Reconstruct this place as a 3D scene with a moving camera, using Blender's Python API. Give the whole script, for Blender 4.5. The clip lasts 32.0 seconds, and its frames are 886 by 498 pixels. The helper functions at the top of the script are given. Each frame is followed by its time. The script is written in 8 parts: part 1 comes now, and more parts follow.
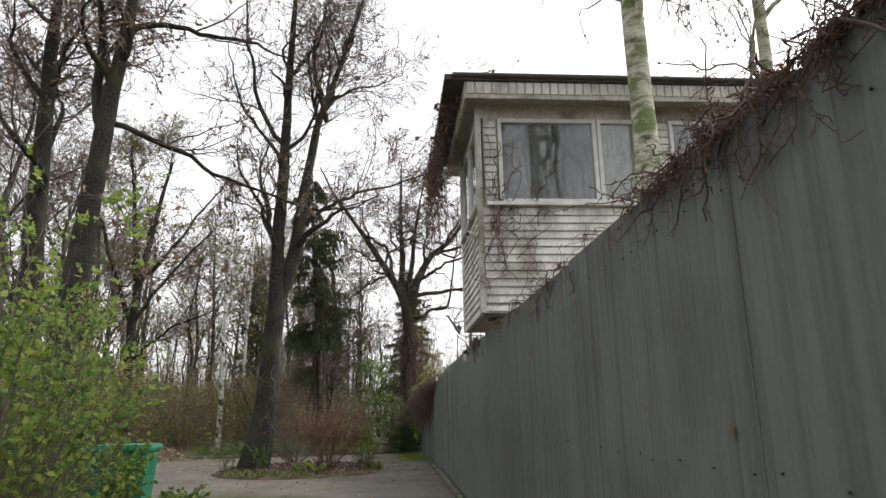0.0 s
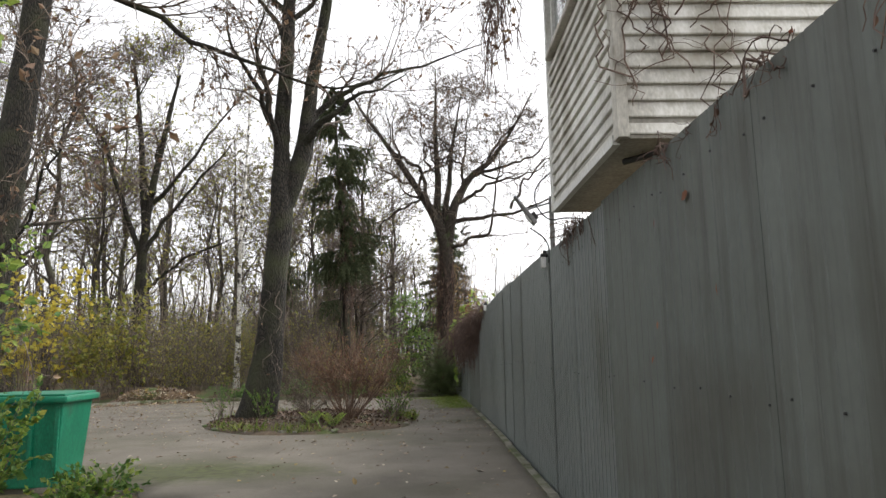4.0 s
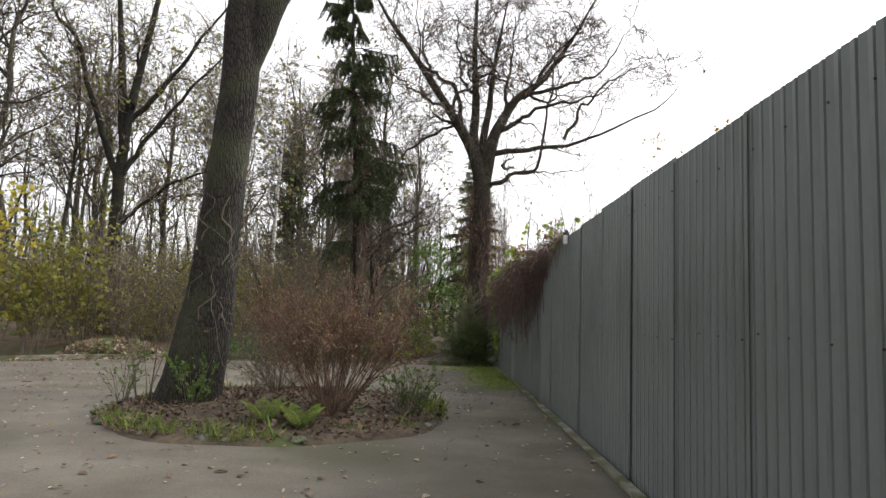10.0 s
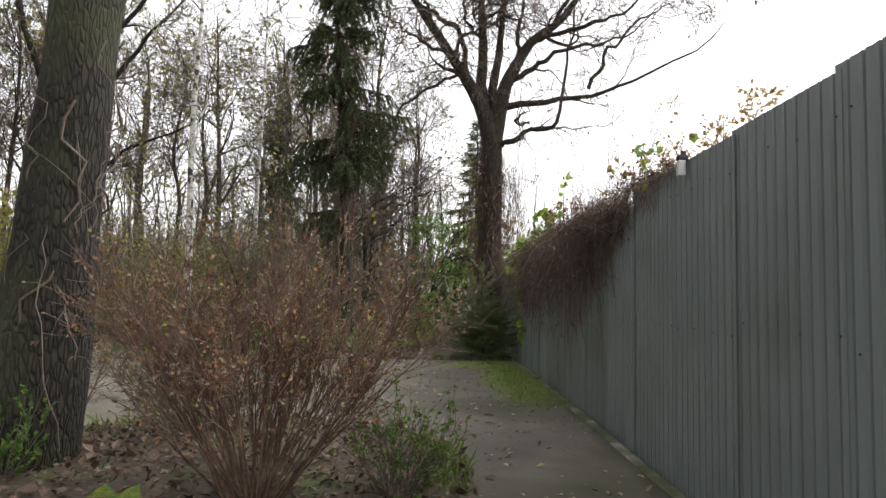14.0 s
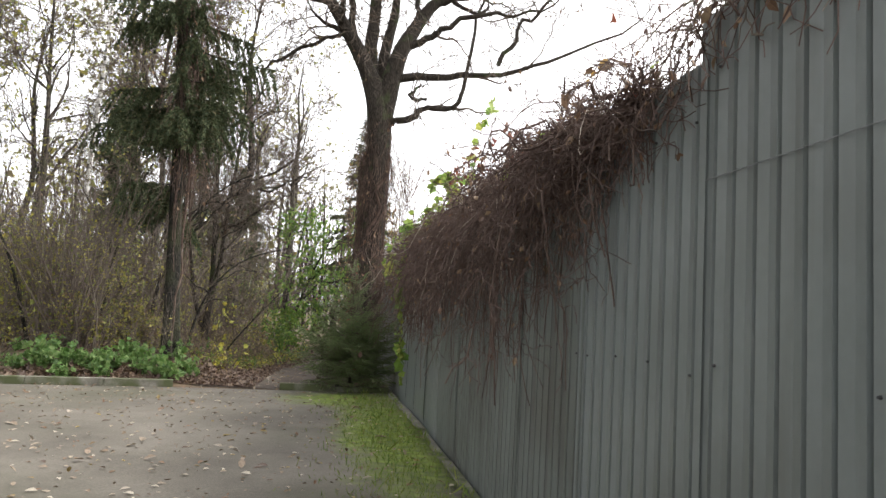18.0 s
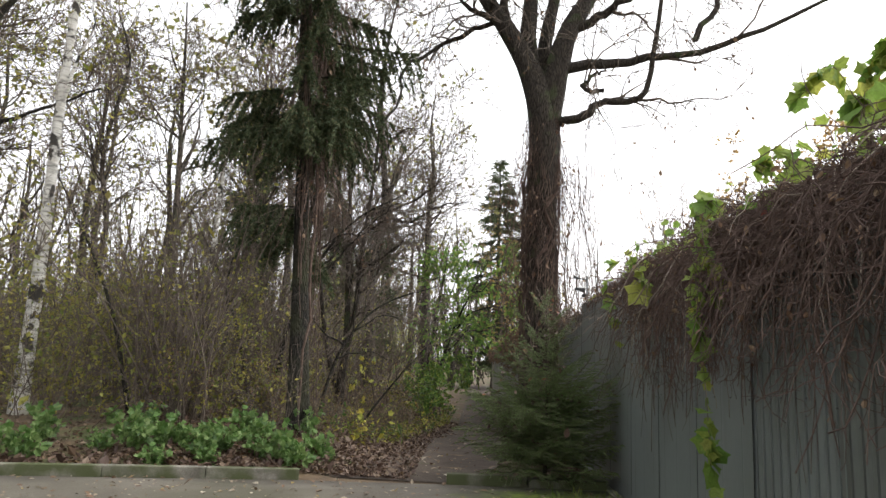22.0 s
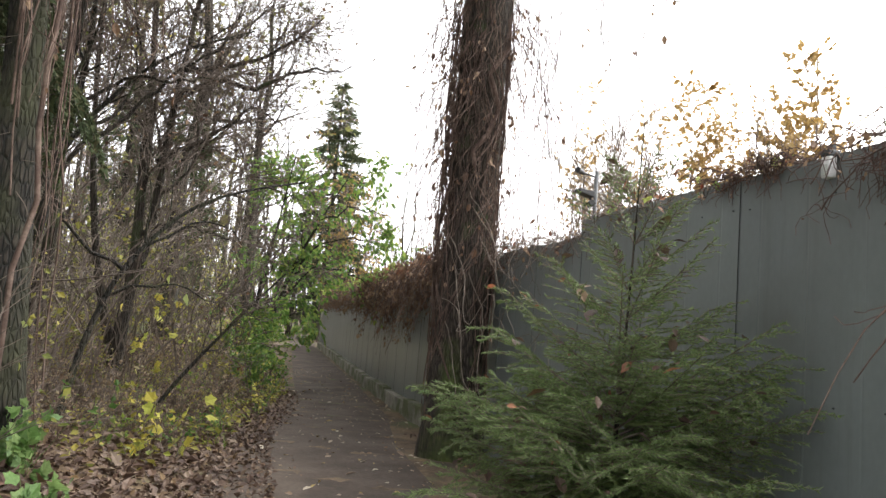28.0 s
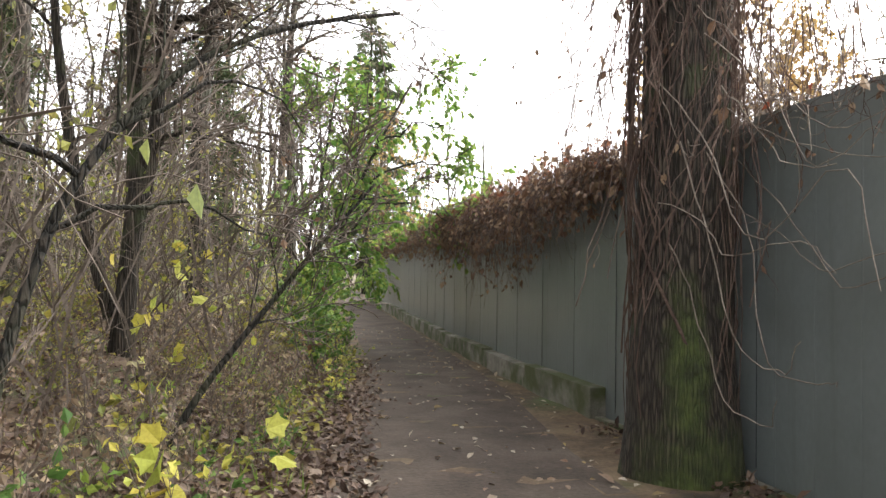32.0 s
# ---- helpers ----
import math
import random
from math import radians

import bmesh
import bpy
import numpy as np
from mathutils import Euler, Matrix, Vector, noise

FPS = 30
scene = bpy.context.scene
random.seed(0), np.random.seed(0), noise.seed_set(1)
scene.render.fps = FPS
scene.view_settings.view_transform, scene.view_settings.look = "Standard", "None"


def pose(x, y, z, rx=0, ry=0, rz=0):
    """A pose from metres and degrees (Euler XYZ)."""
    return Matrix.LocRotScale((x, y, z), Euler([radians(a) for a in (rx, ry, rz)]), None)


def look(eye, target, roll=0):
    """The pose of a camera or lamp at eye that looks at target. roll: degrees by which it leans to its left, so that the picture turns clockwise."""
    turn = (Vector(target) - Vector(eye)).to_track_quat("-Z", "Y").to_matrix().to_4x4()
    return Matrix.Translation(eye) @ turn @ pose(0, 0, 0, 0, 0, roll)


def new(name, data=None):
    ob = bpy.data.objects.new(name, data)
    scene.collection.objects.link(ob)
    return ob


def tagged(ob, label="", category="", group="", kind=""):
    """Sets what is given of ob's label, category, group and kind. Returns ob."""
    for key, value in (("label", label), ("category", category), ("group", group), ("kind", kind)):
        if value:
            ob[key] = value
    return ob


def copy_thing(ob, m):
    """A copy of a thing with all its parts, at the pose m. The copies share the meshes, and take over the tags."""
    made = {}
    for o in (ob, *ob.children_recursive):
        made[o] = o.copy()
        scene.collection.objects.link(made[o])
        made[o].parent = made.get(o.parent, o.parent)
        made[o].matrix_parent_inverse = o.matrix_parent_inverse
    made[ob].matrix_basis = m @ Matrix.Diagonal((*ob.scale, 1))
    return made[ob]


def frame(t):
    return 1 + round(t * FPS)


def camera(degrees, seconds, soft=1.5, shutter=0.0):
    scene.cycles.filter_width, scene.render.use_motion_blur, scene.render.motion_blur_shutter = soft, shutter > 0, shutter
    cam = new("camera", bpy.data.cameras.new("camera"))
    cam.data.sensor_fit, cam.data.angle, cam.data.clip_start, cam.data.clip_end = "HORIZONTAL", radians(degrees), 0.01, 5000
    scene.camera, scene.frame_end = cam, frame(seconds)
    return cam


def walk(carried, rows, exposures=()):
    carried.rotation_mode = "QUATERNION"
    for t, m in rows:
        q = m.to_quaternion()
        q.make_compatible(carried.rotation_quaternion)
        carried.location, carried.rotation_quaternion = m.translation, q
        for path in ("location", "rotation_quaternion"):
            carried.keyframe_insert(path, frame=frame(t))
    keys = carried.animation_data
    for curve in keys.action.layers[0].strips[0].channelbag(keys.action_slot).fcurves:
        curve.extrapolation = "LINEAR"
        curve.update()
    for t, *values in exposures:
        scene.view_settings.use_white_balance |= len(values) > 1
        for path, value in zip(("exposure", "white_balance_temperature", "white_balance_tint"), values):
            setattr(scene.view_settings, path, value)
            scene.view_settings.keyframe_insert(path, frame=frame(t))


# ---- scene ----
cam = camera(67.4, 32.0)
METRES, EYE, TILT, LEAN, TURN = 33.0, 1.5, 0.0, 0.0, -4.4
ROWS = [
    (0.0, 0.0, 0.0, 0.0, 0.26, 13.79, 1.06),
    (0.5, -0.0047, 0.0172, -0.0006, 3.08, 12.45, 1.5),
    (1.0, -0.0059, 0.0343, -0.0013, 0.81, 14.61, 1.33),
    (1.5, -0.0079, 0.0502, -0.0002, 2.26, 17.26, 0.43),
    (2.0, -0.0115, 0.0667, 0.0006, 2.29, 15.86, 0.71),
    (2.5, -0.0113, 0.0859, -0.0003, 2.81, 12.91, 0.65),
    (3.0, -0.0132, 0.1011, -0.0017, 3.78, 11.46, 0.33),
    (3.5, -0.0121, 0.1176, -0.0018, 1.52, 9.68, 1.27),
    (4.0, -0.0112, 0.1328, -0.0014, 3.2, 8.84, 0.83),
    (4.5, -0.0125, 0.1491, -0.0022, 3.28, 7.56, 0.13),
    (6.5, -0.0176, 0.2093, -0.0024, 7.05, 5.34, -1.86),
    (7.0, -0.0222, 0.2242, -0.0023, 7.62, 6.37, -2.14),
    (7.5, -0.0239, 0.2394, -0.0028, 7.14, 5.82, -2.54),
    (8.0, -0.0263, 0.2531, -0.0025, 7.03, 4.9, -2.61),
    (8.5, -0.0301, 0.2666, -0.0012, 7.08, 4.29, -2.51),
    (9.0, -0.031, 0.2817, -0.001, 7.02, 5.02, -2.25),
    (9.5, -0.0328, 0.2944, -0.0023, 6.91, 5.66, -1.86),
    (10.0, -0.0333, 0.3107, -0.0032, 4.96, 5.38, -1.85),
    (10.5, -0.0337, 0.3252, -0.0031, 7.86, 6.76, -2.45),
    (11.0, -0.0359, 0.3408, -0.0029, 8.4, 7.35, -2.48),
    (11.5, -0.0382, 0.3573, -0.0025, 7.35, 7.51, -1.81),
    (12.0, -0.043, 0.3706, -0.0028, 9.29, 7.42, -0.89),
    (12.5, -0.0444, 0.385, -0.0028, 7.56, 5.94, -0.05),
    (13.0, -0.0449, 0.3994, -0.0017, 5.86, 4.41, -0.57),
    (13.5, -0.047, 0.4143, -0.0009, 4.83, 3.62, -1.12),
    (15.5, -0.0527, 0.4845, -0.0035, 6.16, 4.0, -0.11),
    (16.0, -0.0529, 0.4996, -0.0027, 5.69, 3.47, -0.55),
    (16.5, -0.0485, 0.5155, -0.0031, 4.16, 3.62, -1.12),
    (17.0, -0.0469, 0.5311, -0.0044, 4.55, 4.05, -1.69),
    (17.5, -0.0449, 0.5469, -0.0047, 3.33, 4.35, -2.24),
    (18.0, -0.0433, 0.5626, -0.0045, -4.78, 5.38, -3.37),
    (18.5, -0.0469, 0.5786, -0.004, -7.71, 6.3, -4.14),
    (19.0, -0.0484, 0.5963, -0.0047, 1.15, 7.1, -4.97),
    (19.5, -0.0508, 0.6142, -0.005, 2.41, 8.16, -4.76),
    (20.0, -0.0541, 0.6295, -0.0052, 1.49, 9.03, -4.2),
    (20.5, -0.0589, 0.6444, -0.0055, 4.08, 9.59, -3.83),
    (21.0, -0.0654, 0.6589, -0.0054, 4.72, 9.69, -2.78),
    (21.5, -0.0696, 0.6735, -0.0053, 5.37, 9.78, -2.55),
    (22.0, -0.0772, 0.6871, -0.0059, 6.04, 9.29, -2.39),
    (22.5, -0.0821, 0.7012, -0.0063, 6.14, 8.69, -1.59),
    (23.0, -0.086, 0.7162, -0.0059, 6.2, 8.32, -1.2),
    (23.5, -0.0912, 0.7303, -0.006, 6.06, 7.67, -1.23),
    (24.0, -0.0935, 0.7466, -0.0062, 5.56, 7.36, -1.72),
    (24.5, -0.0986, 0.7615, -0.0073, 5.54, 7.4, -1.49),
    (25.0, -0.1018, 0.7752, -0.0079, 3.07, 6.82, -0.52),
    (25.5, -0.1059, 0.7909, -0.0077, 0.62, 5.99, -0.73),
    (26.0, -0.1105, 0.8059, -0.0073, -1.51, 5.66, -1.1),
    (26.5, -0.1119, 0.8209, -0.0071, -4.04, 5.27, -1.32),
    (28.5, -0.1181, 0.8759, -0.0081, -11.31, 6.5, -4.76),
    (29.0, -0.1176, 0.8922, -0.0082, -11.53, 8.57, -3.45),
    (29.5, -0.1211, 0.9067, -0.0092, -6.98, 8.34, -3.4),
    (30.0, -0.123, 0.9226, -0.0105, -5.99, 7.07, -2.08),
    (30.5, -0.1265, 0.9385, -0.0103, -5.72, 6.43, -1.54),
    (31.0, -0.1304, 0.9527, -0.0114, -7.68, 5.14, -1.52),
    (31.5, -0.1327, 0.9673, -0.0118, -9.18, 3.11, -1.23),
    (32.0, -0.1367, 0.9796, -0.0144, -7.15, 1.38, -0.89),
]
walk(cam, [(t, pose(0, 0, EYE, TILT, LEAN, TURN) @ pose(METRES * x, METRES * y, METRES * z, 90 + pitch, roll, yaw)) for t, x, y, z, yaw, pitch, roll in ROWS], [(0.0, 1.0), (3.0, 1.02), (4.0, 1.26), (6.5, 1.5), (7.0, 1.52), (8.0, 1.27), (13.0, 1.13), (16.0, 1.7), (18.0, 1.88), (20.0, 1.88), (22.0, 1.48), (24.0, 1.75), (26.0, 2.05), (28.5, 2.1), (30.0, 1.98), (31.0, 2.12), (32.0, 2.52)])

# ---- world and light: a bright overcast sky and a weak, wide sun ----
world = bpy.data.worlds.new("overcast")
scene.world = world
world.use_nodes = True
wn, wl = world.node_tree.nodes, world.node_tree.links
sky = wn.new("ShaderNodeTexSky")
sky.sky_type, sky.sun_disc = "NISHITA", False
sky.sun_elevation, sky.sun_rotation = radians(32), radians(60)
sky.air_density, sky.dust_density, sky.ozone_density = 1.0, 4.0, 1.0
grey = wn.new("ShaderNodeHueSaturation")
grey.inputs["Saturation"].default_value = 0.16
wl.new(sky.outputs[0], grey.inputs["Color"])
cloud = wn.new("ShaderNodeMix")
cloud.data_type = "RGBA"
cloud.inputs[0].default_value = 0.6
cloud.inputs[7].default_value = (4.6, 4.6, 4.7, 1)
wl.new(grey.outputs[0], cloud.inputs[6])
wl.new(cloud.outputs[2], wn["Background"].inputs[0])
wn["Background"].inputs[1].default_value = 0.15
sun = new("sun", bpy.data.lights.new("sun", "SUN"))
sun.data.energy, sun.data.angle, sun.data.color = 0.8, radians(25), (1.0, 0.96, 0.9)
sun.matrix_world = look((12, 10, 14), (0, 14, 0))

# ---- materials ----


def nodes_of(name):
    m = bpy.data.materials.new(name)
    m.use_nodes = True
    return m, m.node_tree.nodes, m.node_tree.links, m.node_tree.nodes["Principled BSDF"]


def surface(name, stops, scale=(3, 3, 3), rough=0.85, bump=0.3, fine=40.0, metal=0.0, spots=None, per=None, spread=0.35, streaks=None, speckle=0.55):
    """Noise-driven paint, bark, soil: stops of colour over a coarse noise, a fine grain over it, spots of a second colour (colour, scale, from, to)."""
    m, n, l, b = nodes_of(name)
    geo = n.new("ShaderNodeNewGeometry")
    mp = n.new("ShaderNodeMapping")
    mp.inputs["Scale"].default_value = scale
    l.new(geo.outputs["Position"], mp.inputs["Vector"])
    coarse = n.new("ShaderNodeTexNoise")
    coarse.inputs["Scale"].default_value, coarse.inputs["Detail"].default_value = 1.0, 6.0
    coarse.inputs["Roughness"].default_value = 0.65
    l.new(mp.outputs[0], coarse.inputs["Vector"])
    grain = n.new("ShaderNodeTexNoise")
    grain.inputs["Scale"].default_value, grain.inputs["Detail"].default_value = fine / max(scale), 4.0
    l.new(mp.outputs[0], grain.inputs["Vector"])
    ramp = n.new("ShaderNodeValToRGB")
    while len(ramp.color_ramp.elements) < len(stops):
        ramp.color_ramp.elements.new(0.5)
    for i, c in enumerate(stops):
        ramp.color_ramp.elements[i].position = 0.5 + spread * (i / max(1, len(stops) - 1) - 0.5)
        ramp.color_ramp.elements[i].color = (*c, 1)
    l.new(coarse.outputs["Fac"], ramp.inputs[0])
    over = n.new("ShaderNodeMix")
    over.data_type, over.blend_type = "RGBA", "OVERLAY"
    over.inputs[0].default_value = speckle
    l.new(ramp.outputs[0], over.inputs[6])
    l.new(grain.outputs["Fac"], over.inputs[7])
    out = over.outputs[2]
    if spots:
        c, s, lo, hi = spots
        sp = n.new("ShaderNodeTexNoise")
        sp.inputs["Scale"].default_value, sp.inputs["Detail"].default_value = s, 5.0
        l.new(geo.outputs["Position"], sp.inputs["Vector"])
        rg = n.new("ShaderNodeMapRange")
        rg.inputs[1].default_value, rg.inputs[2].default_value = lo, hi
        l.new(sp.outputs["Fac"], rg.inputs[0])
        mx = n.new("ShaderNodeMix")
        mx.data_type = "RGBA"
        l.new(rg.outputs[0], mx.inputs[0])
        l.new(out, mx.inputs[6])
        mx.inputs[7].default_value = (*c, 1)
        out = mx.outputs[2]
    if streaks:
        c, s, lo, hi = streaks
        mp2 = n.new("ShaderNodeMapping")
        mp2.inputs["Scale"].default_value = (s, s, s * 0.05)
        l.new(geo.outputs["Position"], mp2.inputs["Vector"])
        sp = n.new("ShaderNodeTexNoise")
        sp.inputs["Scale"].default_value, sp.inputs["Detail"].default_value, sp.inputs["Roughness"].default_value = 1.0, 6.0, 0.7
        l.new(mp2.outputs[0], sp.inputs["Vector"])
        rg = n.new("ShaderNodeMapRange")
        rg.inputs[1].default_value, rg.inputs[2].default_value, rg.inputs[4].default_value = lo, hi, 0.7
        l.new(sp.outputs["Fac"], rg.inputs[0])
        mx = n.new("ShaderNodeMix")
        mx.data_type = "RGBA"
        l.new(rg.outputs[0], mx.inputs[0])
        l.new(out, mx.inputs[6])
        mx.inputs[7].default_value = (*c, 1)
        out = mx.outputs[2]
    if per:
        info = n.new("ShaderNodeObjectInfo")
        hs = n.new("ShaderNodeHueSaturation")
        rg = n.new("ShaderNodeMapRange")
        rg.inputs[3].default_value, rg.inputs[4].default_value = 1 - per, 1 + per
        l.new(info.outputs["Random"], rg.inputs[0])
        l.new(rg.outputs[0], hs.inputs["Value"])
        l.new(out, hs.inputs["Color"])
        out = hs.outputs[0]
    l.new(out, b.inputs["Base Color"])
    b.inputs["Roughness"].default_value, b.inputs["Metallic"].default_value = rough, metal
    if bump:
        add = n.new("ShaderNodeMath")
        add.operation = "MULTIPLY_ADD"
        add.inputs[1].default_value = 0.35
        l.new(grain.outputs["Fac"], add.inputs[0])
        l.new(coarse.outputs["Fac"], add.inputs[2])
        bp = n.new("ShaderNodeBump")
        bp.inputs["Strength"].default_value, bp.inputs["Distance"].default_value = bump, 0.03
        l.new(add.outputs[0], bp.inputs["Height"])
        l.new(bp.outputs[0], b.inputs["Normal"])
    return m


def leafy(name, stops, thru=0.35, rough=0.6):
    """Leaves: a colour for each leaf by chance, part of the light passing through."""
    m, n, l, b = nodes_of(name)
    geo = n.new("ShaderNodeNewGeometry")
    ramp = n.new("ShaderNodeValToRGB")
    while len(ramp.color_ramp.elements) < len(stops):
        ramp.color_ramp.elements.new(0.5)
    for i, c in enumerate(stops):
        ramp.color_ramp.elements[i].position = i / max(1, len(stops) - 1)
        ramp.color_ramp.elements[i].color = (*c, 1)
    l.new(geo.outputs["Random Per Island"], ramp.inputs[0])
    tex = n.new("ShaderNodeTexNoise")
    tex.inputs["Scale"].default_value = 60
    l.new(geo.outputs["Position"], tex.inputs["Vector"])
    mx = n.new("ShaderNodeMix")
    mx.data_type, mx.blend_type = "RGBA", "OVERLAY"
    mx.inputs[0].default_value = 0.4
    l.new(ramp.outputs[0], mx.inputs[6])
    l.new(tex.outputs["Fac"], mx.inputs[7])
    l.new(mx.outputs[2], b.inputs["Base Color"])
    b.inputs["Roughness"].default_value = rough
    tr = n.new("ShaderNodeBsdfTranslucent")
    l.new(mx.outputs[2], tr.inputs[0])
    mix = n.new("ShaderNodeMixShader")
    mix.inputs[0].default_value = thru
    l.new(b.outputs[0], mix.inputs[1])
    l.new(tr.outputs[0], mix.inputs[2])
    l.new(mix.outputs[0], n["Material Output"].inputs[0])
    return m


def bark(name, dark, light, moss, ring=20.0, tall=2.6, per=0.0, patch=1.2, mossy_from=0.5):
    """Furrowed bark: upright ridges with dark cracks, moss on some sides."""
    m, n, l, b = nodes_of(name)
    geo = n.new("ShaderNodeNewGeometry")
    mp = n.new("ShaderNodeMapping")
    mp.inputs["Scale"].default_value = (ring, ring, tall)
    l.new(geo.outputs["Position"], mp.inputs["Vector"])
    a = n.new("ShaderNodeTexNoise")
    a.inputs["Scale"].default_value, a.inputs["Detail"].default_value, a.inputs["Distortion"].default_value = 1.0, 6.0, 0.6
    l.new(mp.outputs[0], a.inputs["Vector"])
    v = n.new("ShaderNodeTexVoronoi")
    v.feature = "DISTANCE_TO_EDGE"
    v.inputs["Scale"].default_value = 1.6
    l.new(mp.outputs[0], v.inputs["Vector"])
    crack = n.new("ShaderNodeMapRange")
    crack.inputs[1].default_value, crack.inputs[2].default_value = 0.0, 0.22
    l.new(v.outputs["Distance"], crack.inputs[0])
    high = n.new("ShaderNodeMath")
    high.operation = "MULTIPLY"
    l.new(crack.outputs[0], high.inputs[0])
    l.new(a.outputs["Fac"], high.inputs[1])
    ramp = n.new("ShaderNodeValToRGB")
    ramp.color_ramp.elements[0].position, ramp.color_ramp.elements[1].position = 0.12, 0.62
    ramp.color_ramp.elements[0].color, ramp.color_ramp.elements[1].color = (*dark, 1), (*light, 1)
    l.new(high.outputs[0], ramp.inputs[0])
    s = n.new("ShaderNodeTexNoise")
    s.inputs["Scale"].default_value, s.inputs["Detail"].default_value = patch, 7.0
    l.new(geo.outputs["Position"], s.inputs["Vector"])
    rg = n.new("ShaderNodeMapRange")
    rg.inputs[1].default_value, rg.inputs[2].default_value = mossy_from, mossy_from + 0.22
    l.new(s.outputs["Fac"], rg.inputs[0])
    mx = n.new("ShaderNodeMix")
    mx.data_type = "RGBA"
    l.new(rg.outputs[0], mx.inputs[0])
    l.new(ramp.outputs[0], mx.inputs[6])
    mx.inputs[7].default_value = (*moss, 1)
    out = mx.outputs[2]
    if per:
        info, hs, r2 = n.new("ShaderNodeObjectInfo"), n.new("ShaderNodeHueSaturation"), n.new("ShaderNodeMapRange")
        r2.inputs[3].default_value, r2.inputs[4].default_value = 1 - per, 1 + per
        l.new(info.outputs["Random"], r2.inputs[0])
        l.new(r2.outputs[0], hs.inputs["Value"])
        l.new(out, hs.inputs["Color"])
        out = hs.outputs[0]
    l.new(out, b.inputs["Base Color"])
    b.inputs["Roughness"].default_value = 0.95
    bp = n.new("ShaderNodeBump")
    bp.inputs["Strength"].default_value, bp.inputs["Distance"].default_value = 1.0, 0.035
    l.new(high.outputs[0], bp.inputs["Height"])
    l.new(bp.outputs[0], b.inputs["Normal"])
    return m


BARK = bark("bark_dark", (0.009, 0.008, 0.006), (0.045, 0.037, 0.028), (0.04, 0.043, 0.02), 17.0, 4.6, 0.0, 1.6, 0.46)
BARK_BROWN = bark("bark_brown", (0.018, 0.014, 0.01), (0.085, 0.067, 0.05), (0.06, 0.085, 0.025), 26.0, 1.6, 0.0, 2.6, 0.54)
# paler than the near bark: the wood's haze is put into the colour
BARK_FAR_HAZED = bark("bark_far_hazed", (0.03, 0.025, 0.02), (0.125, 0.105, 0.086), (0.065, 0.07, 0.04), 7.0, 1.2, 0.3)
TWIG = surface("twig_bark", [(0.08, 0.063, 0.05), (0.175, 0.14, 0.113)], (6, 6, 6), 0.9, 0.0, 40)
# twig bark lightened to carry the haze over distance
TWIG_FAR_HAZED = surface("far_twig_hazed", [(0.11, 0.088, 0.071), (0.23, 0.19, 0.157)], (6, 6, 6), 0.9, 0.0, 40)
TWIG_RED = surface("bush_twig", [(0.08, 0.05, 0.036), (0.14, 0.088, 0.062), (0.24, 0.165, 0.115)], (5, 5, 5), 0.9, 0.0, 40)
VINE = surface("vine_stem", [(0.085, 0.066, 0.052), (0.175, 0.143, 0.116), (0.42, 0.365, 0.3)], (3, 3, 3), 0.9, 0.3, 50, spread=0.55)
VINE_DARK = surface("vine_mat", [(0.045, 0.026, 0.021), (0.094, 0.06, 0.049), (0.17, 0.12, 0.098)], (4, 4, 4), 0.9, 0.0, 50, spread=0.5)
VINE_BROWN = surface("vine_brown", [(0.036, 0.022, 0.017), (0.088, 0.056, 0.043), (0.215, 0.157, 0.123)], (4, 4, 4), 0.9, 0.2, 50, spread=0.5)
VINE_PALE = surface("vine_pale", [(0.16, 0.125, 0.098), (0.3, 0.25, 0.2), (0.48, 0.42, 0.35)], (3, 3, 3), 0.9, 0.3, 50, spread=0.5)
TWIG_DARK = surface("brushwood_bark", [(0.05, 0.04, 0.031), (0.115, 0.09, 0.071), (0.19, 0.153, 0.124)], (4, 4, 4), 0.9, 0.0, 40)
BIRCH = surface("birch_bark", [(0.06, 0.055, 0.05), (0.62, 0.6, 0.55), (0.72, 0.7, 0.66)], (2.2, 2.2, 13), 0.8, 0.4, 40, spots=((0.04, 0.036, 0.03), 3.2, 0.55, 0.6))
BIRCH_MOSSY = surface("birch_bark_mossy", [(0.05, 0.05, 0.03), (0.38, 0.39, 0.29), (0.56, 0.56, 0.47)], (4, 4, 13), 0.85, 0.9, 40, spots=((0.14, 0.17, 0.06), 5.0, 0.5, 0.62))
ASPHALT = surface("asphalt", [(0.083, 0.073, 0.057), (0.13, 0.116, 0.093), (0.184, 0.166, 0.136)], (0.7, 0.7, 0.7), 0.85, 0.4, 55, spots=((0.07, 0.068, 0.04), 0.4, 0.5, 0.7), spread=0.42)


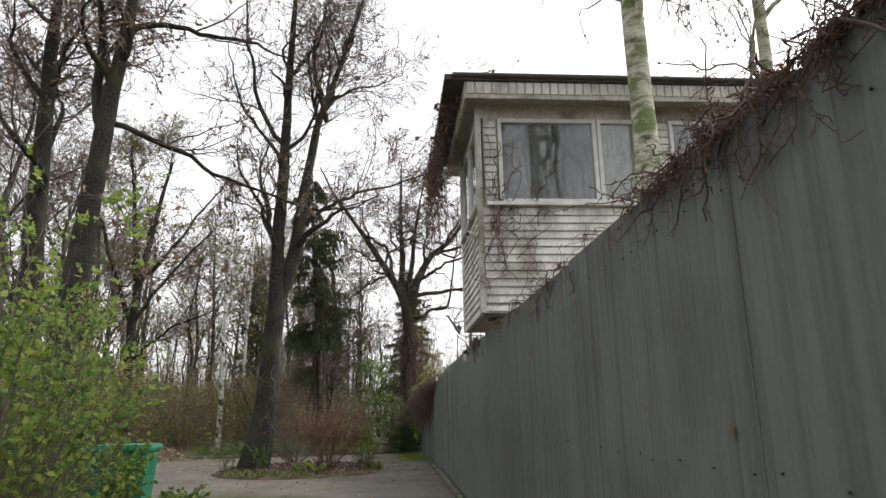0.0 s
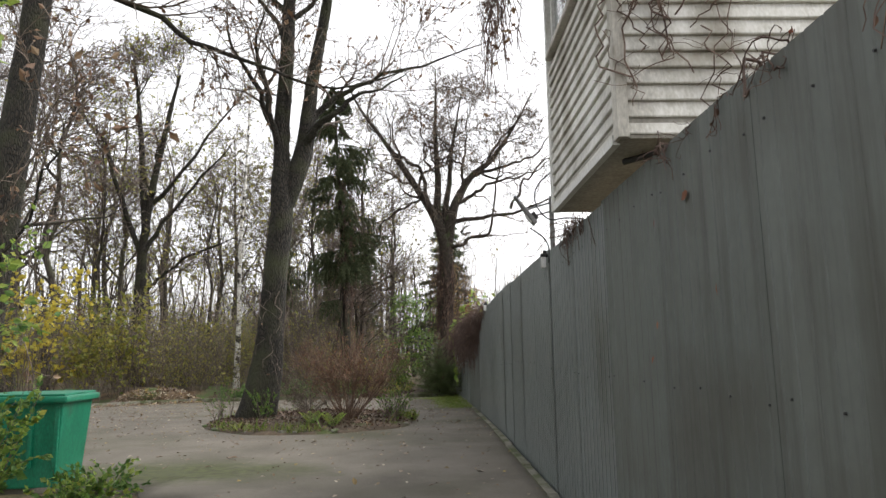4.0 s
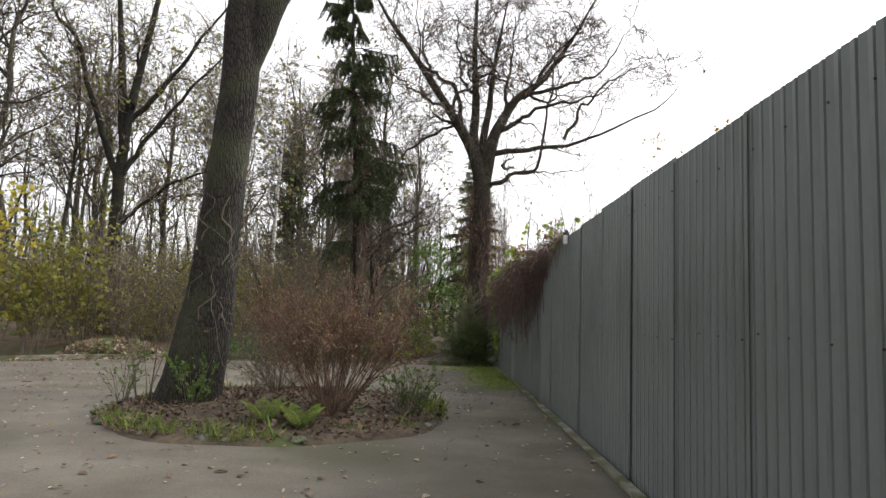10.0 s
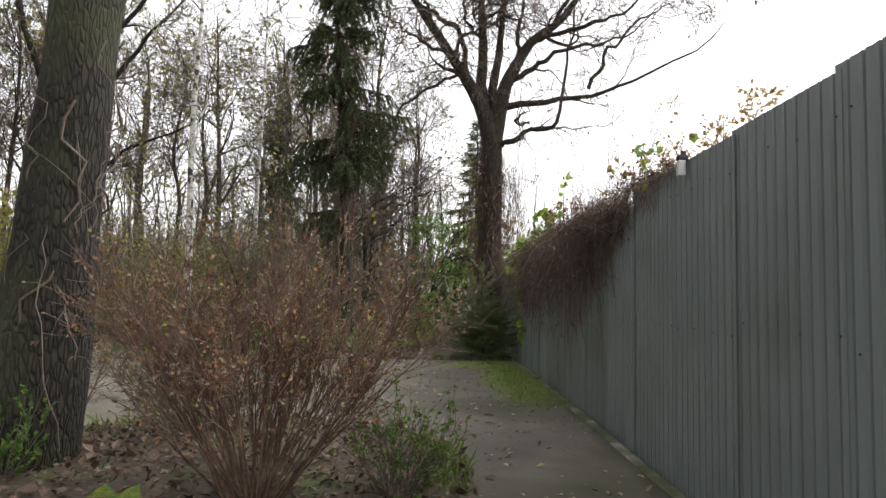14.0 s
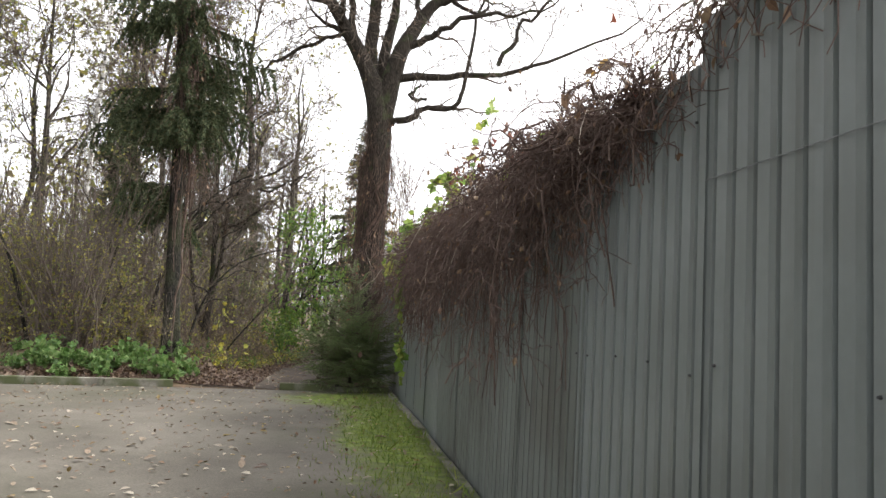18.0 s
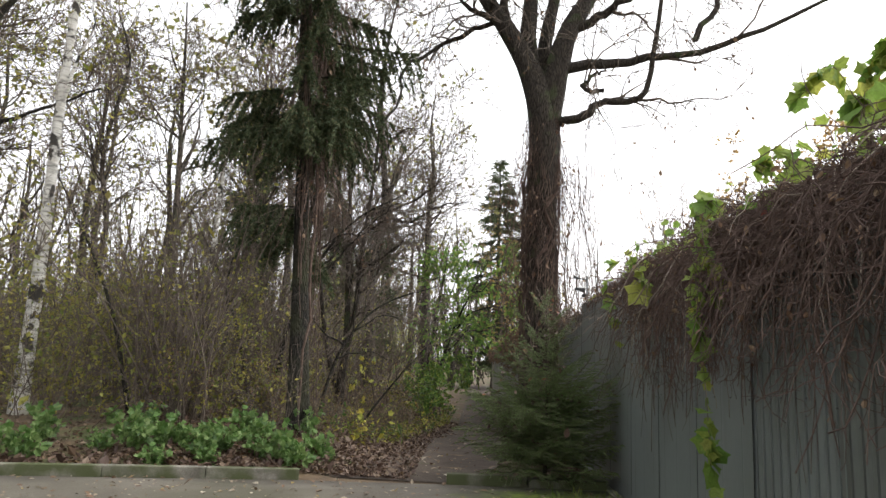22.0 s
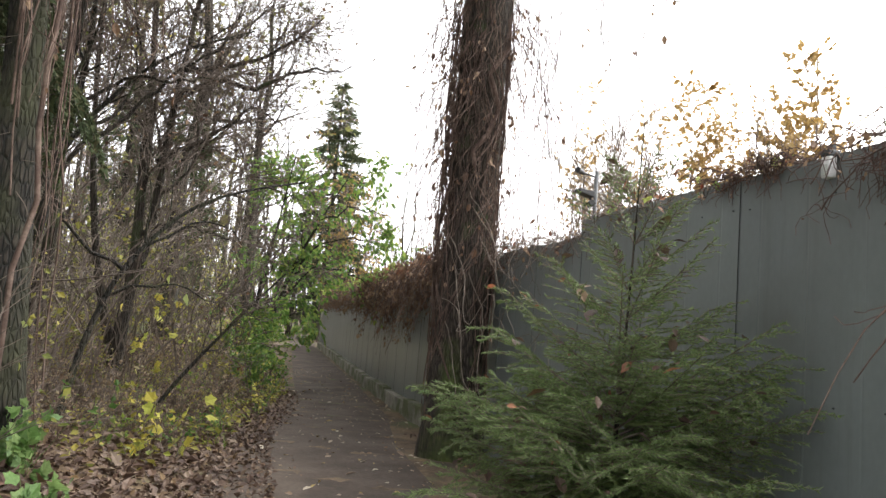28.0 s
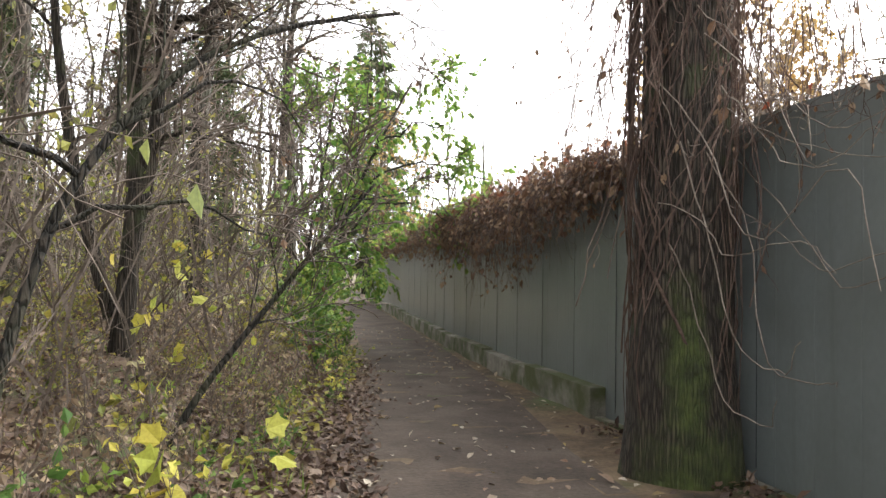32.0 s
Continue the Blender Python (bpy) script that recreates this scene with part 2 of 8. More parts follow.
def mossy(material, places, dark=(0.07, 0.1, 0.018), light=(0.23, 0.31, 0.035), most=0.9):
    """Moss creeping over a surface about some places (x, y, half width, half length; or x, y, z and three half sizes), frayed by noise."""
    n, l, b = material.node_tree.nodes, material.node_tree.links, material.node_tree.nodes["Principled BSDF"]
    old = b.inputs["Base Color"].links[0].from_socket
    geo = n.new("ShaderNodeNewGeometry")
    fray = n.new("ShaderNodeTexNoise")
    fray.inputs["Scale"].default_value, fray.inputs["Detail"].default_value, fray.inputs["Roughness"].default_value = 2.2, 8.0, 0.7
    l.new(geo.outputs["Position"], fray.inputs["Vector"])
    best = None
    for spot in places:
        mp = n.new("ShaderNodeMapping")
        if len(spot) == 4:
            x, y, rx, ry = spot
            mp.inputs["Location"].default_value, mp.inputs["Scale"].default_value = (-x / rx, -y / ry, 0), (1 / rx, 1 / ry, 0)
        else:
            x, y, z, rx, ry, rz = spot
            mp.inputs["Location"].default_value, mp.inputs["Scale"].default_value = (-x / rx, -y / ry, -z / rz), (1 / rx, 1 / ry, 1 / rz)
        l.new(geo.outputs["Position"], mp.inputs["Vector"])
        ln = n.new("ShaderNodeVectorMath")
        ln.operation = "LENGTH"
        l.new(mp.outputs[0], ln.inputs[0])
        if best is None:
            best = ln.outputs["Value"]
        else:
            mn = n.new("ShaderNodeMath")
            mn.operation = "MINIMUM"
            l.new(best, mn.inputs[0])
            l.new(ln.outputs["Value"], mn.inputs[1])
            best = mn.outputs[0]
    add = n.new("ShaderNodeMath")
    add.operation = "MULTIPLY_ADD"
    add.inputs[1].default_value = 1.5
    l.new(fray.outputs["Fac"], add.inputs[0])
    l.new(best, add.inputs[2])
    rg = n.new("ShaderNodeMapRange")
    rg.inputs[1].default_value, rg.inputs[2].default_value, rg.inputs[3].default_value, rg.inputs[4].default_value = 1.25, 1.8, most, 0.0
    l.new(add.outputs[0], rg.inputs[0])
    hue = n.new("ShaderNodeTexNoise")
    hue.inputs["Scale"].default_value, hue.inputs["Detail"].default_value = 9.0, 6.0
    l.new(geo.outputs["Position"], hue.inputs["Vector"])
    ramp = n.new("ShaderNodeValToRGB")
    ramp.color_ramp.elements[0].position, ramp.color_ramp.elements[1].position = 0.3, 0.7
    ramp.color_ramp.elements[0].color, ramp.color_ramp.elements[1].color = (*dark, 1), (*light, 1)
    l.new(hue.outputs["Fac"], ramp.inputs[0])
    mx = n.new("ShaderNodeMix")
    mx.data_type = "RGBA"
    l.new(rg.outputs[0], mx.inputs[0])
    l.new(old, mx.inputs[6])
    l.new(ramp.outputs[0], mx.inputs[7])
    l.new(mx.outputs[2], b.inputs["Base Color"])


mossy(ASPHALT, [(0.8, 27.4, 0.75, 4.0), (0.2, 30.6, 1.1, 1.3)])
mossy(ASPHALT, [(1.25, 15, 0.13, 24)], (0.035, 0.036, 0.016), (0.09, 0.1, 0.03), 0.75)
mossy(ASPHALT, [(-3.5, 13.2, 2.4, 0.9)], (0.035, 0.04, 0.016), (0.085, 0.1, 0.028), 0.85)
BARK_VINE = bark("bark_under_vines", (0.018, 0.014, 0.01), (0.085, 0.067, 0.05), (0.06, 0.085, 0.025), 26.0, 2.6, 0.0, 2.6, 0.56)
mossy(BARK_VINE, [(0.75, 36.9, -0.75, 0.5, 0.6, 0.8), (0.66, 36.9, 0.3, 0.17, 0.4, 0.8)], (0.03, 0.042, 0.012), (0.11, 0.15, 0.035), 0.7)
DIRT = surface("trodden_earth", [(0.036, 0.025, 0.018), (0.066, 0.049, 0.037), (0.1, 0.077, 0.058)], (1.3, 1.3, 1.3), 0.95, 0.6, 30)
LITTER = surface("forest_floor", [(0.04, 0.032, 0.02), (0.11, 0.075, 0.045), (0.17, 0.12, 0.07)], (2.2, 2.2, 2.2), 0.95, 0.8, 25, spots=((0.06, 0.085, 0.025), 0.8, 0.5, 0.65))
SOIL = surface("island_soil", [(0.035, 0.028, 0.02), (0.08, 0.06, 0.042), (0.12, 0.09, 0.06)], (3, 3, 3), 0.95, 0.9, 25, spots=((0.07, 0.09, 0.03), 1.6, 0.52, 0.64))
CONCRETE = surface("old_concrete", [(0.1, 0.092, 0.074), (0.19, 0.177, 0.148), (0.28, 0.262, 0.225)], (3, 3, 3), 0.9, 0.5, 60, spots=((0.07, 0.082, 0.033), 2.2, 0.4, 0.58))
STONE = surface("mossy_stone", [(0.1, 0.095, 0.08), (0.22, 0.21, 0.18)], (5, 5, 5), 0.9, 0.7, 60, spots=((0.1, 0.14, 0.05), 5.0, 0.45, 0.6), per=0.25)
FENCE = surface("fence_paint", [(0.128, 0.144, 0.141), (0.143, 0.16, 0.156), (0.158, 0.175, 0.17)], (0.8, 0.8, 0.5), 0.32, 0.0, 30, per=0.07, spots=((0.1, 0.108, 0.098), 0.9, 0.54, 0.8), streaks=((0.085, 0.088, 0.076), 6.0, 0.56, 0.85), speckle=0.12)
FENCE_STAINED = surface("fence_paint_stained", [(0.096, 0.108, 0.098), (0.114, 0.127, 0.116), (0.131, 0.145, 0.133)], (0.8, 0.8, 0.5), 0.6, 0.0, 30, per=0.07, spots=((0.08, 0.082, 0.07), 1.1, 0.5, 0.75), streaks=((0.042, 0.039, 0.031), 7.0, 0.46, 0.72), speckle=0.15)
SIDING = surface("white_siding", [(0.36, 0.34, 0.3), (0.58, 0.57, 0.53), (0.7, 0.69, 0.66)], (3.5, 3.5, 1.2), 0.55, 0.08, 60, spots=((0.2, 0.175, 0.125), 2.0, 0.52, 0.76), per=0.08)
TRIM = surface("grey_white_trim", [(0.35, 0.33, 0.29), (0.55, 0.53, 0.48)], (4, 4, 1.5), 0.6, 0.1, 60, spots=((0.16, 0.14, 0.1), 3.0, 0.52, 0.72))
FRAME = surface("window_plastic", [(0.55, 0.55, 0.52), (0.72, 0.72, 0.7)], (4, 4, 4), 0.4, 0.0, 40)
SOFFIT = surface("soffit_board", [(0.28, 0.265, 0.23), (0.42, 0.4, 0.36)], (3, 3, 3), 0.8, 0.2, 40)
ROOFING = surface("roof_felt", [(0.05, 0.048, 0.045), (0.1, 0.095, 0.09)], (3, 3, 3), 0.85, 0.3, 50)
BLIND = surface("window_blind", [(0.33, 0.34, 0.31), (0.42, 0.43, 0.4)], (3, 3, 0.6), 0.8, 0.0, 30)
CURTAIN = surface("net_curtain", [(0.12, 0.125, 0.13), (0.2, 0.205, 0.21)], (5, 5, 0.5), 0.9, 0.0, 30)
# near-black that stands in for the shade inside the cabin
ROOM_SHADE = surface("room_shade_dark", [(0.03, 0.03, 0.032), (0.06, 0.06, 0.06)], (2, 2, 2), 0.9, 0.0, 20)
BIN = surface("green_plastic", [(0.0, 0.13, 0.07), (0.004, 0.17, 0.095), (0.02, 0.2, 0.12)], (3, 3, 1.2), 0.42, 0.05, 60, spots=((0.05, 0.07, 0.04), 3.0, 0.62, 0.8))
BLACK = surface("black_metal", [(0.012, 0.012, 0.014), (0.03, 0.03, 0.032)], (8, 8, 8), 0.5, 0.05, 60)
GREYMETAL = surface("grey_metal", [(0.13, 0.135, 0.14), (0.22, 0.225, 0.23)], (8, 8, 8), 0.45, 0.05, 60, 0.4)
WHITEMETAL = surface("white_housing", [(0.55, 0.55, 0.54), (0.7, 0.7, 0.69)], (8, 8, 8), 0.4, 0.0, 60)
BRICK = surface("old_brick", [(0.16, 0.07, 0.045), (0.28, 0.13, 0.08)], (9, 9, 9), 0.9, 0.5, 60)
L_DRY = leafy("leaf_dry_brown", [(0.07, 0.035, 0.022), (0.14, 0.075, 0.04), (0.2, 0.12, 0.07), (0.3, 0.21, 0.13), (0.12, 0.06, 0.035)], 0.2)
L_GROUND = leafy("leaf_fallen", [(0.04, 0.022, 0.016), (0.085, 0.05, 0.034), (0.15, 0.1, 0.07), (0.05, 0.028, 0.021), (0.11, 0.063, 0.042), (0.21, 0.155, 0.11), (0.065, 0.037, 0.026), (0.16, 0.1, 0.042)], 0.1)
L_ROAD = leafy("leaf_on_road", [(0.12, 0.07, 0.045), (0.36, 0.3, 0.22), (0.16, 0.09, 0.05), (0.2, 0.13, 0.08), (0.48, 0.43, 0.34), (0.09, 0.05, 0.035), (0.36, 0.27, 0.09)], 0.1)
L_YELLOW = leafy("leaf_yellow", [(0.5, 0.4, 0.04), (0.62, 0.52, 0.08), (0.45, 0.43, 0.09), (0.56, 0.42, 0.06)], 0.45)
L_SHOOT = leafy("leaf_lime_yellow", [(0.38, 0.42, 0.08), (0.5, 0.48, 0.1), (0.54, 0.44, 0.07), (0.3, 0.38, 0.07)], 0.45)
L_OLIVE = leafy("leaf_olive", [(0.16, 0.2, 0.045), (0.28, 0.28, 0.06), (0.36, 0.31, 0.065), (0.13, 0.18, 0.045)], 0.45)
L_GREEN = leafy("leaf_green", [(0.05, 0.12, 0.02), (0.09, 0.18, 0.03), (0.14, 0.24, 0.05), (0.2, 0.26, 0.05)], 0.45)
L_LIME = leafy("leaf_lime", [(0.22, 0.32, 0.06), (0.3, 0.38, 0.075), (0.15, 0.28, 0.055), (0.4, 0.4, 0.085)], 0.5)
L_TAN = leafy("leaf_tan_shrivelled", [(0.16, 0.11, 0.07), (0.24, 0.17, 0.11), (0.12, 0.08, 0.05), (0.3, 0.23, 0.15), (0.2, 0.19, 0.08)], 0.25)
L_MID = leafy("leaf_mid_green", [(0.05, 0.115, 0.024), (0.08, 0.165, 0.035), (0.12, 0.215, 0.05), (0.17, 0.25, 0.06)], 0.42)
L_HAZE = leafy("leaf_far_dull", [(0.14, 0.11, 0.06), (0.19, 0.19, 0.07), (0.24, 0.26, 0.08), (0.18, 0.14, 0.075), (0.36, 0.32, 0.08), (0.17, 0.21, 0.07)], 0.45)
L_HERB = leafy("leaf_herb", [(0.085, 0.175, 0.04), (0.145, 0.255, 0.07), (0.225, 0.32, 0.115), (0.12, 0.21, 0.087)], 0.45)
L_SAP = leafy("leaf_sapling", [(0.075, 0.17, 0.03), (0.13, 0.24, 0.05), (0.2, 0.31, 0.07), (0.3, 0.36, 0.07)], 0.5)
L_RED = leafy("leaf_red", [(0.16, 0.03, 0.02), (0.22, 0.06, 0.03), (0.12, 0.06, 0.04), (0.3, 0.16, 0.06)], 0.35)
L_RUST = leafy("leaf_rust", [(0.26, 0.09, 0.045), (0.18, 0.075, 0.04), (0.34, 0.16, 0.085), (0.12, 0.06, 0.04)], 0.3)
L_PALE = leafy("leaf_pale_gold", [(0.36, 0.23, 0.08), (0.42, 0.29, 0.11), (0.32, 0.19, 0.06), (0.46, 0.35, 0.16)], 0.4)
L_ORANGE = leafy("leaf_pale_orange", [(0.42, 0.26, 0.08), (0.38, 0.2, 0.05), (0.45, 0.33, 0.13)], 0.4)
NEEDLE = leafy("needle_dark", [(0.034, 0.05, 0.022), (0.052, 0.073, 0.031), (0.078, 0.1, 0.043), (0.11, 0.1, 0.05)], 0.2, 0.9)
NEEDLE_NEAR = leafy("needle_green", [(0.1, 0.15, 0.055), (0.15, 0.215, 0.075), (0.225, 0.29, 0.115)], 0.35)
GRASS = leafy("grass", [(0.1, 0.17, 0.025), (0.17, 0.24, 0.04), (0.23, 0.25, 0.06)], 0.35)

GLASS, gn, gl, gb = nodes_of("window_glass")
gb.inputs["Base Color"].default_value = (0.9, 0.93, 0.93, 1)
gb.inputs["Roughness"].default_value, gb.inputs["IOR"].default_value = 0.02, 1.7
gb.inputs["Transmission Weight"].default_value = 1.0

# ---- mesh helpers ----
UP = np.array([0.0, 0.0, 1.0])


def mesh_np(name, verts, faces, material, smooth=False):
    verts, faces = np.asarray(verts, float).reshape(-1, 3), np.asarray(faces, int)
    me = bpy.data.meshes.new(name)
    me.vertices.add(len(verts))
    me.vertices.foreach_set("co", verts.ravel())
    me.loops.add(faces.size)
    me.loops.foreach_set("vertex_index", faces.ravel())
    me.polygons.add(len(faces))
    me.polygons.foreach_set("loop_start", np.arange(len(faces)) * faces.shape[1])
    me.polygons.foreach_set("use_smooth", np.full(len(faces), smooth))
    me.update(calc_edges=True)
    me.materials.append(material)
    return me


def put(name, me, parent=None, label="", at=None):
    ob = new(name, me)
    if parent is not None:
        ob.parent = parent
    if at is not None:
        ob.matrix_basis = at if isinstance(at, Matrix) else Matrix.Translation(at)
    if label:
        ob["label"] = label
    return ob


def from_bm(name, bm, material, smooth=False):
    me = bpy.data.meshes.new(name)
    bmesh.ops.recalc_face_normals(bm, faces=bm.faces)
    bm.to_mesh(me)
    bm.free()
    me.materials.append(material)
    if smooth:
        me.polygons.foreach_set("use_smooth", np.full(len(me.polygons), True))
    return me


def part(name, bm, material, parent=None, label="", at=None, smooth=False):
    return put(name, from_bm(name, bm, material, smooth), parent, label, at)


def box(bm, x0, x1, y0, y1, z0, z1, bevel=0.0):
    got = bmesh.ops.create_cube(bm, size=1, matrix=Matrix.Translation(((x0 + x1) / 2, (y0 + y1) / 2, (z0 + z1) / 2)) @ Matrix.Diagonal((x1 - x0, y1 - y0, z1 - z0, 1)))
    if bevel:
        edges = list({e for v in got["verts"] for e in v.link_edges})
        bmesh.ops.bevel(bm, geom=edges, offset=bevel, segments=2, affect="EDGES", profile=0.6)
    return bm


def boxed(x0, x1, y0, y1, z0, z1, bevel=0.0):
    return box(bmesh.new(), x0, x1, y0, y1, z0, z1, bevel)


def rod(bm, a, b, r0, r1=None, sides=10):
    a, b = Vector(a), Vector(b)
    turn = (b - a).to_track_quat("Z", "Y").to_matrix().to_4x4()
    bmesh.ops.create_cone(bm, cap_ends=True, segments=sides, radius1=r0, radius2=r0 if r1 is None else r1, depth=(b - a).length, matrix=Matrix.Translation((a + b) / 2) @ turn)
    return bm


def empty(name, at, label, category, group="", kind=""):
    ob = new(name)
    ob.matrix_basis = at if isinstance(at, Matrix) else Matrix.Translation(at)
    return tagged(ob, label, category, group, kind)


def unit(v):
    return v / np.maximum(np.linalg.norm(v, axis=-1, keepdims=True), 1e-9)


def tubes(sets, sides=5, rough=0.0):
    """Round stems along polylines: sets of (points K x N x 3, radii K x N). Gives vertices and quads."""
    vs, fs, base = [], [], 0
    ang = np.arange(sides) * 2 * np.pi / sides
    for p, r in sets:
        p, r = np.asarray(p, float), np.asarray(r, float)
        k, n = r.shape
        t = unit(np.gradient(p, axis=1))
        mean = unit(p[:, -1] - p[:, 0])
        ref = np.where(np.abs(mean[:, 2:3]) > 0.8, np.array([[1.0, 0.13, 0]]), np.array([[0.0, 0.1, 1]]))
        u = unit(np.cross(t, ref[:, None, :]))
        w = np.cross(t, u)
        if rough:
            lift = np.arange(n)[None, :, None] * 0.9
            r = r[:, :, None] * (1 + rough * (0.5 * np.sin(3 * ang + lift * 0.5) + 0.4 * np.sin(5 * ang - lift * 0.8 + 1) + 0.4 * np.sin(2 * ang + 1.7 * lift)))
        else:
            r = r[:, :, None]
        ring = p[:, :, None, :] + r[:, :, :, None] * (np.cos(ang)[:, None] * u[:, :, None, :] + np.sin(ang)[:, None] * w[:, :, None, :])
        vs.append(ring.reshape(-1, 3))
        i = np.arange(k)[:, None, None] * n * sides + np.arange(n - 1)[None, :, None] * sides
        a = np.arange(sides)
        b = (a + 1) % sides
        fs.append((np.stack([i + a, i + b, i + b + sides, i + a + sides], -1) + base).reshape(-1, 4))
        base += k * n * sides
    return np.concatenate(vs), np.concatenate(fs)


def spline(points, n):
    """A smooth curve of n points through a few."""
    q = np.asarray(points, float)
    t = np.linspace(0, len(q) - 1, n)
    e = np.vstack([2 * q[0] - q[1], q, 2 * q[-1] - q[-2]])
    i = np.minimum(t.astype(int), len(q) - 2)
    f = (t - i)[:, None]
    a, b, c, d = e[i], e[i + 1], e[i + 2], e[i + 3]
    return 0.5 * (2 * b + (c - a) * f + (2 * a - 5 * b + 4 * c - d) * f ** 2 + (3 * b - a - 3 * c + d) * f ** 3)


def grow(rng, parents, n, length, spread=0.9, up=0.1, wob=0.25, pts=5, lo=0.25, hi=1.0, thin=0.55, rmax=1.0, taper=0.25):
    """n shoots off the stems of parents (points, radii), each with its own wander. length: metres."""
    p, r = parents
    k, m = r.shape
    pick = rng.integers(0, k, n)
    u = rng.uniform(lo, hi, n) * (m - 1.001)
    i = u.astype(int)
    f = (u - i)[:, None]
    base = p[pick, i] * (1 - f) + p[pick, i + 1] * f
    along = unit(p[pick, i + 1] - p[pick, i])
    r0 = np.minimum((r[pick, i] * (1 - f[:, 0]) + r[pick, i + 1] * f[:, 0]) * thin, rmax)
    side = rng.normal(size=(n, 3))
    side = unit(side - (side * along).sum(1, keepdims=True) * along)
    a = spread * rng.uniform(0.6, 1.25, n)[:, None]
    d = unit(along * np.cos(a) + side * np.sin(a) + up * UP)
    ln = length * rng.uniform(0.5, 1.25, n) * (1.1 - 0.5 * u / m)
    out = [base]
    for _ in range(pts - 1):
        d = unit(d + wob * rng.normal(size=(n, 3)) + up * 0.6 * UP)
        out.append(out[-1] + d * (ln / (pts - 1))[:, None])
    rad = r0[:, None] * np.linspace(1, taper, pts)[None]
    return np.stack(out, 1), rad


LEAF = (np.array([(0, 0, 0), (-0.33, 0.45, 0.1), (0, 1, -0.06), (0.33, 0.45, 0.1)]), np.array([(0, 3, 2), (0, 2, 1)]))
LOBED = (np.array([(0, 0, 0), (-0.42, 0.1, 0.06), (-0.4, 0.36, 0.04), (-0.54, 0.66, 0.1), (-0.29, 0.71, 0.02), (0, 1.02, -0.1), (0.29, 0.71, 0.02), (0.54, 0.66, 0.1), (0.4, 0.36, 0.04), (0.42, 0.1, 0.06)]), np.array([(0, i + 1, i) for i in range(1, 9)]))
OVAL = (np.array([(0, 0, 0), (-0.22, 0.22, 0.05), (-0.27, 0.55, 0.09), (0, 1, -0.08), (0.27, 0.55, 0.07), (0.22, 0.22, 0.06), (0, 0.5, -0.02)]), np.array([(0, 6, 1), (1, 6, 2), (2, 6, 3), (3, 6, 4), (4, 6, 5), (5, 6, 0)]))
BLADE = (np.array([(-0.05, 0, 0), (0.05, 0, 0), (0.0, 0.6, 0.06), (0.0, 1, -0.05)]), np.array([(0, 1, 2), (2, 1, 3)]))


def leaves(rng, pos, size, way=None, flat=0.0, shape=LEAF, vary=0.35):
    """Leaves at pos; way: the direction in which each points; flat: how far they lie level."""
    pos = np.asarray(pos, float)
    n = len(pos)
    d = rng.normal(size=(n, 3)) if way is None else np.asarray(way, float) + 0.45 * rng.normal(size=(n, 3))
    if flat:
        d[:, 2] *= 1 - flat
    d = unit(d)
    nm = rng.normal(size=(n, 3)) * (1 - flat) + UP * (2 * flat + 0.25)
    nm = unit(nm - (nm * d).sum(1, keepdims=True) * d)
    sd = np.cross(d, nm)
    s = (size * np.exp(vary * rng.normal(size=n)))[:, None, None]
    t, f = shape
    v = pos[:, None] + s * (t[None, :, 0:1] * sd[:, None] + t[None, :, 1:2] * d[:, None] + t[None, :, 2:3] * nm[:, None])
    return v.reshape(-1, 3), (f[None] + (np.arange(n) * len(t))[:, None, None]).reshape(-1, 3)


def along(rng, stems, n, lo=0.3, hi=1.0):
    """n places on stems, with the stems' direction there."""
    p, r = stems
    k, m = r.shape
    pick = rng.integers(0, k, n)
    u = rng.uniform(lo, hi, n) * (m - 1.001)
    i = u.astype(int)
    f = (u - i)[:, None]
    return p[pick, i] * (1 - f) + p[pick, i + 1] * f, unit(p[pick, i + 1] - p[pick, i])


def stem(points, r0, r1, n=14, flare=0.0, wander=0.0, rng=None):
    p = spline(points, n)
    if wander:
        w = np.cumsum(rng.normal(0, wander, (n, 3)), 0)
        p = p + w - np.linspace(0, 1, n)[:, None] * w[-1] * 0.7 - w[0]
    rs = [*r0, r1] if isinstance(r0, tuple) else [r0, r1]
    r = np.interp(np.linspace(0, 1, n), np.linspace(0, 1, len(rs)), rs)
    r = r + flare * rs[0] * np.exp(-np.linspace(0, 12, n))
    return p[None], r[None]


# ---- the lie of the land ----
GY = [-60, 16, 19, 22, 25.5, 29, 33, 37, 41, 47, 66, 140]
GZ = [0, 0, -0.03, -0.075, -0.15, -0.24, -0.36, -0.53, -0.71, -0.82, -0.9, -0.9]


def fall(y):
    y = np.asarray(y, float)
    return sum(np.interp(y + o, GY, GZ) for o in (-1.2, -0.4, 0.4, 1.2)) / 4


def smooth(a, b, v):
    f = np.clip((np.asarray(v, float) - a) / (b - a), 0, 1)
    return f * f * (3 - 2 * f)


def land(x, y):
    """Height of the ground: it falls along the lane; the wood beyond the kerb lies a little higher."""
    x, y = np.asarray(x, float), np.asarray(y, float)
    lane = fall(y)
    wood = smooth(31.5, 33.8, y) * smooth(-1.9, -4.2, x)
    bank = 0.06 + 0.12 * np.sin(x * 0.7 + 1) * np.cos(y * 0.5) + 0.07 * np.sin(x * 1.9 + y * 1.3)
    return lane * (1 - wood) + bank * wood

# ---- ground ----


def axis(lo, a, b, hi, step, grow_by=1.35):
    v = list(np.arange(a, b + 1e-6, step))
    s, q = step, v[-1]
    while q < hi:
        s *= grow_by
        q += s
        v.append(q)
    s, q = step, v[0]
    while q > lo:
        s *= grow_by
        q -= s
        v.insert(0, q)
    return np.array(v)


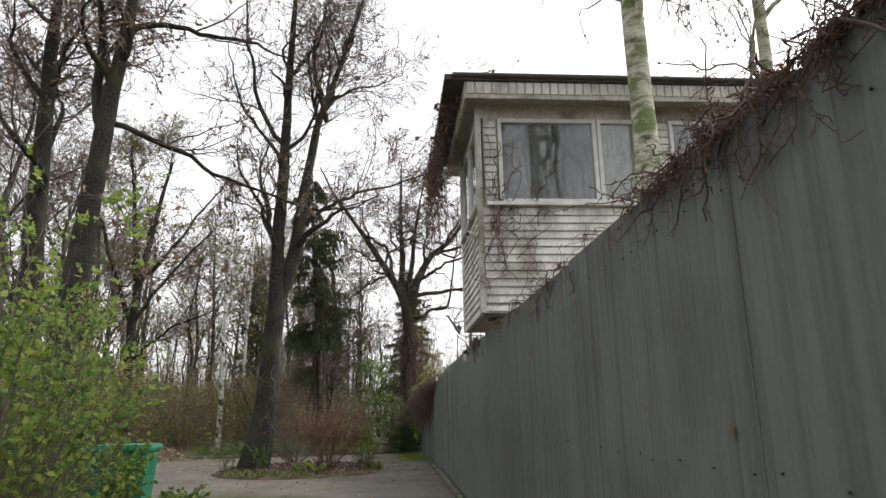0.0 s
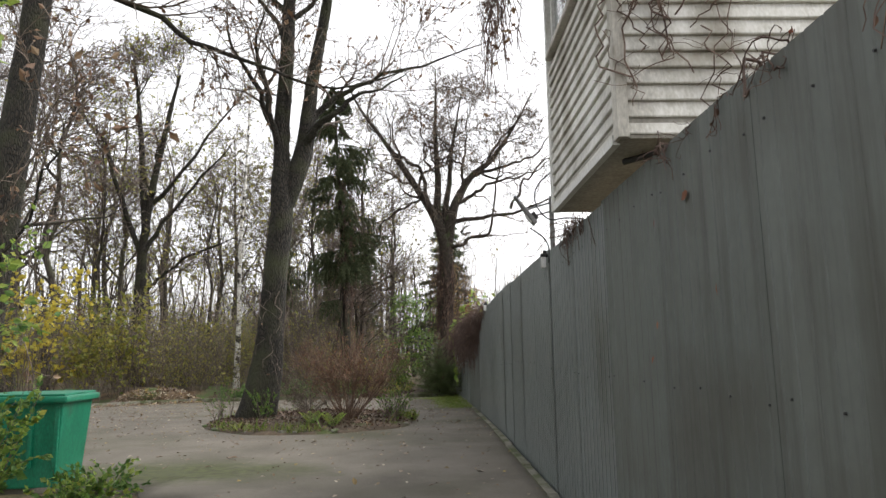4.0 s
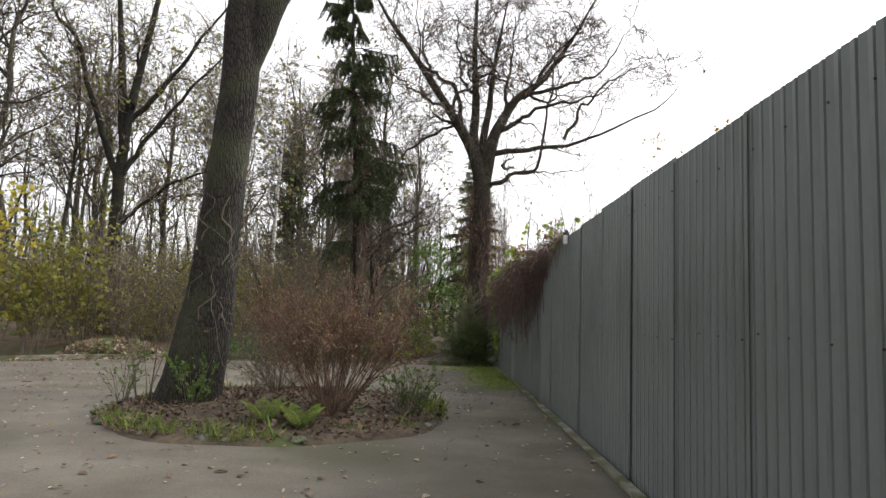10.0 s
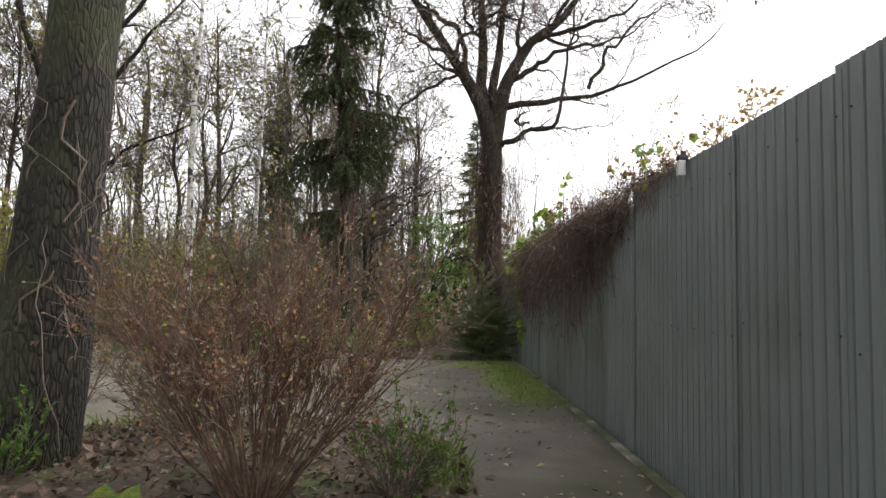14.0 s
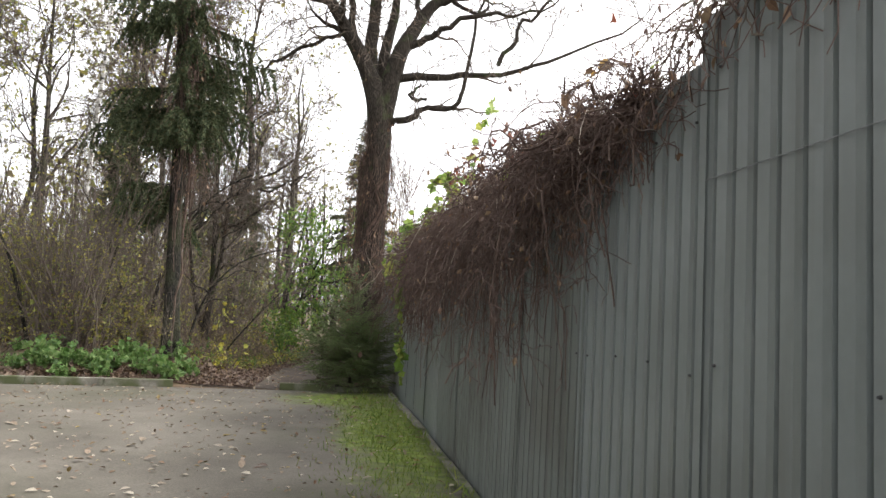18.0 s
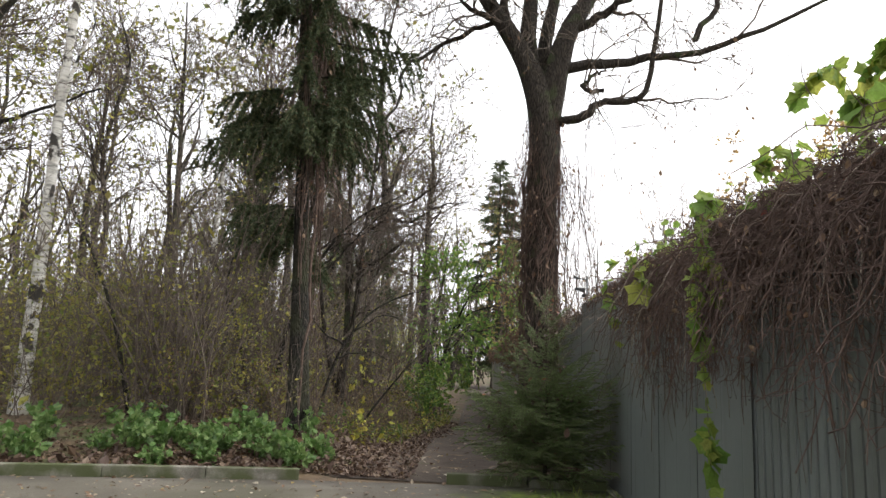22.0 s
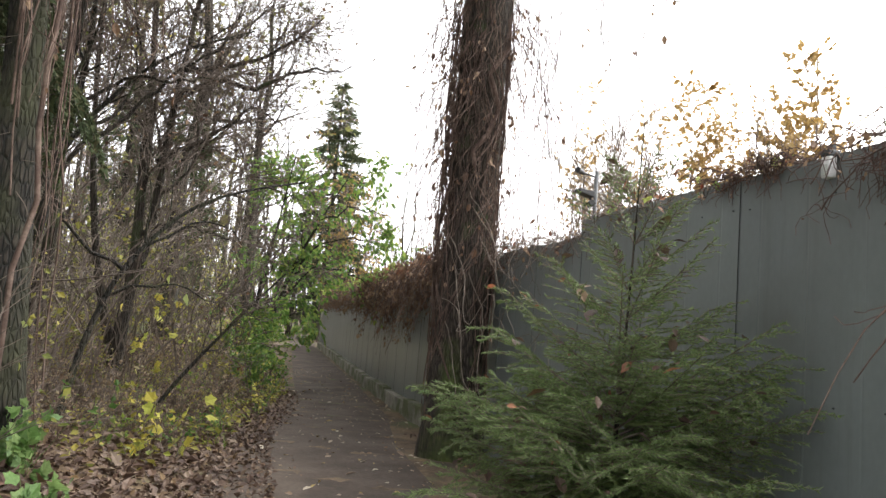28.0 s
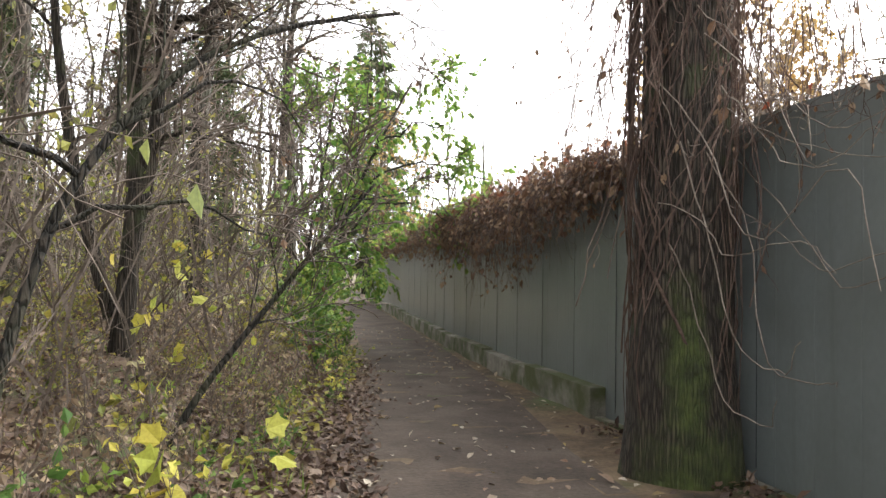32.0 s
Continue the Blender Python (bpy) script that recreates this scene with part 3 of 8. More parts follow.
gx, gy = axis(-600, -16, 6, 600, 0.4), axis(-400, -4, 68, 900, 0.4)
X, Y = np.meshgrid(gx, gy)
Z = land(X, Y) - 0.012 + 0.02 * np.sin(X * 2.3 + Y * 3.1) * smooth(32, 33.5, Y)
Z = np.where((Y < 31.4) & (X > -16) & (X < 1.6), Z - 0.06, Z)
w = len(gx)
idx = (np.arange(len(gy) - 1)[:, None] * w + np.arange(w - 1)[None]).ravel()
ground = put("ground", mesh_np("ground", np.stack([X, Y, Z], -1), np.stack([idx, idx + 1, idx + w + 1, idx + w], -1), LITTER, True))
tagged(ground, "brown leaf-covered forest floor falling gently away", "ground", kind="structure")


def sheet(name, outline, lift, material, step=1.0, edge=0.0):
    """A thin layer over the land inside an outline, cut into strips so that it follows the slope."""
    bm = bmesh.new()
    bm.faces.new([bm.verts.new((x, y, 0)) for x, y in outline])
    xs, ys = [p[0] for p in outline], [p[1] for p in outline]
    for axis_no, lo, hi in ((1, min(ys), max(ys)), (0, min(xs), max(xs))):
        q = math.ceil(lo / step) * step
        while q < hi:
            co, no = [0, 0, 0], [0, 0, 0]
            co[axis_no], no[axis_no] = q, 1
            bmesh.ops.bisect_plane(bm, geom=bm.verts[:] + bm.edges[:] + bm.faces[:], plane_co=co, plane_no=no)
            q += step
    for v in bm.verts:
        v.co.z = float(land(v.co.x, v.co.y)) + lift
    if edge:
        ring = [e for e in bm.edges if e.is_boundary]
        got = bmesh.ops.extrude_edge_only(bm, edges=ring)
        for v in got["geom"]:
            if isinstance(v, bmesh.types.BMVert):
                v.co.z -= edge
    me = from_bm(name, bm, material, True)
    if me.polygons[0].normal.z < 0:
        me.flip_normals()
    return put(name, me)


def blob(cx, cy, rx, ry, n, seed, rough=0.12):
    rng = np.random.default_rng(seed)
    ph = rng.uniform(0, 6.28, 4)
    a = np.linspace(0, 2 * np.pi, n, endpoint=False)
    k = 1 + rough * (np.sin(2 * a + ph[0]) * 0.5 + np.sin(3 * a + ph[1]) * 0.5 + np.sin(5 * a + ph[2]) * 0.4 + np.sin(9 * a + ph[3]) * 0.3)
    return [(cx + rx * c * q, cy + ry * s * q) for c, s, q in zip(np.cos(a), np.sin(a), k)]


YARD = [(1.24, -8), (1.24, 31.95), (-1.0, 31.85), (-2.85, 31.62), (-6.4, 30.85), (-8.8, 30.2), (-10.6, 28.3), (-12.0, 25.6), (-13.6, 23.2), (-11.7, 21.4), (-9.5, 19.9), (-9.3, 18.4), (-7.7, 17.1), (-7.3, 15.6), (-6.5, 14.2), (-5.4, 12.5), (-3.3, 12.2), (-2.7, 11.0), (-2.5, 6), (-2.6, -8)]
road = sheet("road", YARD, 0.0, ASPHALT, edge=0.08)
tagged(road, "grey worn asphalt yard strewn with leaves", "asphalt", kind="structure")
PATH = [(-2.5, 32.0), (-1.0, 31.98), (-0.35, 33.2), (0.15, 35.5), (0.25, 38), (0.75, 41.5), (0.95, 47), (1.0, 66), (1.6, 80), (-0.2, 80), (-0.3, 66), (-0.75, 50), (-0.85, 45), (-1.3, 41), (-1.9, 37.5), (-2.2, 34.5)]
path = sheet("footpath", PATH, 0.004, DIRT, 0.8)
tagged(path, "trodden brown earth footpath along the fence", "path", kind="structure")

# ---- island of earth in the yard ----
IX, IY, IRX, IRY = -2.55, 19.6, 2.3, 2.55
island_edge = blob(IX, IY, IRX, IRY, 56, 21, 0.05)
bm = bmesh.new()
rings = []
for f, h in ((1.0, -0.05), (0.985, 0.02), (0.94, 0.05), (0.85, 0.08), (0.6, 0.13), (0.3, 0.16)):
    rings.append([bm.verts.new((IX + (x - IX) * f, IY + (y - IY) * f, float(land(0, y)) + h + (0.02 * math.sin(7 * x + 5 * y) if f < 1 else 0))) for x, y in island_edge])
for a, b in zip(rings, rings[1:]):
    for i in range(len(a)):
        bm.faces.new((a[i], a[(i + 1) % len(a)], b[(i + 1) % len(a)], b[i]))
bm.faces.new(rings[-1])
mound = part("island", bm, SOIL, smooth=True)
tagged(mound, "raised oval bed of dark earth in the asphalt", "flower bed", kind="structure")


def island_z(x, y):
    d = math.hypot((x - IX) / IRX, (y - IY) / IRY)
    return float(land(0, y)) + float(np.interp(d, [0.3, 0.6, 0.85, 0.94, 0.985, 1.0], [0.16, 0.13, 0.08, 0.05, 0.02, -0.05]))


def stone(seed):
    rng = np.random.default_rng(seed)
    bm = bmesh.new()
    bmesh.ops.create_icosphere(bm, subdivisions=2, radius=1)
    for v in bm.verts:
        v.co *= 1 + 0.42 * noise.noise(v.co * 1.7 + Vector((seed * 3.1, 0, 0)))
        v.co.z *= 0.62
    return from_bm("stone", bm, STONE, True)


stones = [stone(s) for s in range(5)]
rng = np.random.default_rng(5)
for i, (x, y) in enumerate(island_edge):
    if rng.random() < 0.42:
        if y > 21.4 and rng.random() < 0.5:
            continue
        s = rng.uniform(0.03, 0.085)
        q = rng.uniform(0.93, 0.995)
        x2, y2 = IX + (x - IX) * q, IY + (y - IY) * q
        ob = put("edging_stone", stones[int(rng.integers(5))], at=pose(x2, y2, float(land(0, y2)) + 0.02 + 0.2 * s, 0, 0, rng.uniform(0, 360)) @ Matrix.Diagonal((s * 1.3, s, s * 0.8, 1)))
        tagged(ob, "small mossy grey stone edging the bed", "stone", "edging stones")

# ---- kerbs and the fence's footing ----


def slab(name, label, x0, y0, x1, y1, wide, z0, high, group, lift=0.0):
    n = math.hypot(x1 - x0, y1 - y0)
    ob = part(name, boxed(0, n - 0.008, -wide / 2, wide / 2, -0.15, high, 0.012), CONCRETE, at=pose(x0, y0, z0, 0, math.degrees(-math.atan2(lift, n)), math.degrees(math.atan2(y1 - y0, x1 - x0))))
    return tagged(ob, label, "kerb", group)


KERB = [(-2.86, 31.72), (-4.0, 31.5), (-5.2, 31.25), (-6.4, 30.98), (-7.6, 30.7), (-8.8, 30.36), (-9.75, 29.5), (-10.6, 28.5), (-11.3, 27.2), (-12.05, 25.7), (-12.8, 24.4), (-13.7, 23.3), (-15.3, 22.0)]
for (a, b), (c, d) in zip(KERB, KERB[1:]):
    z0, z1 = float(land(-2, b)), float(land(-2, d))
    slab("kerb_stone", "weathered concrete kerb stone, mossy, along the yard", a, b, c, d, 0.13, z0, 0.13, "kerb stones", z1 - z0)
slab("kerb_stone", "low mossy concrete kerb stone beneath the young spruce", -0.95, 31.98, 0.12, 32.02, 0.14, float(land(0, 32)), 0.13, "kerb stones")
slab("kerb_stone", "low mossy concrete kerb stone beneath the young spruce", 0.12, 32.02, 1.17, 32.06, 0.14, float(land(0, 32)), 0.11, "kerb stones")
ob = part("brick", boxed(-0.055, 0.055, -0.1, 0.1, 0, 0.09, 0.006), BRICK, at=pose(-0.72, 32.14, float(land(-0.7, 32.1)) + 0.01, 0, 4, 25))
tagged(ob, "old broken red brick lying by the kerb", "brick")
tagged(part("brick", boxed(-0.06, 0.06, -0.06, 0.05, 0, 0.065, 0.006), BRICK, at=pose(-0.56, 32.2, float(land(-0.7, 32.1)) + 0.01, 0, -3, -20)), "old broken red brick lying by the kerb", "brick")

# ---- corrugated fence ----
FX, SHEET, SEAM, STEP = 1.29, 1.155, 16.2, 34.6
RIBS = 10


def sheet_mesh(height, deep, name, paint=FENCE, bands=RIBS):
    """One painted steel sheet: flat bands between narrow pressed grooves; its top edge is at z 0."""
    prof, p = [(0.0, 0.0)], SHEET / bands
    for i in range(bands):
        y = (i + 0.5) * p
        prof += [(y - 0.011, 0.0), (y - 0.005, deep), (y + 0.005, deep), (y + 0.011, 0.0), (y + 0.5 * p - 0.004, deep * 0.3)]
    prof.append((SHEET + 0.045, 0.0))
    bm = bmesh.new()
    heights = (0.0, -height * 0.5, -height)
    front = [[bm.verts.new((x, y, z)) for z in heights] for y, x in prof]
    back = [[bm.verts.new((x + 0.002, y, z)) for z in heights] for y, x in prof]
    for i in range(len(prof) - 1):
        for k in range(2):
            bm.faces.new((front[i][k], front[i][k + 1], front[i + 1][k + 1], front[i + 1][k]))
            bm.faces.new((back[i][k], back[i + 1][k], back[i + 1][k + 1], back[i][k + 1]))
        bm.faces.new((front[i][0], front[i + 1][0], back[i + 1][0], back[i][0]))
    for k in range(2):
        bm.faces.new((front[0][k], back[0][k], back[0][k + 1], front[0][k + 1]))
        bm.faces.new((front[-1][k], front[-1][k + 1], back[-1][k + 1], back[-1][k]))
    return from_bm(name, bm, paint)


def fence_top(y):
    if y < 20.95:
        return float(np.interp(y, [16, 20.9], [2.55, 2.48]))
    return 2.345 if y < STEP else 2.2 - 0.012 * (y - STEP)


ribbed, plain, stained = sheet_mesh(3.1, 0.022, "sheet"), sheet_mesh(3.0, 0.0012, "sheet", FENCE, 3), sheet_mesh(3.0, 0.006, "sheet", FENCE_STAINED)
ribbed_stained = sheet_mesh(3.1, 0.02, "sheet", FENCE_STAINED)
bm = bmesh.new()
bmesh.ops.create_cone(bm, cap_ends=True, segments=6, radius1=0.0065, radius2=0.0045, depth=0.008, matrix=Matrix.Rotation(-math.pi / 2, 4, "Y"))
screw_mesh = from_bm("screw", bm, BLACK)
fences = []
rng = np.random.default_rng(9)
for name, y0, y1 in (("high", -7, STEP - 0.1), ("low", STEP - 0.1, 66.4)):
    ob = empty("corrugated_fence", (FX, y0, float(fall(y0))), "tall grey-green corrugated steel sheet fence" if name == "high" else "lower stretch of grey-green corrugated steel fence on a mossy concrete base", "fence", kind="structure")
    fences.append(ob)
k0 = math.floor((-6.5 - SEAM) / SHEET)
screws = 0
for k in range(k0, 44):
    y = SEAM + k * SHEET
    f = fences[0] if y < STEP - 0.6 else fences[1]
    top = fence_top(y + 0.5) + rng.uniform(-0.022, 0.022)
    m = pose(FX + (0.0006 if y < 8.6 else 0.003) * (k % 2) + rng.uniform(-0.0005, 0.0005), y, top, 0, 0, 0)
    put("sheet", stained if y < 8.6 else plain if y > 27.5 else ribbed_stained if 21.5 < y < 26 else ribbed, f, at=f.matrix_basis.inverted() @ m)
    if screws < 300 and y > -3 and y < 35:
        for z in (top - 0.23, 1.27 + 0.02 * rng.normal() + fall(y)):
            for q in (0.05, 0.38, 0.71, 1.05):
                if rng.random() < 0.85:
                    screws += 1
                    put("screw", screw_mesh, f, at=f.matrix_basis.inverted() @ Matrix.Translation((FX - 0.008, y + q + rng.uniform(-0.02, 0.02), float(z) + rng.uniform(-0.02, 0.02))))
y = -7.0
rng = np.random.default_rng(31)
while y < 38.3:
    n = rng.uniform(1.7, 2.3)
    z0, z1 = float(fall(y)), float(fall(y + n))
    slab("footing_slab", "worn concrete strip along the foot of the fence", 1.205 + rng.uniform(-0.015, 0.015), y, 1.205 + rng.uniform(-0.015, 0.015), y + n, 0.1, z0 + rng.uniform(-0.01, 0.01), rng.uniform(0.005, 0.035), "footing slabs", z1 - z0)
    y += n
while y < 66:
    n = rng.uniform(1.9, 2.4)
    z0, z1 = float(fall(y)), float(fall(y + n))
    slab("footing_block", "mossy concrete base block beneath the low fence", 1.2, y, 1.2, y + n, 0.2, z0, 0.3 + rng.uniform(-0.03, 0.03), "footing blocks", z1 - z0)
    y += n
tagged(part("fence_post", boxed(1.15, 1.27, 66.42, 66.54, -1.0, 1.55, 0.01), TRIM), "pale post at the far end of the fence", "post")
part("joint_strip", boxed(FX - 0.006, FX - 0.0025, 19.75, 20.82, 1.878, 1.8805), GREYMETAL, fences[0], "dark level joint where a sheet was pieced on", fences[0].matrix_basis.inverted())
for k in range(10, 34):
    y = SEAM + k * SHEET
    f = fences[0] if y < STEP - 0.6 else fences[1]
    part("joint_strip", boxed(FX - 0.005, FX - 0.0012, y - 0.002, y + 0.0015, float(fall(y)) + 0.08, fence_top(y + 0.5) - 0.03), BLACK, f, "dark joint between two sheets", f.matrix_basis.inverted())
for y in (16.2, 15.06):
    part("joint_strip", boxed(FX - 0.006, FX - 0.002, y - (0.011 if y > 16 else 0.004), y + 0.004, -0.02, fence_top(y) - 0.03), BLACK, fences[0], "dark open joint between two sheets", fences[0].matrix_basis.inverted())

# ---- trees ----


def tree(name, label, at, trunks, limbs=(), orders=(), leaf=None, bark=BARK, twig=TWIG_DARK, seed=1, sides=12, group="", category="tree", flare=0.35, down=0.0, rmin=0.005, gnarl=0.045):
    """A tree with its base at the origin. trunks, limbs: (points, first radius, last radius); limbs may be ('grow', n, length, spread, up, wob, lo, hi).
    orders: the finer branchings (n, length, spread, up, wob, pts). leaf: (n, size, material, shape)."""
    rng = np.random.default_rng(seed)
    ob = empty(name, at, label, category, group)
    stems = [stem(p, a, b, 34 if sides > 15 else 24 if sides > 11 else 16, flare if i == 0 else 0.0, 0.05 * (a[0] if isinstance(a, tuple) else a) * (24 / 34 if sides > 15 else 1), rng) for i, (p, a, b) in enumerate(trunks)]
    for s in stems:
        put("trunk", mesh_np("trunk", *tubes([s], sides, 0.07), bark, True), ob)
    big = [(np.concatenate([s[0] for s in stems]), np.concatenate([s[1] for s in stems]))]
    arms = []
    for q in limbs:
        if q[0] == "grow":
            g = grow(rng, big[0], q[1], q[2], q[3], q[4], q[5], 20 if sides > 9 else 9, q[6], q[7], 0.5, 0.16, 0.1)
            arms += [(g[0][i:i + 1], g[1][i:i + 1]) for i in range(q[1])]
        else:
            arms.append(stem(q[0], q[1], q[2], 20 if sides > 9 else 9, 0.0, gnarl, rng))
    for a in arms:
        put("limb", mesh_np("limb", *tubes([a], 7 if sides > 9 else 4), bark, True), ob)
    level = (np.concatenate([a[0] for a in arms]), np.concatenate([a[1] for a in arms])) if arms else big[0]
    fine = []
    for n, ln, spread, up, wob, pts in orders:
        level = grow(rng, level, n, ln, spread, up, wob, pts, 0.2, 1.0, 0.55)
        level = (level[0], np.maximum(level[1], rmin))
        fine.append(level)
    if fine:
        put("crown", mesh_np("crown", *tubes(fine, 3), twig, True), ob)["kind"] = "stuff"
    if leaf and fine:
        n, size, m, shape = leaf
        p, d = along(rng, fine[-1], n)
        put("foliage", mesh_np("foliage", *leaves(rng, p, size, d + down * np.array([0, 0, -1.0]), 0, shape), m), ob)["kind"] = "stuff"
    return ob


def base(x, y, dz=0.0):
    return (x, y, float(land(x, y)) - 0.04 + dz)


# the leaning tree with two stems on the island
ax, ay = -3.87, 19.5
tree("leaning_tree", "large dark leaning tree forking into two stems on the island", (ax, ay, island_z(ax, ay) - 0.08),
     [([(0, 0, 0), (0.2, 0, 1.0), (0.27, 0, 2.0), (0.34, 0, 3.0), (0.4, 0, 4.0), (0.44, 0, 5.0), (0.4, 0, 6.0), (0.38, 0, 7.0), (0.44, 0.05, 8.5), (0.48, 0.1, 10.4), (0.54, 0.1, 12.3), (0.66, 0, 14.4), (0.9, 0.1, 17.5)], (0.345, 0.315, 0.28, 0.262, 0.256, 0.26, 0.185, 0.18, 0.17, 0.14, 0.11, 0.08), 0.04),
      ([(0.46, 0, 4.6), (0.7, 0.02, 5.3), (0.92, 0.05, 6.1), (1.02, 0.1, 7.0), (1.1, 0.1, 8.0), (1.38, 0.15, 9.6), (1.54, 0.2, 10.6), (2.1, 0.1, 12.2), (2.7, 0, 14.1), (3.4, 0, 16.5)], (0.2, 0.23, 0.22, 0.18, 0.15, 0.13, 0.11, 0.085, 0.06), 0.04)],
     [([(0.62, 0, 8.4), (0.1, 0.2, 9.6), (-0.9, 0.3, 11.2), (-1.6, 0.1, 13.4)], 0.08, 0.012),
      ([(1.05, 0.1, 7.0), (1.85, 0.3, 7.7), (3.0, 0.3, 8.15), (5.1, 0.1, 8.9)], 0.09, 0.014),
      ([(1.5, 0.2, 10.4), (2.05, 0.1, 11.2), (3.0, 0, 11.7), (4.2, 0, 12.0)], 0.06, 0.012),
      ([(1.0, 0.05, 6.4), (1.5, -0.1, 6.75), (1.95, -0.2, 7.0), (2.5, -0.4, 7.35), (3.4, -0.7, 7.8)], 0.11, 0.014),
      ([(0.62, 0, 9.5), (-0.2, 0.4, 11), (-0.8, 0.5, 13.5), (-1.0, 0.3, 16)], 0.09, 0.02),
      ([(1.75, 0.2, 10.5), (1.3, 0.7, 12.5), (1.5, 0.9, 15)], 0.08, 0.02),
      ([(0.66, 0, 12), (1.4, -0.3, 13.2), (2.0, -0.4, 15.5)], 0.07, 0.02),
      ("grow", 17, 3.8, 0.75, 0.14, 0.16, 0.45, 0.95)],
     [(150, 2.3, 0.8, 0.08, 0.22, 7), (900, 1.1, 0.8, 0.03, 0.26, 5), (3000, 0.5, 0.8, 0.0, 0.3, 4)], (3000, 0.065, L_DRY, LEAF), seed=4, sides=16, rmin=0.0075)

# the tall tree at the fence, its trunk wrapped in vines
bx, by = 0.82, 37.25
bz = float(land(bx, by)) - 0.1
tree("vine_clad_tree", "tall bare spreading tree wrapped in dry vines, close to the fence", (bx, by, bz),
     [([(0, 0, 0), (0, 0, 1.6), (0.04, 0, 3.4), (0.03, 0, 5.2), (0.02, 0, 6.8), (-0.08, 0, 7.9), (-0.42, 0.05, 8.7), (-1.2, 0.1, 10.0), (-2.2, 0.2, 11.6), (-3.1, 0.3, 12.9), (-4.3, 0.3, 14.6), (-5.2, 0.3, 16.4)], (0.345, 0.325, 0.32, 0.325, 0.345, 0.33, 0.24, 0.18, 0.15, 0.11, 0.07), 0.03),
      ([(0.1, 0, 7.2), (0.25, -0.05, 8.4), (0.6, -0.1, 9.6), (1.25, 0, 10.8), (2.4, 0.1, 11.8), (3.5, 0.2, 13.3), (4.7, 0.2, 15.5)], (0.3, 0.28, 0.22, 0.17, 0.13, 0.08), 0.03),
      ([(-0.1, 0.05, 7.6), (-0.3, 0.2, 9.2), (-0.28, 0.3, 11.0), (-0.38, 0.3, 13.2), (-0.3, 0.3, 16.8)], (0.24, 0.2, 0.16, 0.1), 0.03),
      ([(0.1, 0.1, 7.8), (0.1, 0.3, 9.2), (0.32, 0.4, 10.8), (0.5, 0.5, 12.6), (1.0, 0.5, 15.6)], (0.2, 0.17, 0.13, 0.08), 0.025)],
     [([(0.25, -0.15, 7.35), (0.62, -0.3, 7.5), (1.08, -0.35, 7.6), (1.3, -0.35, 7.95), (1.75, -0.4, 7.9), (2.12, -0.45, 8.1), (2.4, -0.45, 8.8), (2.6, -0.4, 10.0), (2.75, -0.4, 11.1), (2.85, -0.4, 12.6)], 0.12, 0.03),
      ([(0.3, -0.1, 8.55), (0.9, -0.2, 8.7), (1.7, -0.3, 8.82), (2.55, -0.4, 9.0), (3.7, -0.5, 9.25), (4.8, -0.6, 9.7), (6.6, -0.8, 10.5), (7.6, -0.8, 11.4)], 0.14, 0.012),
      ([(3.3, -0.45, 9.15), (3.9, -0.4, 10.4), (4.6, -0.3, 11.2), (5.8, -0.3, 11.9), (7.1, -0.2, 12.7)], 0.075, 0.012),
      ([(1.3, -0.35, 7.95), (1.2, -0.4, 8.3), (1.28, -0.4, 8.75)], 0.06, 0.015),
      ([(0.5, -0.1, 9.4), (1.1, -0.2, 10.1), (1.75, -0.3, 10.45), (3.3, -0.4, 10.8), (4.6, -0.4, 11.2), (5.6, -0.4, 11.9)], 0.12, 0.012),
      ([(-0.8, 0.05, 9.5), (-1.12, 0, 11.0), (-1.65, 0, 11.6), (-2.2, 0, 12.4), (-2.25, 0, 13.6), (-2.8, 0, 15.2)], 0.11, 0.012),
      ([(-0.9, 0.1, 9.7), (-1.64, -0.1, 9.58), (-2.3, -0.2, 9.15), (-2.9, -0.3, 8.8), (-3.3, -0.3, 7.9), (-3.9, -0.4, 6.9)], 0.07, 0.02),
      ([(0.6, 0, 9.7), (0.8, 0.4, 11.2), (1.1, 0.6, 12.8), (1.4, 0.7, 15.0)], 0.11, 0.02),
      ([(1.25, 0, 10.8), (2.7, 0.2, 12.3), (3.9, 0.3, 13.6), (5.0, 0.3, 15.6)], 0.1, 0.012),
      ([(1.5, 0, 11.0), (3.0, -0.2, 11.4), (4.8, -0.3, 12.6), (6.2, -0.3, 14.2)], 0.1, 0.012),
      ([(-2.2, 0.2, 11.6), (-2.6, 0.4, 13.0), (-2.4, 0.5, 15.0)], 0.08, 0.02),
      ([(-0.3, 0.3, 11.0), (-0.9, 0.6, 12.5), (-1.2, 0.8, 15)], 0.08, 0.02),
      ([(-1.6, 0.1, 10.6), (-2.8, 0.1, 11.0), (-3.7, 0, 11.8), (-4.8, 0, 12.4)], 0.07, 0.012), ("grow", 34, 3.4, 0.8, 0.06, 0.3, 0.55, 0.97)],
     [(270, 2.5, 0.75, 0.03, 0.32, 9), (1700, 1.2, 0.75, -0.02, 0.32, 6), (4600, 0.55, 0.8, -0.02, 0.3, 4)], (2600, 0.07, L_DRY, LEAF), BARK_VINE, seed=8, sides=18, down=1.0, rmin=0.0095, gnarl=0.075)

# bare trees of the wood, a few shapes and their copies


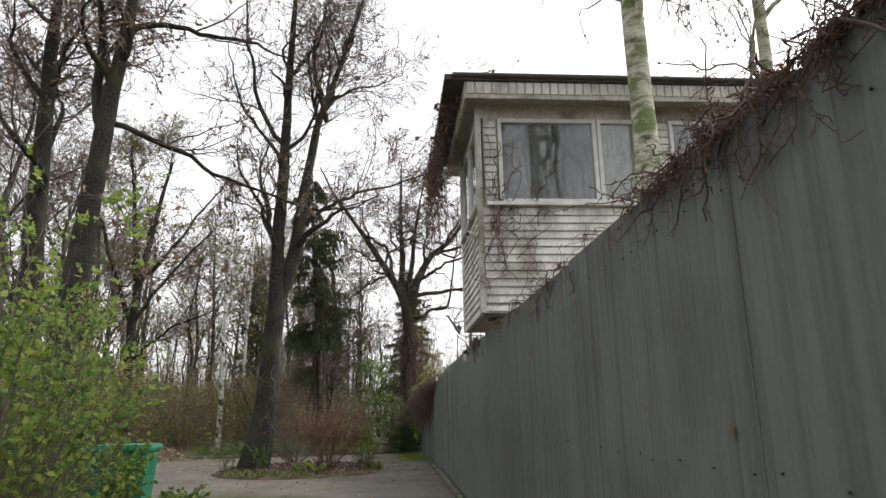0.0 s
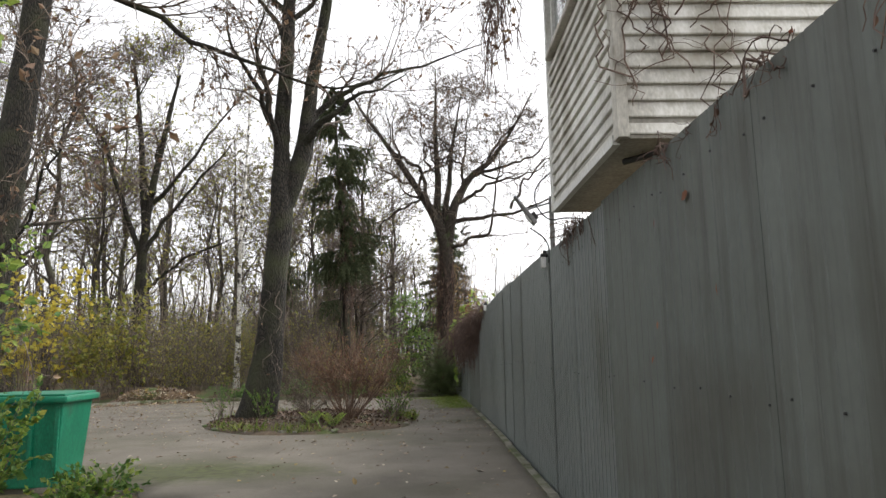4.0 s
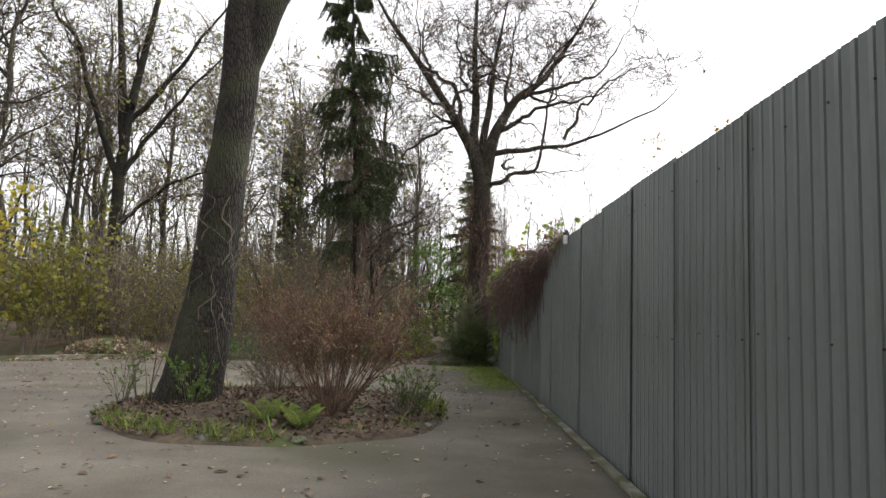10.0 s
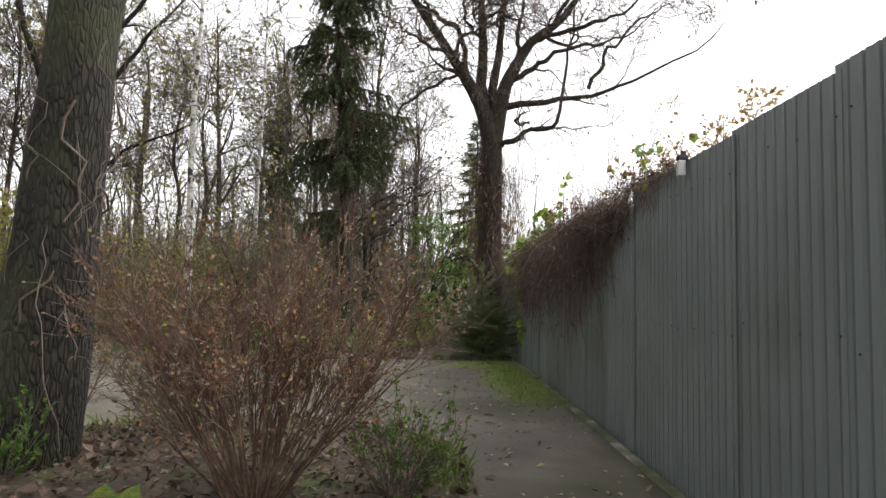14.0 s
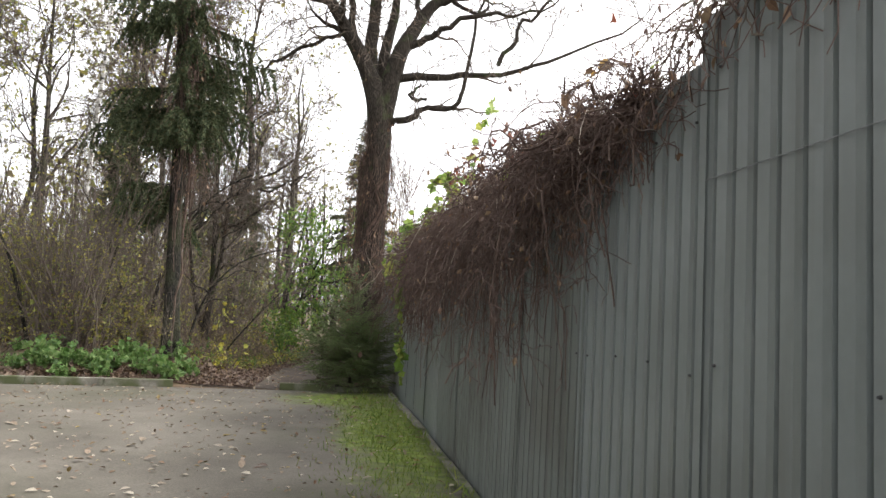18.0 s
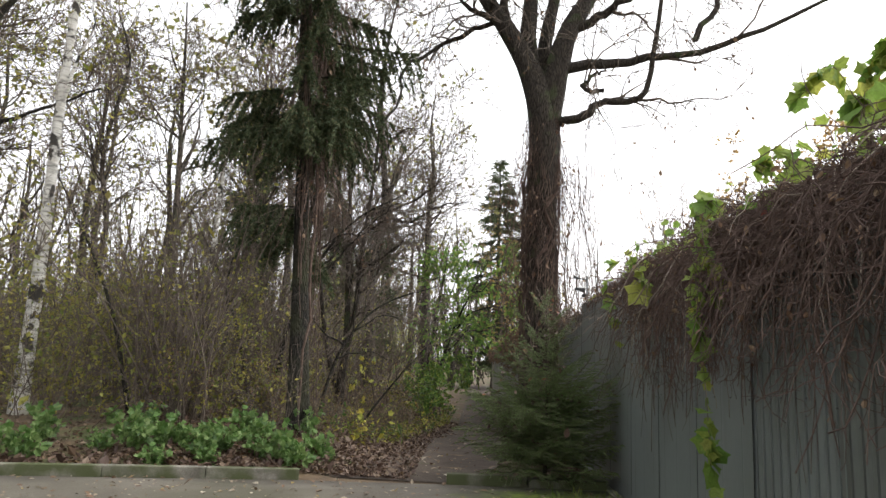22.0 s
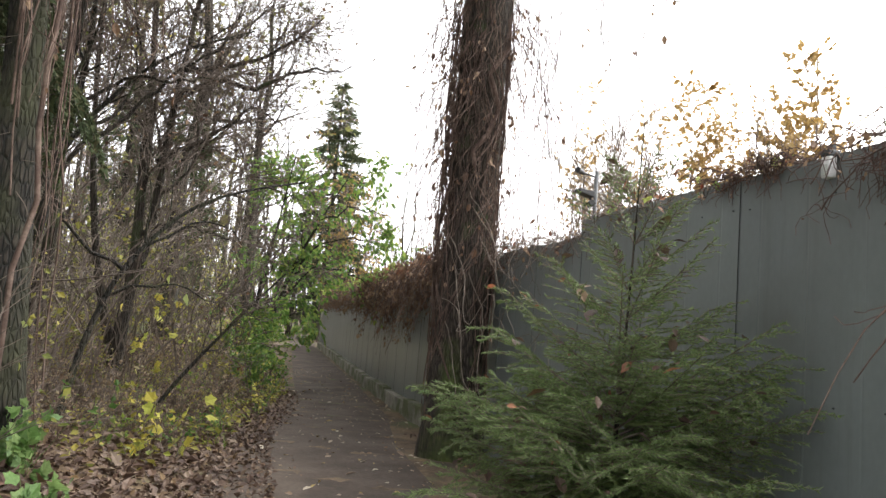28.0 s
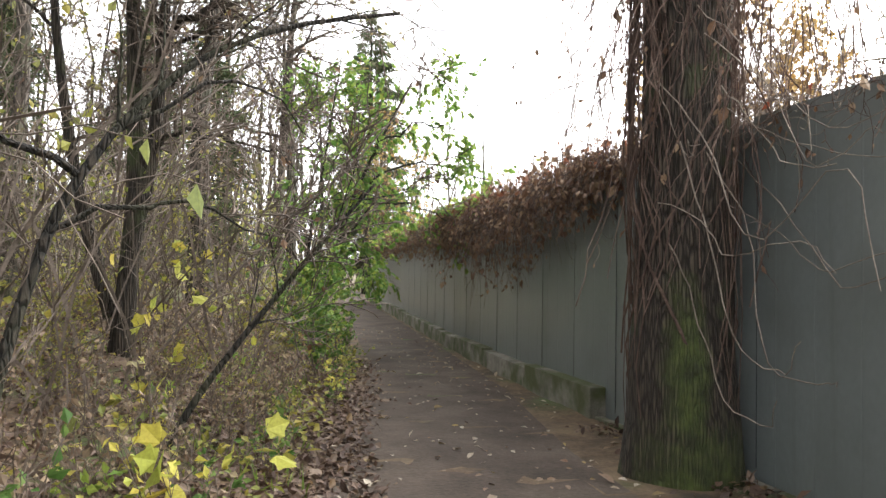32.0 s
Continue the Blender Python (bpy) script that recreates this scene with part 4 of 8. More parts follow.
def bare(seed, high, r, label, leaf=None, lean=0.0, wide=1.0, twig=TWIG_DARK, at=(0, 0, 0), few=1.0):
    rng = np.random.default_rng(seed)
    pts = [(0, 0, 0)]
    for i in range(1, 8):
        pts.append((lean * i / 7 * high * 0.1 + rng.normal() * 0.26 * i / 4, rng.normal() * 0.2 * i / 4, high * i / 7))
    return tree("bare_tree", label, at, [(pts, r, 0.03)], [("grow", 15, 0.34 * high * wide, 0.75, 0.14, 0.2, 0.3, 0.97)],
                [(int(80 * few), 0.15 * high, 0.8, 0.08, 0.25, 4), (int(330 * few), 0.085 * high, 0.8, 0.04, 0.28, 3), (int(800 * few), 0.05 * high, 0.8, 0, 0.3, 3)], leaf, BARK_FAR_HAZED, twig, seed, 7, "trees of the wood", rmin=0.011)


kinds = [bare(41, 17, 0.26, "tall bare grey-brown forest tree with fine twigs", at=(-18.4, 34.2, -0.05)),
         bare(42, 15, 0.2, "tall bare forest tree holding a few dry leaves", (2200, 0.09, L_DRY, LEAF), at=(-16.2, 33.2, -0.05)),
         bare(43, 18, 0.3, "broad bare forest tree with scattered olive-yellow leaves", (3200, 0.1, L_OLIVE, LEAF), at=(-19.5, 36.0, -0.05)),
         bare(44, 13, 0.13, "slim forest tree with olive-yellow leaves", (1200, 0.1, L_OLIVE, LEAF), at=(-13.2, 44.5, 0.0), wide=0.7),
         bare(45, 16, 0.22, "bare forest tree with some olive leaves", (1800, 0.1, L_OLIVE, LEAF), at=(-17.8, 43.0, 0.0))]
kinds_far = [bare(46, 17, 0.24, "tall bare grey-brown tree deep in the wood", (500, 0.16, L_HAZE, LEAF), at=(-11.2, 54, 0.0), few=0.6),
             bare(47, 15, 0.2, "tall bare tree deep in the wood with dull leaves", (900, 0.16, L_HAZE, LEAF), at=(-13.5, 60, 0.0), few=0.6),
             bare(48, 18, 0.26, "broad bare tree deep in the wood", (600, 0.16, L_HAZE, LEAF), at=(-20, 55, 0.0), few=0.6)]
rng = np.random.default_rng(77)
spots = [(-13.5, 50, 1), (-4.2, 47, 3), (-16, 55, 0), (-20.5, 46, 4), (-23, 52, 2), (-24.5, 40, 0), (-27.5, 46, 1), (-22, 60, 0), (-12, 58, 4), (-8.6, 61, 0), (-5.2, 58, 1), (-3.2, 63, 3), (-18, 67, 1), (-26, 66, 4), (-31, 57, 0), (-34, 44, 2), (-29, 35, 1), (-25, 29, 4), (-33, 30, 0), (-10, 72, 2), (-5, 75, 0), (-1.5, 72, 1), (-15, 80, 0), (-24, 80, 1), (3.5, 84, 0), (-35, 72, 3), (-42, 52, 0), (-17, 38.6, 3), (-21, 32.4, 3), (-2.6, 54.5, 3), (-10.4, 53.2, 4), (-20, 26, 1),
         (-13, 22.5, 0), (-17.5, 25.5, 1), (-7.0, 45.2, 3),
         (-8, -9, 0), (-3, -14, 2), (4, -12, 1), (9, -16, 0), (-14, -6, 4), (-1, -22, 0)]
for x, y, k in spots:
    s = rng.uniform(0.85, 1.15)
    copy_thing(kinds[k] if y < 46 and x > -28 else kinds_far[k % 3], pose(*base(x, y), 0, 0, rng.uniform(0, 360)) @ Matrix.Scale(s, 4))

# the two heavy trunks by the verge
VERGE = [(-8.1, 16.3, [(0, 0, 0), (0.25, 0, 2.8), (0.55, 0, 6.5), (0.75, 0, 9.6), (0.95, 0, 11.6), (1.1, 0.2, 15), (1.2, 0, 19)], 0.36), (-9.9, 19.0, [(0, 0, 0), (-0.1, 0, 3), (-0.35, 0, 9.5), (-0.5, 0.1, 13.8), (-0.4, 0, 18)], 0.42)]
for i, (x, y, pts, r) in enumerate(VERGE):
    fork = [([(0.7, 0, 8.8), (0.45, 0.1, 9.8), (0.4, 0.1, 11.5), (-0.1, 0.2, 14), (-0.3, 0, 16)], 0.16, 0.04)] if i == 0 else []
    long = [([(0.75, 0, 9.0), (1.3, 0.6, 8.9), (2.4, 0.9, 8.55), (3.4, 1.1, 8.0), (4.9, 1.2, 7.5), (6.2, 1.2, 7.1), (7.6, 1.3, 7.6)], 0.085, 0.014), ([(0.95, 0, 11.6), (2.4, 0.5, 12.1), (4.2, 0.8, 11.8), (5.8, 1.0, 11.2)], 0.1, 0.014), ([(0.2, 0, 2.9), (1.2, -1.2, 3.3), (2.4, -2.4, 4.0), (3.2, -3.2, 4.4)], 0.035, 0.012)] if i == 0 else []
    tree("verge_tree", "thick dark tree with dry brown leaves at the yard's edge", base(x, y, -0.12), [(pts, r, 0.06)] + fork, long + [("grow", 15, 4.4, 0.85, 0.12, 0.2, 0.42, 0.95)],
         [(150, 2.4, 0.8, 0.06, 0.22, 6), (900, 1.2, 0.8, 0.02, 0.26, 5), (2600, 0.55, 0.8, 0, 0.3, 4)], (9000, 0.075, L_DRY, LEAF), seed=60 + i, sides=14, group="verge trees", rmin=0.0075)
# the forked tree behind the heap of leaves
tree("forked_tree", "dark forked tree with heavy rising limbs behind the leaf heap", (-14.3, 37.6, -0.1),
     [([(0, 0, 0), (0, 0, 3), (0.02, 0, 6), (0.25, 0, 9.2), (0.95, 0, 13.6), (1.4, 0, 16)], 0.36, 0.06), ([(0.1, 0, 7.8), (-0.3, 0.1, 11), (-0.7, 0.2, 14.2), (-1.0, 0, 17)], 0.22, 0.04)],
     [([(0, 0, 6.2), (-0.9, 0.1, 9), (-2.0, 0, 12.5), (-3.1, 0, 13.8), (-3.4, 0, 16)], 0.15, 0.03), ([(0.1, 0, 6.8), (1.0, 0.1, 8.2), (2.6, 0, 10.3), (4.2, 0, 12.2)], 0.14, 0.03), ([(0.1, 0, 9), (1.6, 0, 10.6), (3.4, 0, 13.2), (4.6, 0, 15)], 0.13, 0.03),
      ([(0.0, 0, 4.6), (1.0, 0, 5.6), (2.5, 0, 6.6), (4.6, 0, 7.3)], 0.1, 0.025), ("grow", 8, 3.4, 0.8, 0.12, 0.2, 0.5, 0.95)],
     [(140, 2.4, 0.75, 0.08, 0.22, 6), (700, 1.2, 0.8, 0.04, 0.26, 5), (1800, 0.6, 0.8, 0, 0.3, 4)], (2600, 0.1, L_OLIVE, LEAF), seed=64, sides=12, rmin=0.01)

# birches
tree("birch", "slender white birch with dark patches at the edge of the wood", base(-8.6, 34.6),
     [([(0, 0, 0), (0.05, 0, 3), (0.0, 0, 6.5), (0.15, 0, 10), (0.2, 0.1, 15)], 0.13, 0.03)], [("grow", 12, 2.6, 0.7, 0.05, 0.2, 0.4, 0.97)],
     [(80, 1.2, 0.8, -0.08, 0.25, 6), (400, 0.7, 0.7, -0.15, 0.25, 5)], (900, 0.06, L_OLIVE, LEAF), BIRCH, TWIG, 71, 10, category="birch tree")
tree("birch", "mossy birch with peeling bark leaning up behind the fence", base(2.42, 5.8),
     [([(0, 0, 0), (0.0, 0, 2.5), (0.0, 0, 5), (-0.06, 0, 8), (-0.1, 0, 13)], 0.165, 0.05)], [("grow", 12, 2.4, 0.8, 0.02, 0.2, 0.5, 0.97)],
     [(70, 1.3, 0.8, -0.15, 0.25, 6), (350, 0.8, 0.7, -0.25, 0.25, 5)], (500, 0.05, L_DRY, LEAF), BIRCH_MOSSY, TWIG, 72, 14, category="birch tree")
tree("birch", "slim mossy birch standing behind the fence", base(4.0, 6.2),
     [([(0, 0, 0), (0.02, 0, 3), (0.0, 0, 6), (-0.05, 0, 12)], 0.12, 0.03)], [("grow", 8, 2.2, 0.8, 0.02, 0.2, 0.55, 0.97)],
     [(50, 1.2, 0.8, -0.15, 0.25, 6), (240, 0.8, 0.7, -0.25, 0.25, 5)], (300, 0.05, L_DRY, LEAF), BIRCH_MOSSY, TWIG, 74, 12, category="birch tree")
tree("birch", "pale birch deep in the wood", base(-10.3, 47),
     [([(0, 0, 0), (0.1, 0, 6), (0.3, 0, 12), (0.3, 0, 17)], 0.14, 0.03)], [("grow", 12, 2.6, 0.7, 0.05, 0.2, 0.4, 0.97)],
     [(80, 1.2, 0.8, -0.08, 0.25, 5), (350, 0.7, 0.7, -0.15, 0.25, 4)], None, BIRCH, TWIG, 73, 8, category="birch tree")


def spruce(label, at, high, wide, low, boughs, seed, tufts=26, tuft=0.34, material=NEEDLE, droop=0.5, top=0.2, bend=0.0, name="spruce", density=1.0):
    """A spruce: trunk, boughs in rough whorls, hanging fans of needled twigs."""
    rng = np.random.default_rng(seed)
    ob = empty(name, at, label, "spruce tree")
    tr = stem([(0, 0, 0), (bend * 0.4, 0, high * 0.4), (bend * 0.8, 0, high * 0.75), (bend, 0, high)], 0.013 * high + 0.02, 0.012, 16, 0.5)
    put("trunk", mesh_np("trunk", *tubes([tr], 10), BARK, True), ob)
    f = np.sort(rng.uniform(0, 1, boughs))
    z = low + (high - low) * f ** 0.9
    ln = wide * (1 - f) ** 0.75 * rng.uniform(0.65, 1.15, boughs) + top
    ln *= np.where(rng.random(boughs) < 0.12, 0.5, 1.0)
    a = rng.uniform(0, 2 * np.pi, boughs)
    s = np.linspace(0, 1, 6)
    rad = ln[:, None] * s[None]
    dz = (0.16 - droop * 0.7 * (1 - f[:, None])) * rad * 0.9 - droop * 0.35 * rad * s[None] + 0.12 * ln[:, None] * s[None] ** 3
    cx = np.interp(z, [0, high * 0.4, high * 0.75, high], [0, bend * 0.4, bend * 0.8, bend])
    p = np.stack([cx[:, None] + rad * np.cos(a)[:, None], rad * np.sin(a)[:, None], z[:, None] + dz], -1)
    r = (0.006 + 0.012 * ln)[:, None] * np.linspace(1, 0.2, 6)[None]
    put("bough_mass", mesh_np("bough_mass", *tubes([(p, r)], 4), BARK), ob)["kind"] = "stuff"
    n = int(boughs * tufts * density)
    w = np.clip(ln / ln.max(), 0.12, 1)
    pick = rng.choice(boughs, n, p=w / w.sum())
    u = rng.uniform(0.12, 1.0, n) ** 0.8 * 4.999
    i = u.astype(int)
    q = p[pick, i] + (u - i)[:, None] * (p[pick, i + 1] - p[pick, i])
    out = np.stack([np.cos(a[pick]), np.sin(a[pick]), np.zeros(n)], -1)
    side = np.stack([-np.sin(a[pick]), np.cos(a[pick]), np.zeros(n)], -1) * np.where(rng.random(n) < 0.5, 1, -1)[:, None]
    d = out * 0.7 + side * rng.uniform(0.1, 1.0, n)[:, None] - UP * droop * rng.uniform(0.2, 1.9, n)[:, None]
    shape = (np.array([(-0.02, 0, 0), (0.02, 0, 0), (0.06, 0.45, 0.0), (-0.06, 0.5, 0.0), (0, 1, -0.1)]), np.array([(0, 1, 2), (0, 2, 3), (3, 2, 4)]))
    q = q + rng.normal(0, 0.05, q.shape)
    put("needle_mass", mesh_np("needle_mass", *leaves(rng, q, tuft, unit(d), 0.0, shape, 0.35), material), ob)["kind"] = "stuff"
    return ob


def ragged_spruce(label, at, high, wide, low, boughs, seed, r, twigs=15, needles=150000, bend=0.0):
    """An old spruce seen from close by: boughs, hanging side twigs, and needles set along them."""
    rng = np.random.default_rng(seed)
    ob = empty("spruce", at, label, "spruce tree")
    tr = stem([(0, 0, 0), (bend * 0.4, 0, high * 0.4), (bend * 0.8, 0, high * 0.75), (bend, 0, high)], r, 0.02, 18, 0.5)
    put("trunk", mesh_np("trunk", *tubes([tr], 12, 0.06), BARK, True), ob)
    tier = np.sort(rng.integers(0, 13, boughs))
    z = low + (high - 0.25 - low) * np.clip((tier + rng.normal(0.5, 0.2, boughs)) / 13, 0.01, 0.99)
    z = np.where((z > low + 0.75) & (z < low + 1.7), z + rng.uniform(0.9, 2.2, boughs), z)
    f = (z - low) / (high - low)
    a = rng.uniform(0, 2 * np.pi, boughs)
    a = np.where(z < low + 0.75, np.pi + (a - np.pi) * 0.55, a)
    z = np.where(z < low + 0.75, z + rng.uniform(-0.35, 0.5, boughs), z)
    ln = wide * np.interp(f, [0, 0.12, 0.45, 0.62, 0.8, 0.93, 1], [0.6, 0.85, 0.9, 0.84, 0.55, 0.26, 0.06]) * rng.uniform(0.55, 1.12, boughs) * (1 + 0.12 * np.sin(5.1 * tier + 2 * a)) * (1 - 0.6 * np.maximum(np.cos(a + 0.3), 0) * np.interp(f, [0.05, 0.3], [1, 0]))
    s = np.linspace(0, 1, 8)
    rad = ln[:, None] * s[None]
    dz = (0.15 - 0.3 * (1 - f))[:, None] * rad - 0.4 * rad * s[None] + 0.26 * ln[:, None] * s[None] ** 3
    cx = np.interp(z, [0, high * 0.4, high * 0.75, high], [0, bend * 0.4, bend * 0.8, bend])
    p = np.stack([cx[:, None] + rad * np.cos(a)[:, None], rad * np.sin(a)[:, None], z[:, None] + dz], -1) + np.cumsum(rng.normal(0, 0.02, (boughs, 8, 3)), 1)
    main = (p, (0.006 + 0.011 * ln)[:, None] * np.linspace(1, 0.25, 8)[None])
    u = np.tile(np.linspace(0.22, 0.98, twigs), (boughs, 1)) + rng.normal(0, 0.03, (boughs, twigs))
    u = np.clip(u, 0.1, 0.999) * 6.999
    i = u.astype(int)
    fr = (u - i)[..., None]
    k = np.arange(boughs)[:, None]
    root = p[k, i] * (1 - fr) + p[k, i + 1] * fr
    out = np.stack([np.cos(a), np.sin(a), np.zeros(boughs)], -1)[:, None]
    side = np.stack([-np.sin(a), np.cos(a), np.zeros(boughs)], -1)[:, None] * np.where(np.arange(twigs) % 2 == 0, 1.0, -1.0)[None, :, None]
    d = unit(0.5 * out + 0.6 * side * rng.uniform(0.4, 1.2, (boughs, twigs, 1)) - UP * rng.uniform(0.4, 1.3, (boughs, twigs, 1)))
    sl = np.minimum(ln[:, None] * 0.3, 0.4) * rng.uniform(0.5, 1.4, (boughs, twigs)) + 0.1
    t = np.linspace(0, 1, 5)
    q = root[:, :, None] + d[:, :, None] * (sl[:, :, None] * t)[..., None] - UP * (0.55 * sl[:, :, None] * t ** 2)[..., None]
    sub = (q.reshape(-1, 5, 3), np.full((boughs * twigs, 5), 0.004))
    put("bough_mass", mesh_np("bough_mass", *tubes([main, sub], 3), BARK), ob)["kind"] = "stuff"
    q1, d1 = along(rng, sub, needles, 0.0, 1.0)
    q2, d2 = along(rng, main, needles // 7, 0.35, 1.0)
    q, d = np.concatenate([q1, q2]), np.concatenate([d1, d2])
    blade = (np.array([(-0.21, 0, 0), (0.21, 0, 0), (0, 1, 0)]), np.array([(0, 1, 2)]))
    put("needle_mass", mesh_np("needle_mass", *leaves(rng, q, 0.07, d * 1.1 + unit(rng.normal(size=q.shape)) * 0.9, 0, blade, 0.25), NEEDLE), ob)["kind"] = "stuff"
    return ob


ragged_spruce("dark spruce with ragged drooping boughs, vines climbing its trunk", base(-3.55, 34.35), 14.2, 2.0, 3.4, 86, 12, 0.15, 24, 190000, bend=-0.8)
spruce("dark slim spruce standing deep in the wood", base(-10.4, 52), 12.0, 1.9, 2.0, 130, 13, 70, 0.32)
spruce("slim dark spruce with yellow-hung boughs beyond the fence end", base(1.8, 75.7), 18.4, 3.7, 2.0, 200, 14, 120, 0.42, droop=0.6)
spruce("dark spruce among the bare trees", base(-7.5, 56), 9.5, 1.8, 1.0, 100, 15, 60, 0.34)
spruce("dark spruce among the bare trees", base(-4.6, 50.5), 7.5, 1.5, 1.0, 90, 16, 60, 0.3)

# ---- young spruce by the kerb, built needle by needle ----
rng = np.random.default_rng(100)
fx, fy = 0.39, 32.35
fir = empty("young_spruce", (fx, fy, float(land(fx, fy))), "bushy young green spruce holding fallen leaves, beside the fence", "spruce tree")
H = 2.82
tr = stem([(0, 0, 0), (0.0, -0.1, 0.9), (-0.04, -0.25, 1.8), (-0.06, -0.35, H)], (0.03, 0.02, 0.009, 0.006), 0.003, 16)
put("trunk", mesh_np("trunk", *tubes([tr], 8), BARK_BROWN, True), fir)
z = np.concatenate([np.sort(rng.uniform(0.05, 1.12, 104)), np.repeat([1.22, 1.4, 1.62, 1.86], 6) + rng.normal(0, 0.03, 24), np.repeat([2.1, 2.34], 4) + rng.normal(0, 0.02, 8)])
nb = len(z)
f = z / H
a = np.arange(nb) * 2.4 + rng.normal(0, 0.3, nb)
ln = np.interp(z, [0, 0.4, 0.9, 1.4, 1.6, 2.0, 2.45], [1.05, 1.15, 0.96, 0.62, 0.55, 0.4, 0.24]) * rng.uniform(0.65, 1.1, nb) * np.where(np.sin(a) > 0.3, 0.84, 1.0)
s = np.linspace(0, 1, 7)
out = np.stack([np.cos(a), np.sin(a), np.zeros(nb)], -1)
side = np.stack([-np.sin(a), np.cos(a), np.zeros(nb)], -1)
rise = 0.02 + 1.25 * f + rng.normal(0, 0.08, nb)
axis_at = np.stack([np.interp(z, [0, 1.8, H], [0, -0.04, -0.06]), np.interp(z, [0, 0.9, 1.8, H], [0, -0.1, -0.25, -0.35]), z], -1)
p = axis_at[:, None, :] + ln[:, None, None] * (s[None, :, None] * out[:, None] + (rise[:, None] * s[None] + 0.1 * s[None] ** 2)[..., None] * UP)
main = (p, np.where(z > 1.3, 0.0045, 0.008)[:, None] * np.linspace(1, 0.3, 7)[None] * np.ones((nb, 1)))
ns = 20
u = np.linspace(0.12, 0.97, ns)
i0 = np.minimum((u * 6).astype(int), 5)
fr = (u * 6 - i0)[None, :, None]
root = p[:, i0] * (1 - fr) + p[:, i0 + 1] * fr
sgn = np.where(np.arange(ns) % 2 == 0, 1.0, -1.0)
way = unit(0.75 * out[:, None] + 0.8 * sgn[None, :, None] * side[:, None] + (rise[:, None, None] * 0.6 - 0.08 + rng.normal(0, 0.13, (nb, ns, 1))) * UP)
sl = np.where(z > 1.5, 0.6, 1.0)[:, None] * ln[:, None] * 0.42 * (1.05 - 0.75 * u)[None] * rng.uniform(0.75, 1.25, (nb, ns)) + 0.05
t = np.linspace(0, 1, 5)
subp = root[:, :, None] + way[:, :, None] * (sl[:, :, None] * t)[..., None] - UP * (0.12 * sl[:, :, None] * t ** 2)[..., None]
sub = (subp.reshape(-1, 5, 3), np.full((nb * ns, 5), 0.0028))
put("bough_mass", mesh_np("bough_mass", *tubes([main, sub], 3), TWIG), fir)["kind"] = "stuff"
q1, d1 = along(rng, sub, 215000, 0.0, 1.0)
q2, d2 = along(rng, main, 22000, 0.1, 1.0)
q3, d3 = along(rng, tr, 160, 0.75, 0.97)
q, d = np.concatenate([q1, q2, q3]), np.concatenate([d1, d2, d3])
thin = rng.random(len(q)) < np.interp(q[:, 2], [1.3, 1.9, 2.4], [1.0, 0.25, 0.1])
q, d = q[thin], d[thin]
spin = rng.normal(size=q.shape)
spin = unit(spin - (spin * d).sum(1, keepdims=True) * d)
needle = (np.array([(-0.11, 0, 0), (0.11, 0, 0), (0, 1, 0)]), np.array([(0, 1, 2)]))
vs, fs = leaves(rng, q, 0.03, (d * 0.9 + spin * 0.6) * 2.4, 0, needle, 0.15)
put("needle_mass", mesh_np("needle_mass", vs, fs, NEEDLE_NEAR), fir)["kind"] = "stuff"
fan = (np.array([(0, -0.05, 0), (-0.034, 0.2, 0.01), (-0.03, 0.7, 0.01), (0, 1.0, 0), (0.03, 0.7, 0.01), (0.034, 0.2, 0.01)]), np.array([(0, 5, 1), (1, 5, 4), (1, 4, 2), (2, 4, 3)]))
keep = (np.repeat(z, ns) < 1.1) & (np.linalg.norm(root.reshape(-1, 3)[:, :2], axis=1) < 0.5)
for level, seen in ((0.85, 0.8), (0.0, 0.5)):
    pick = keep & (rng.random(nb * ns) < seen)
    put("spray_mass", mesh_np("spray_mass", *leaves(rng, root.reshape(-1, 3)[pick], sl.ravel()[pick] * 0.8, way.reshape(-1, 3)[pick] * 4, level, fan, 0.05), NEEDLE_NEAR), fir)["kind"] = "stuff"
q, d = along(rng, sub, 230, 0.2, 1.0)
put("caught_litter", mesh_np("caught_litter", *leaves(rng, q + [0, 0, 0.02], 0.075, None, 0.5, OVAL), L_GROUND), fir, "dry leaves caught in the boughs")["kind"] = "stuff"
q, d = along(rng, sub, 70, 0.2, 1.0)
put("caught_litter", mesh_np("caught_litter", *leaves(rng, q + [0, 0, 0.02], 0.05, None, 0.4, OVAL), L_RUST), fir, "rust-brown leaves caught in the boughs")["kind"] = "stuff"

# ---- bushes and saplings ----


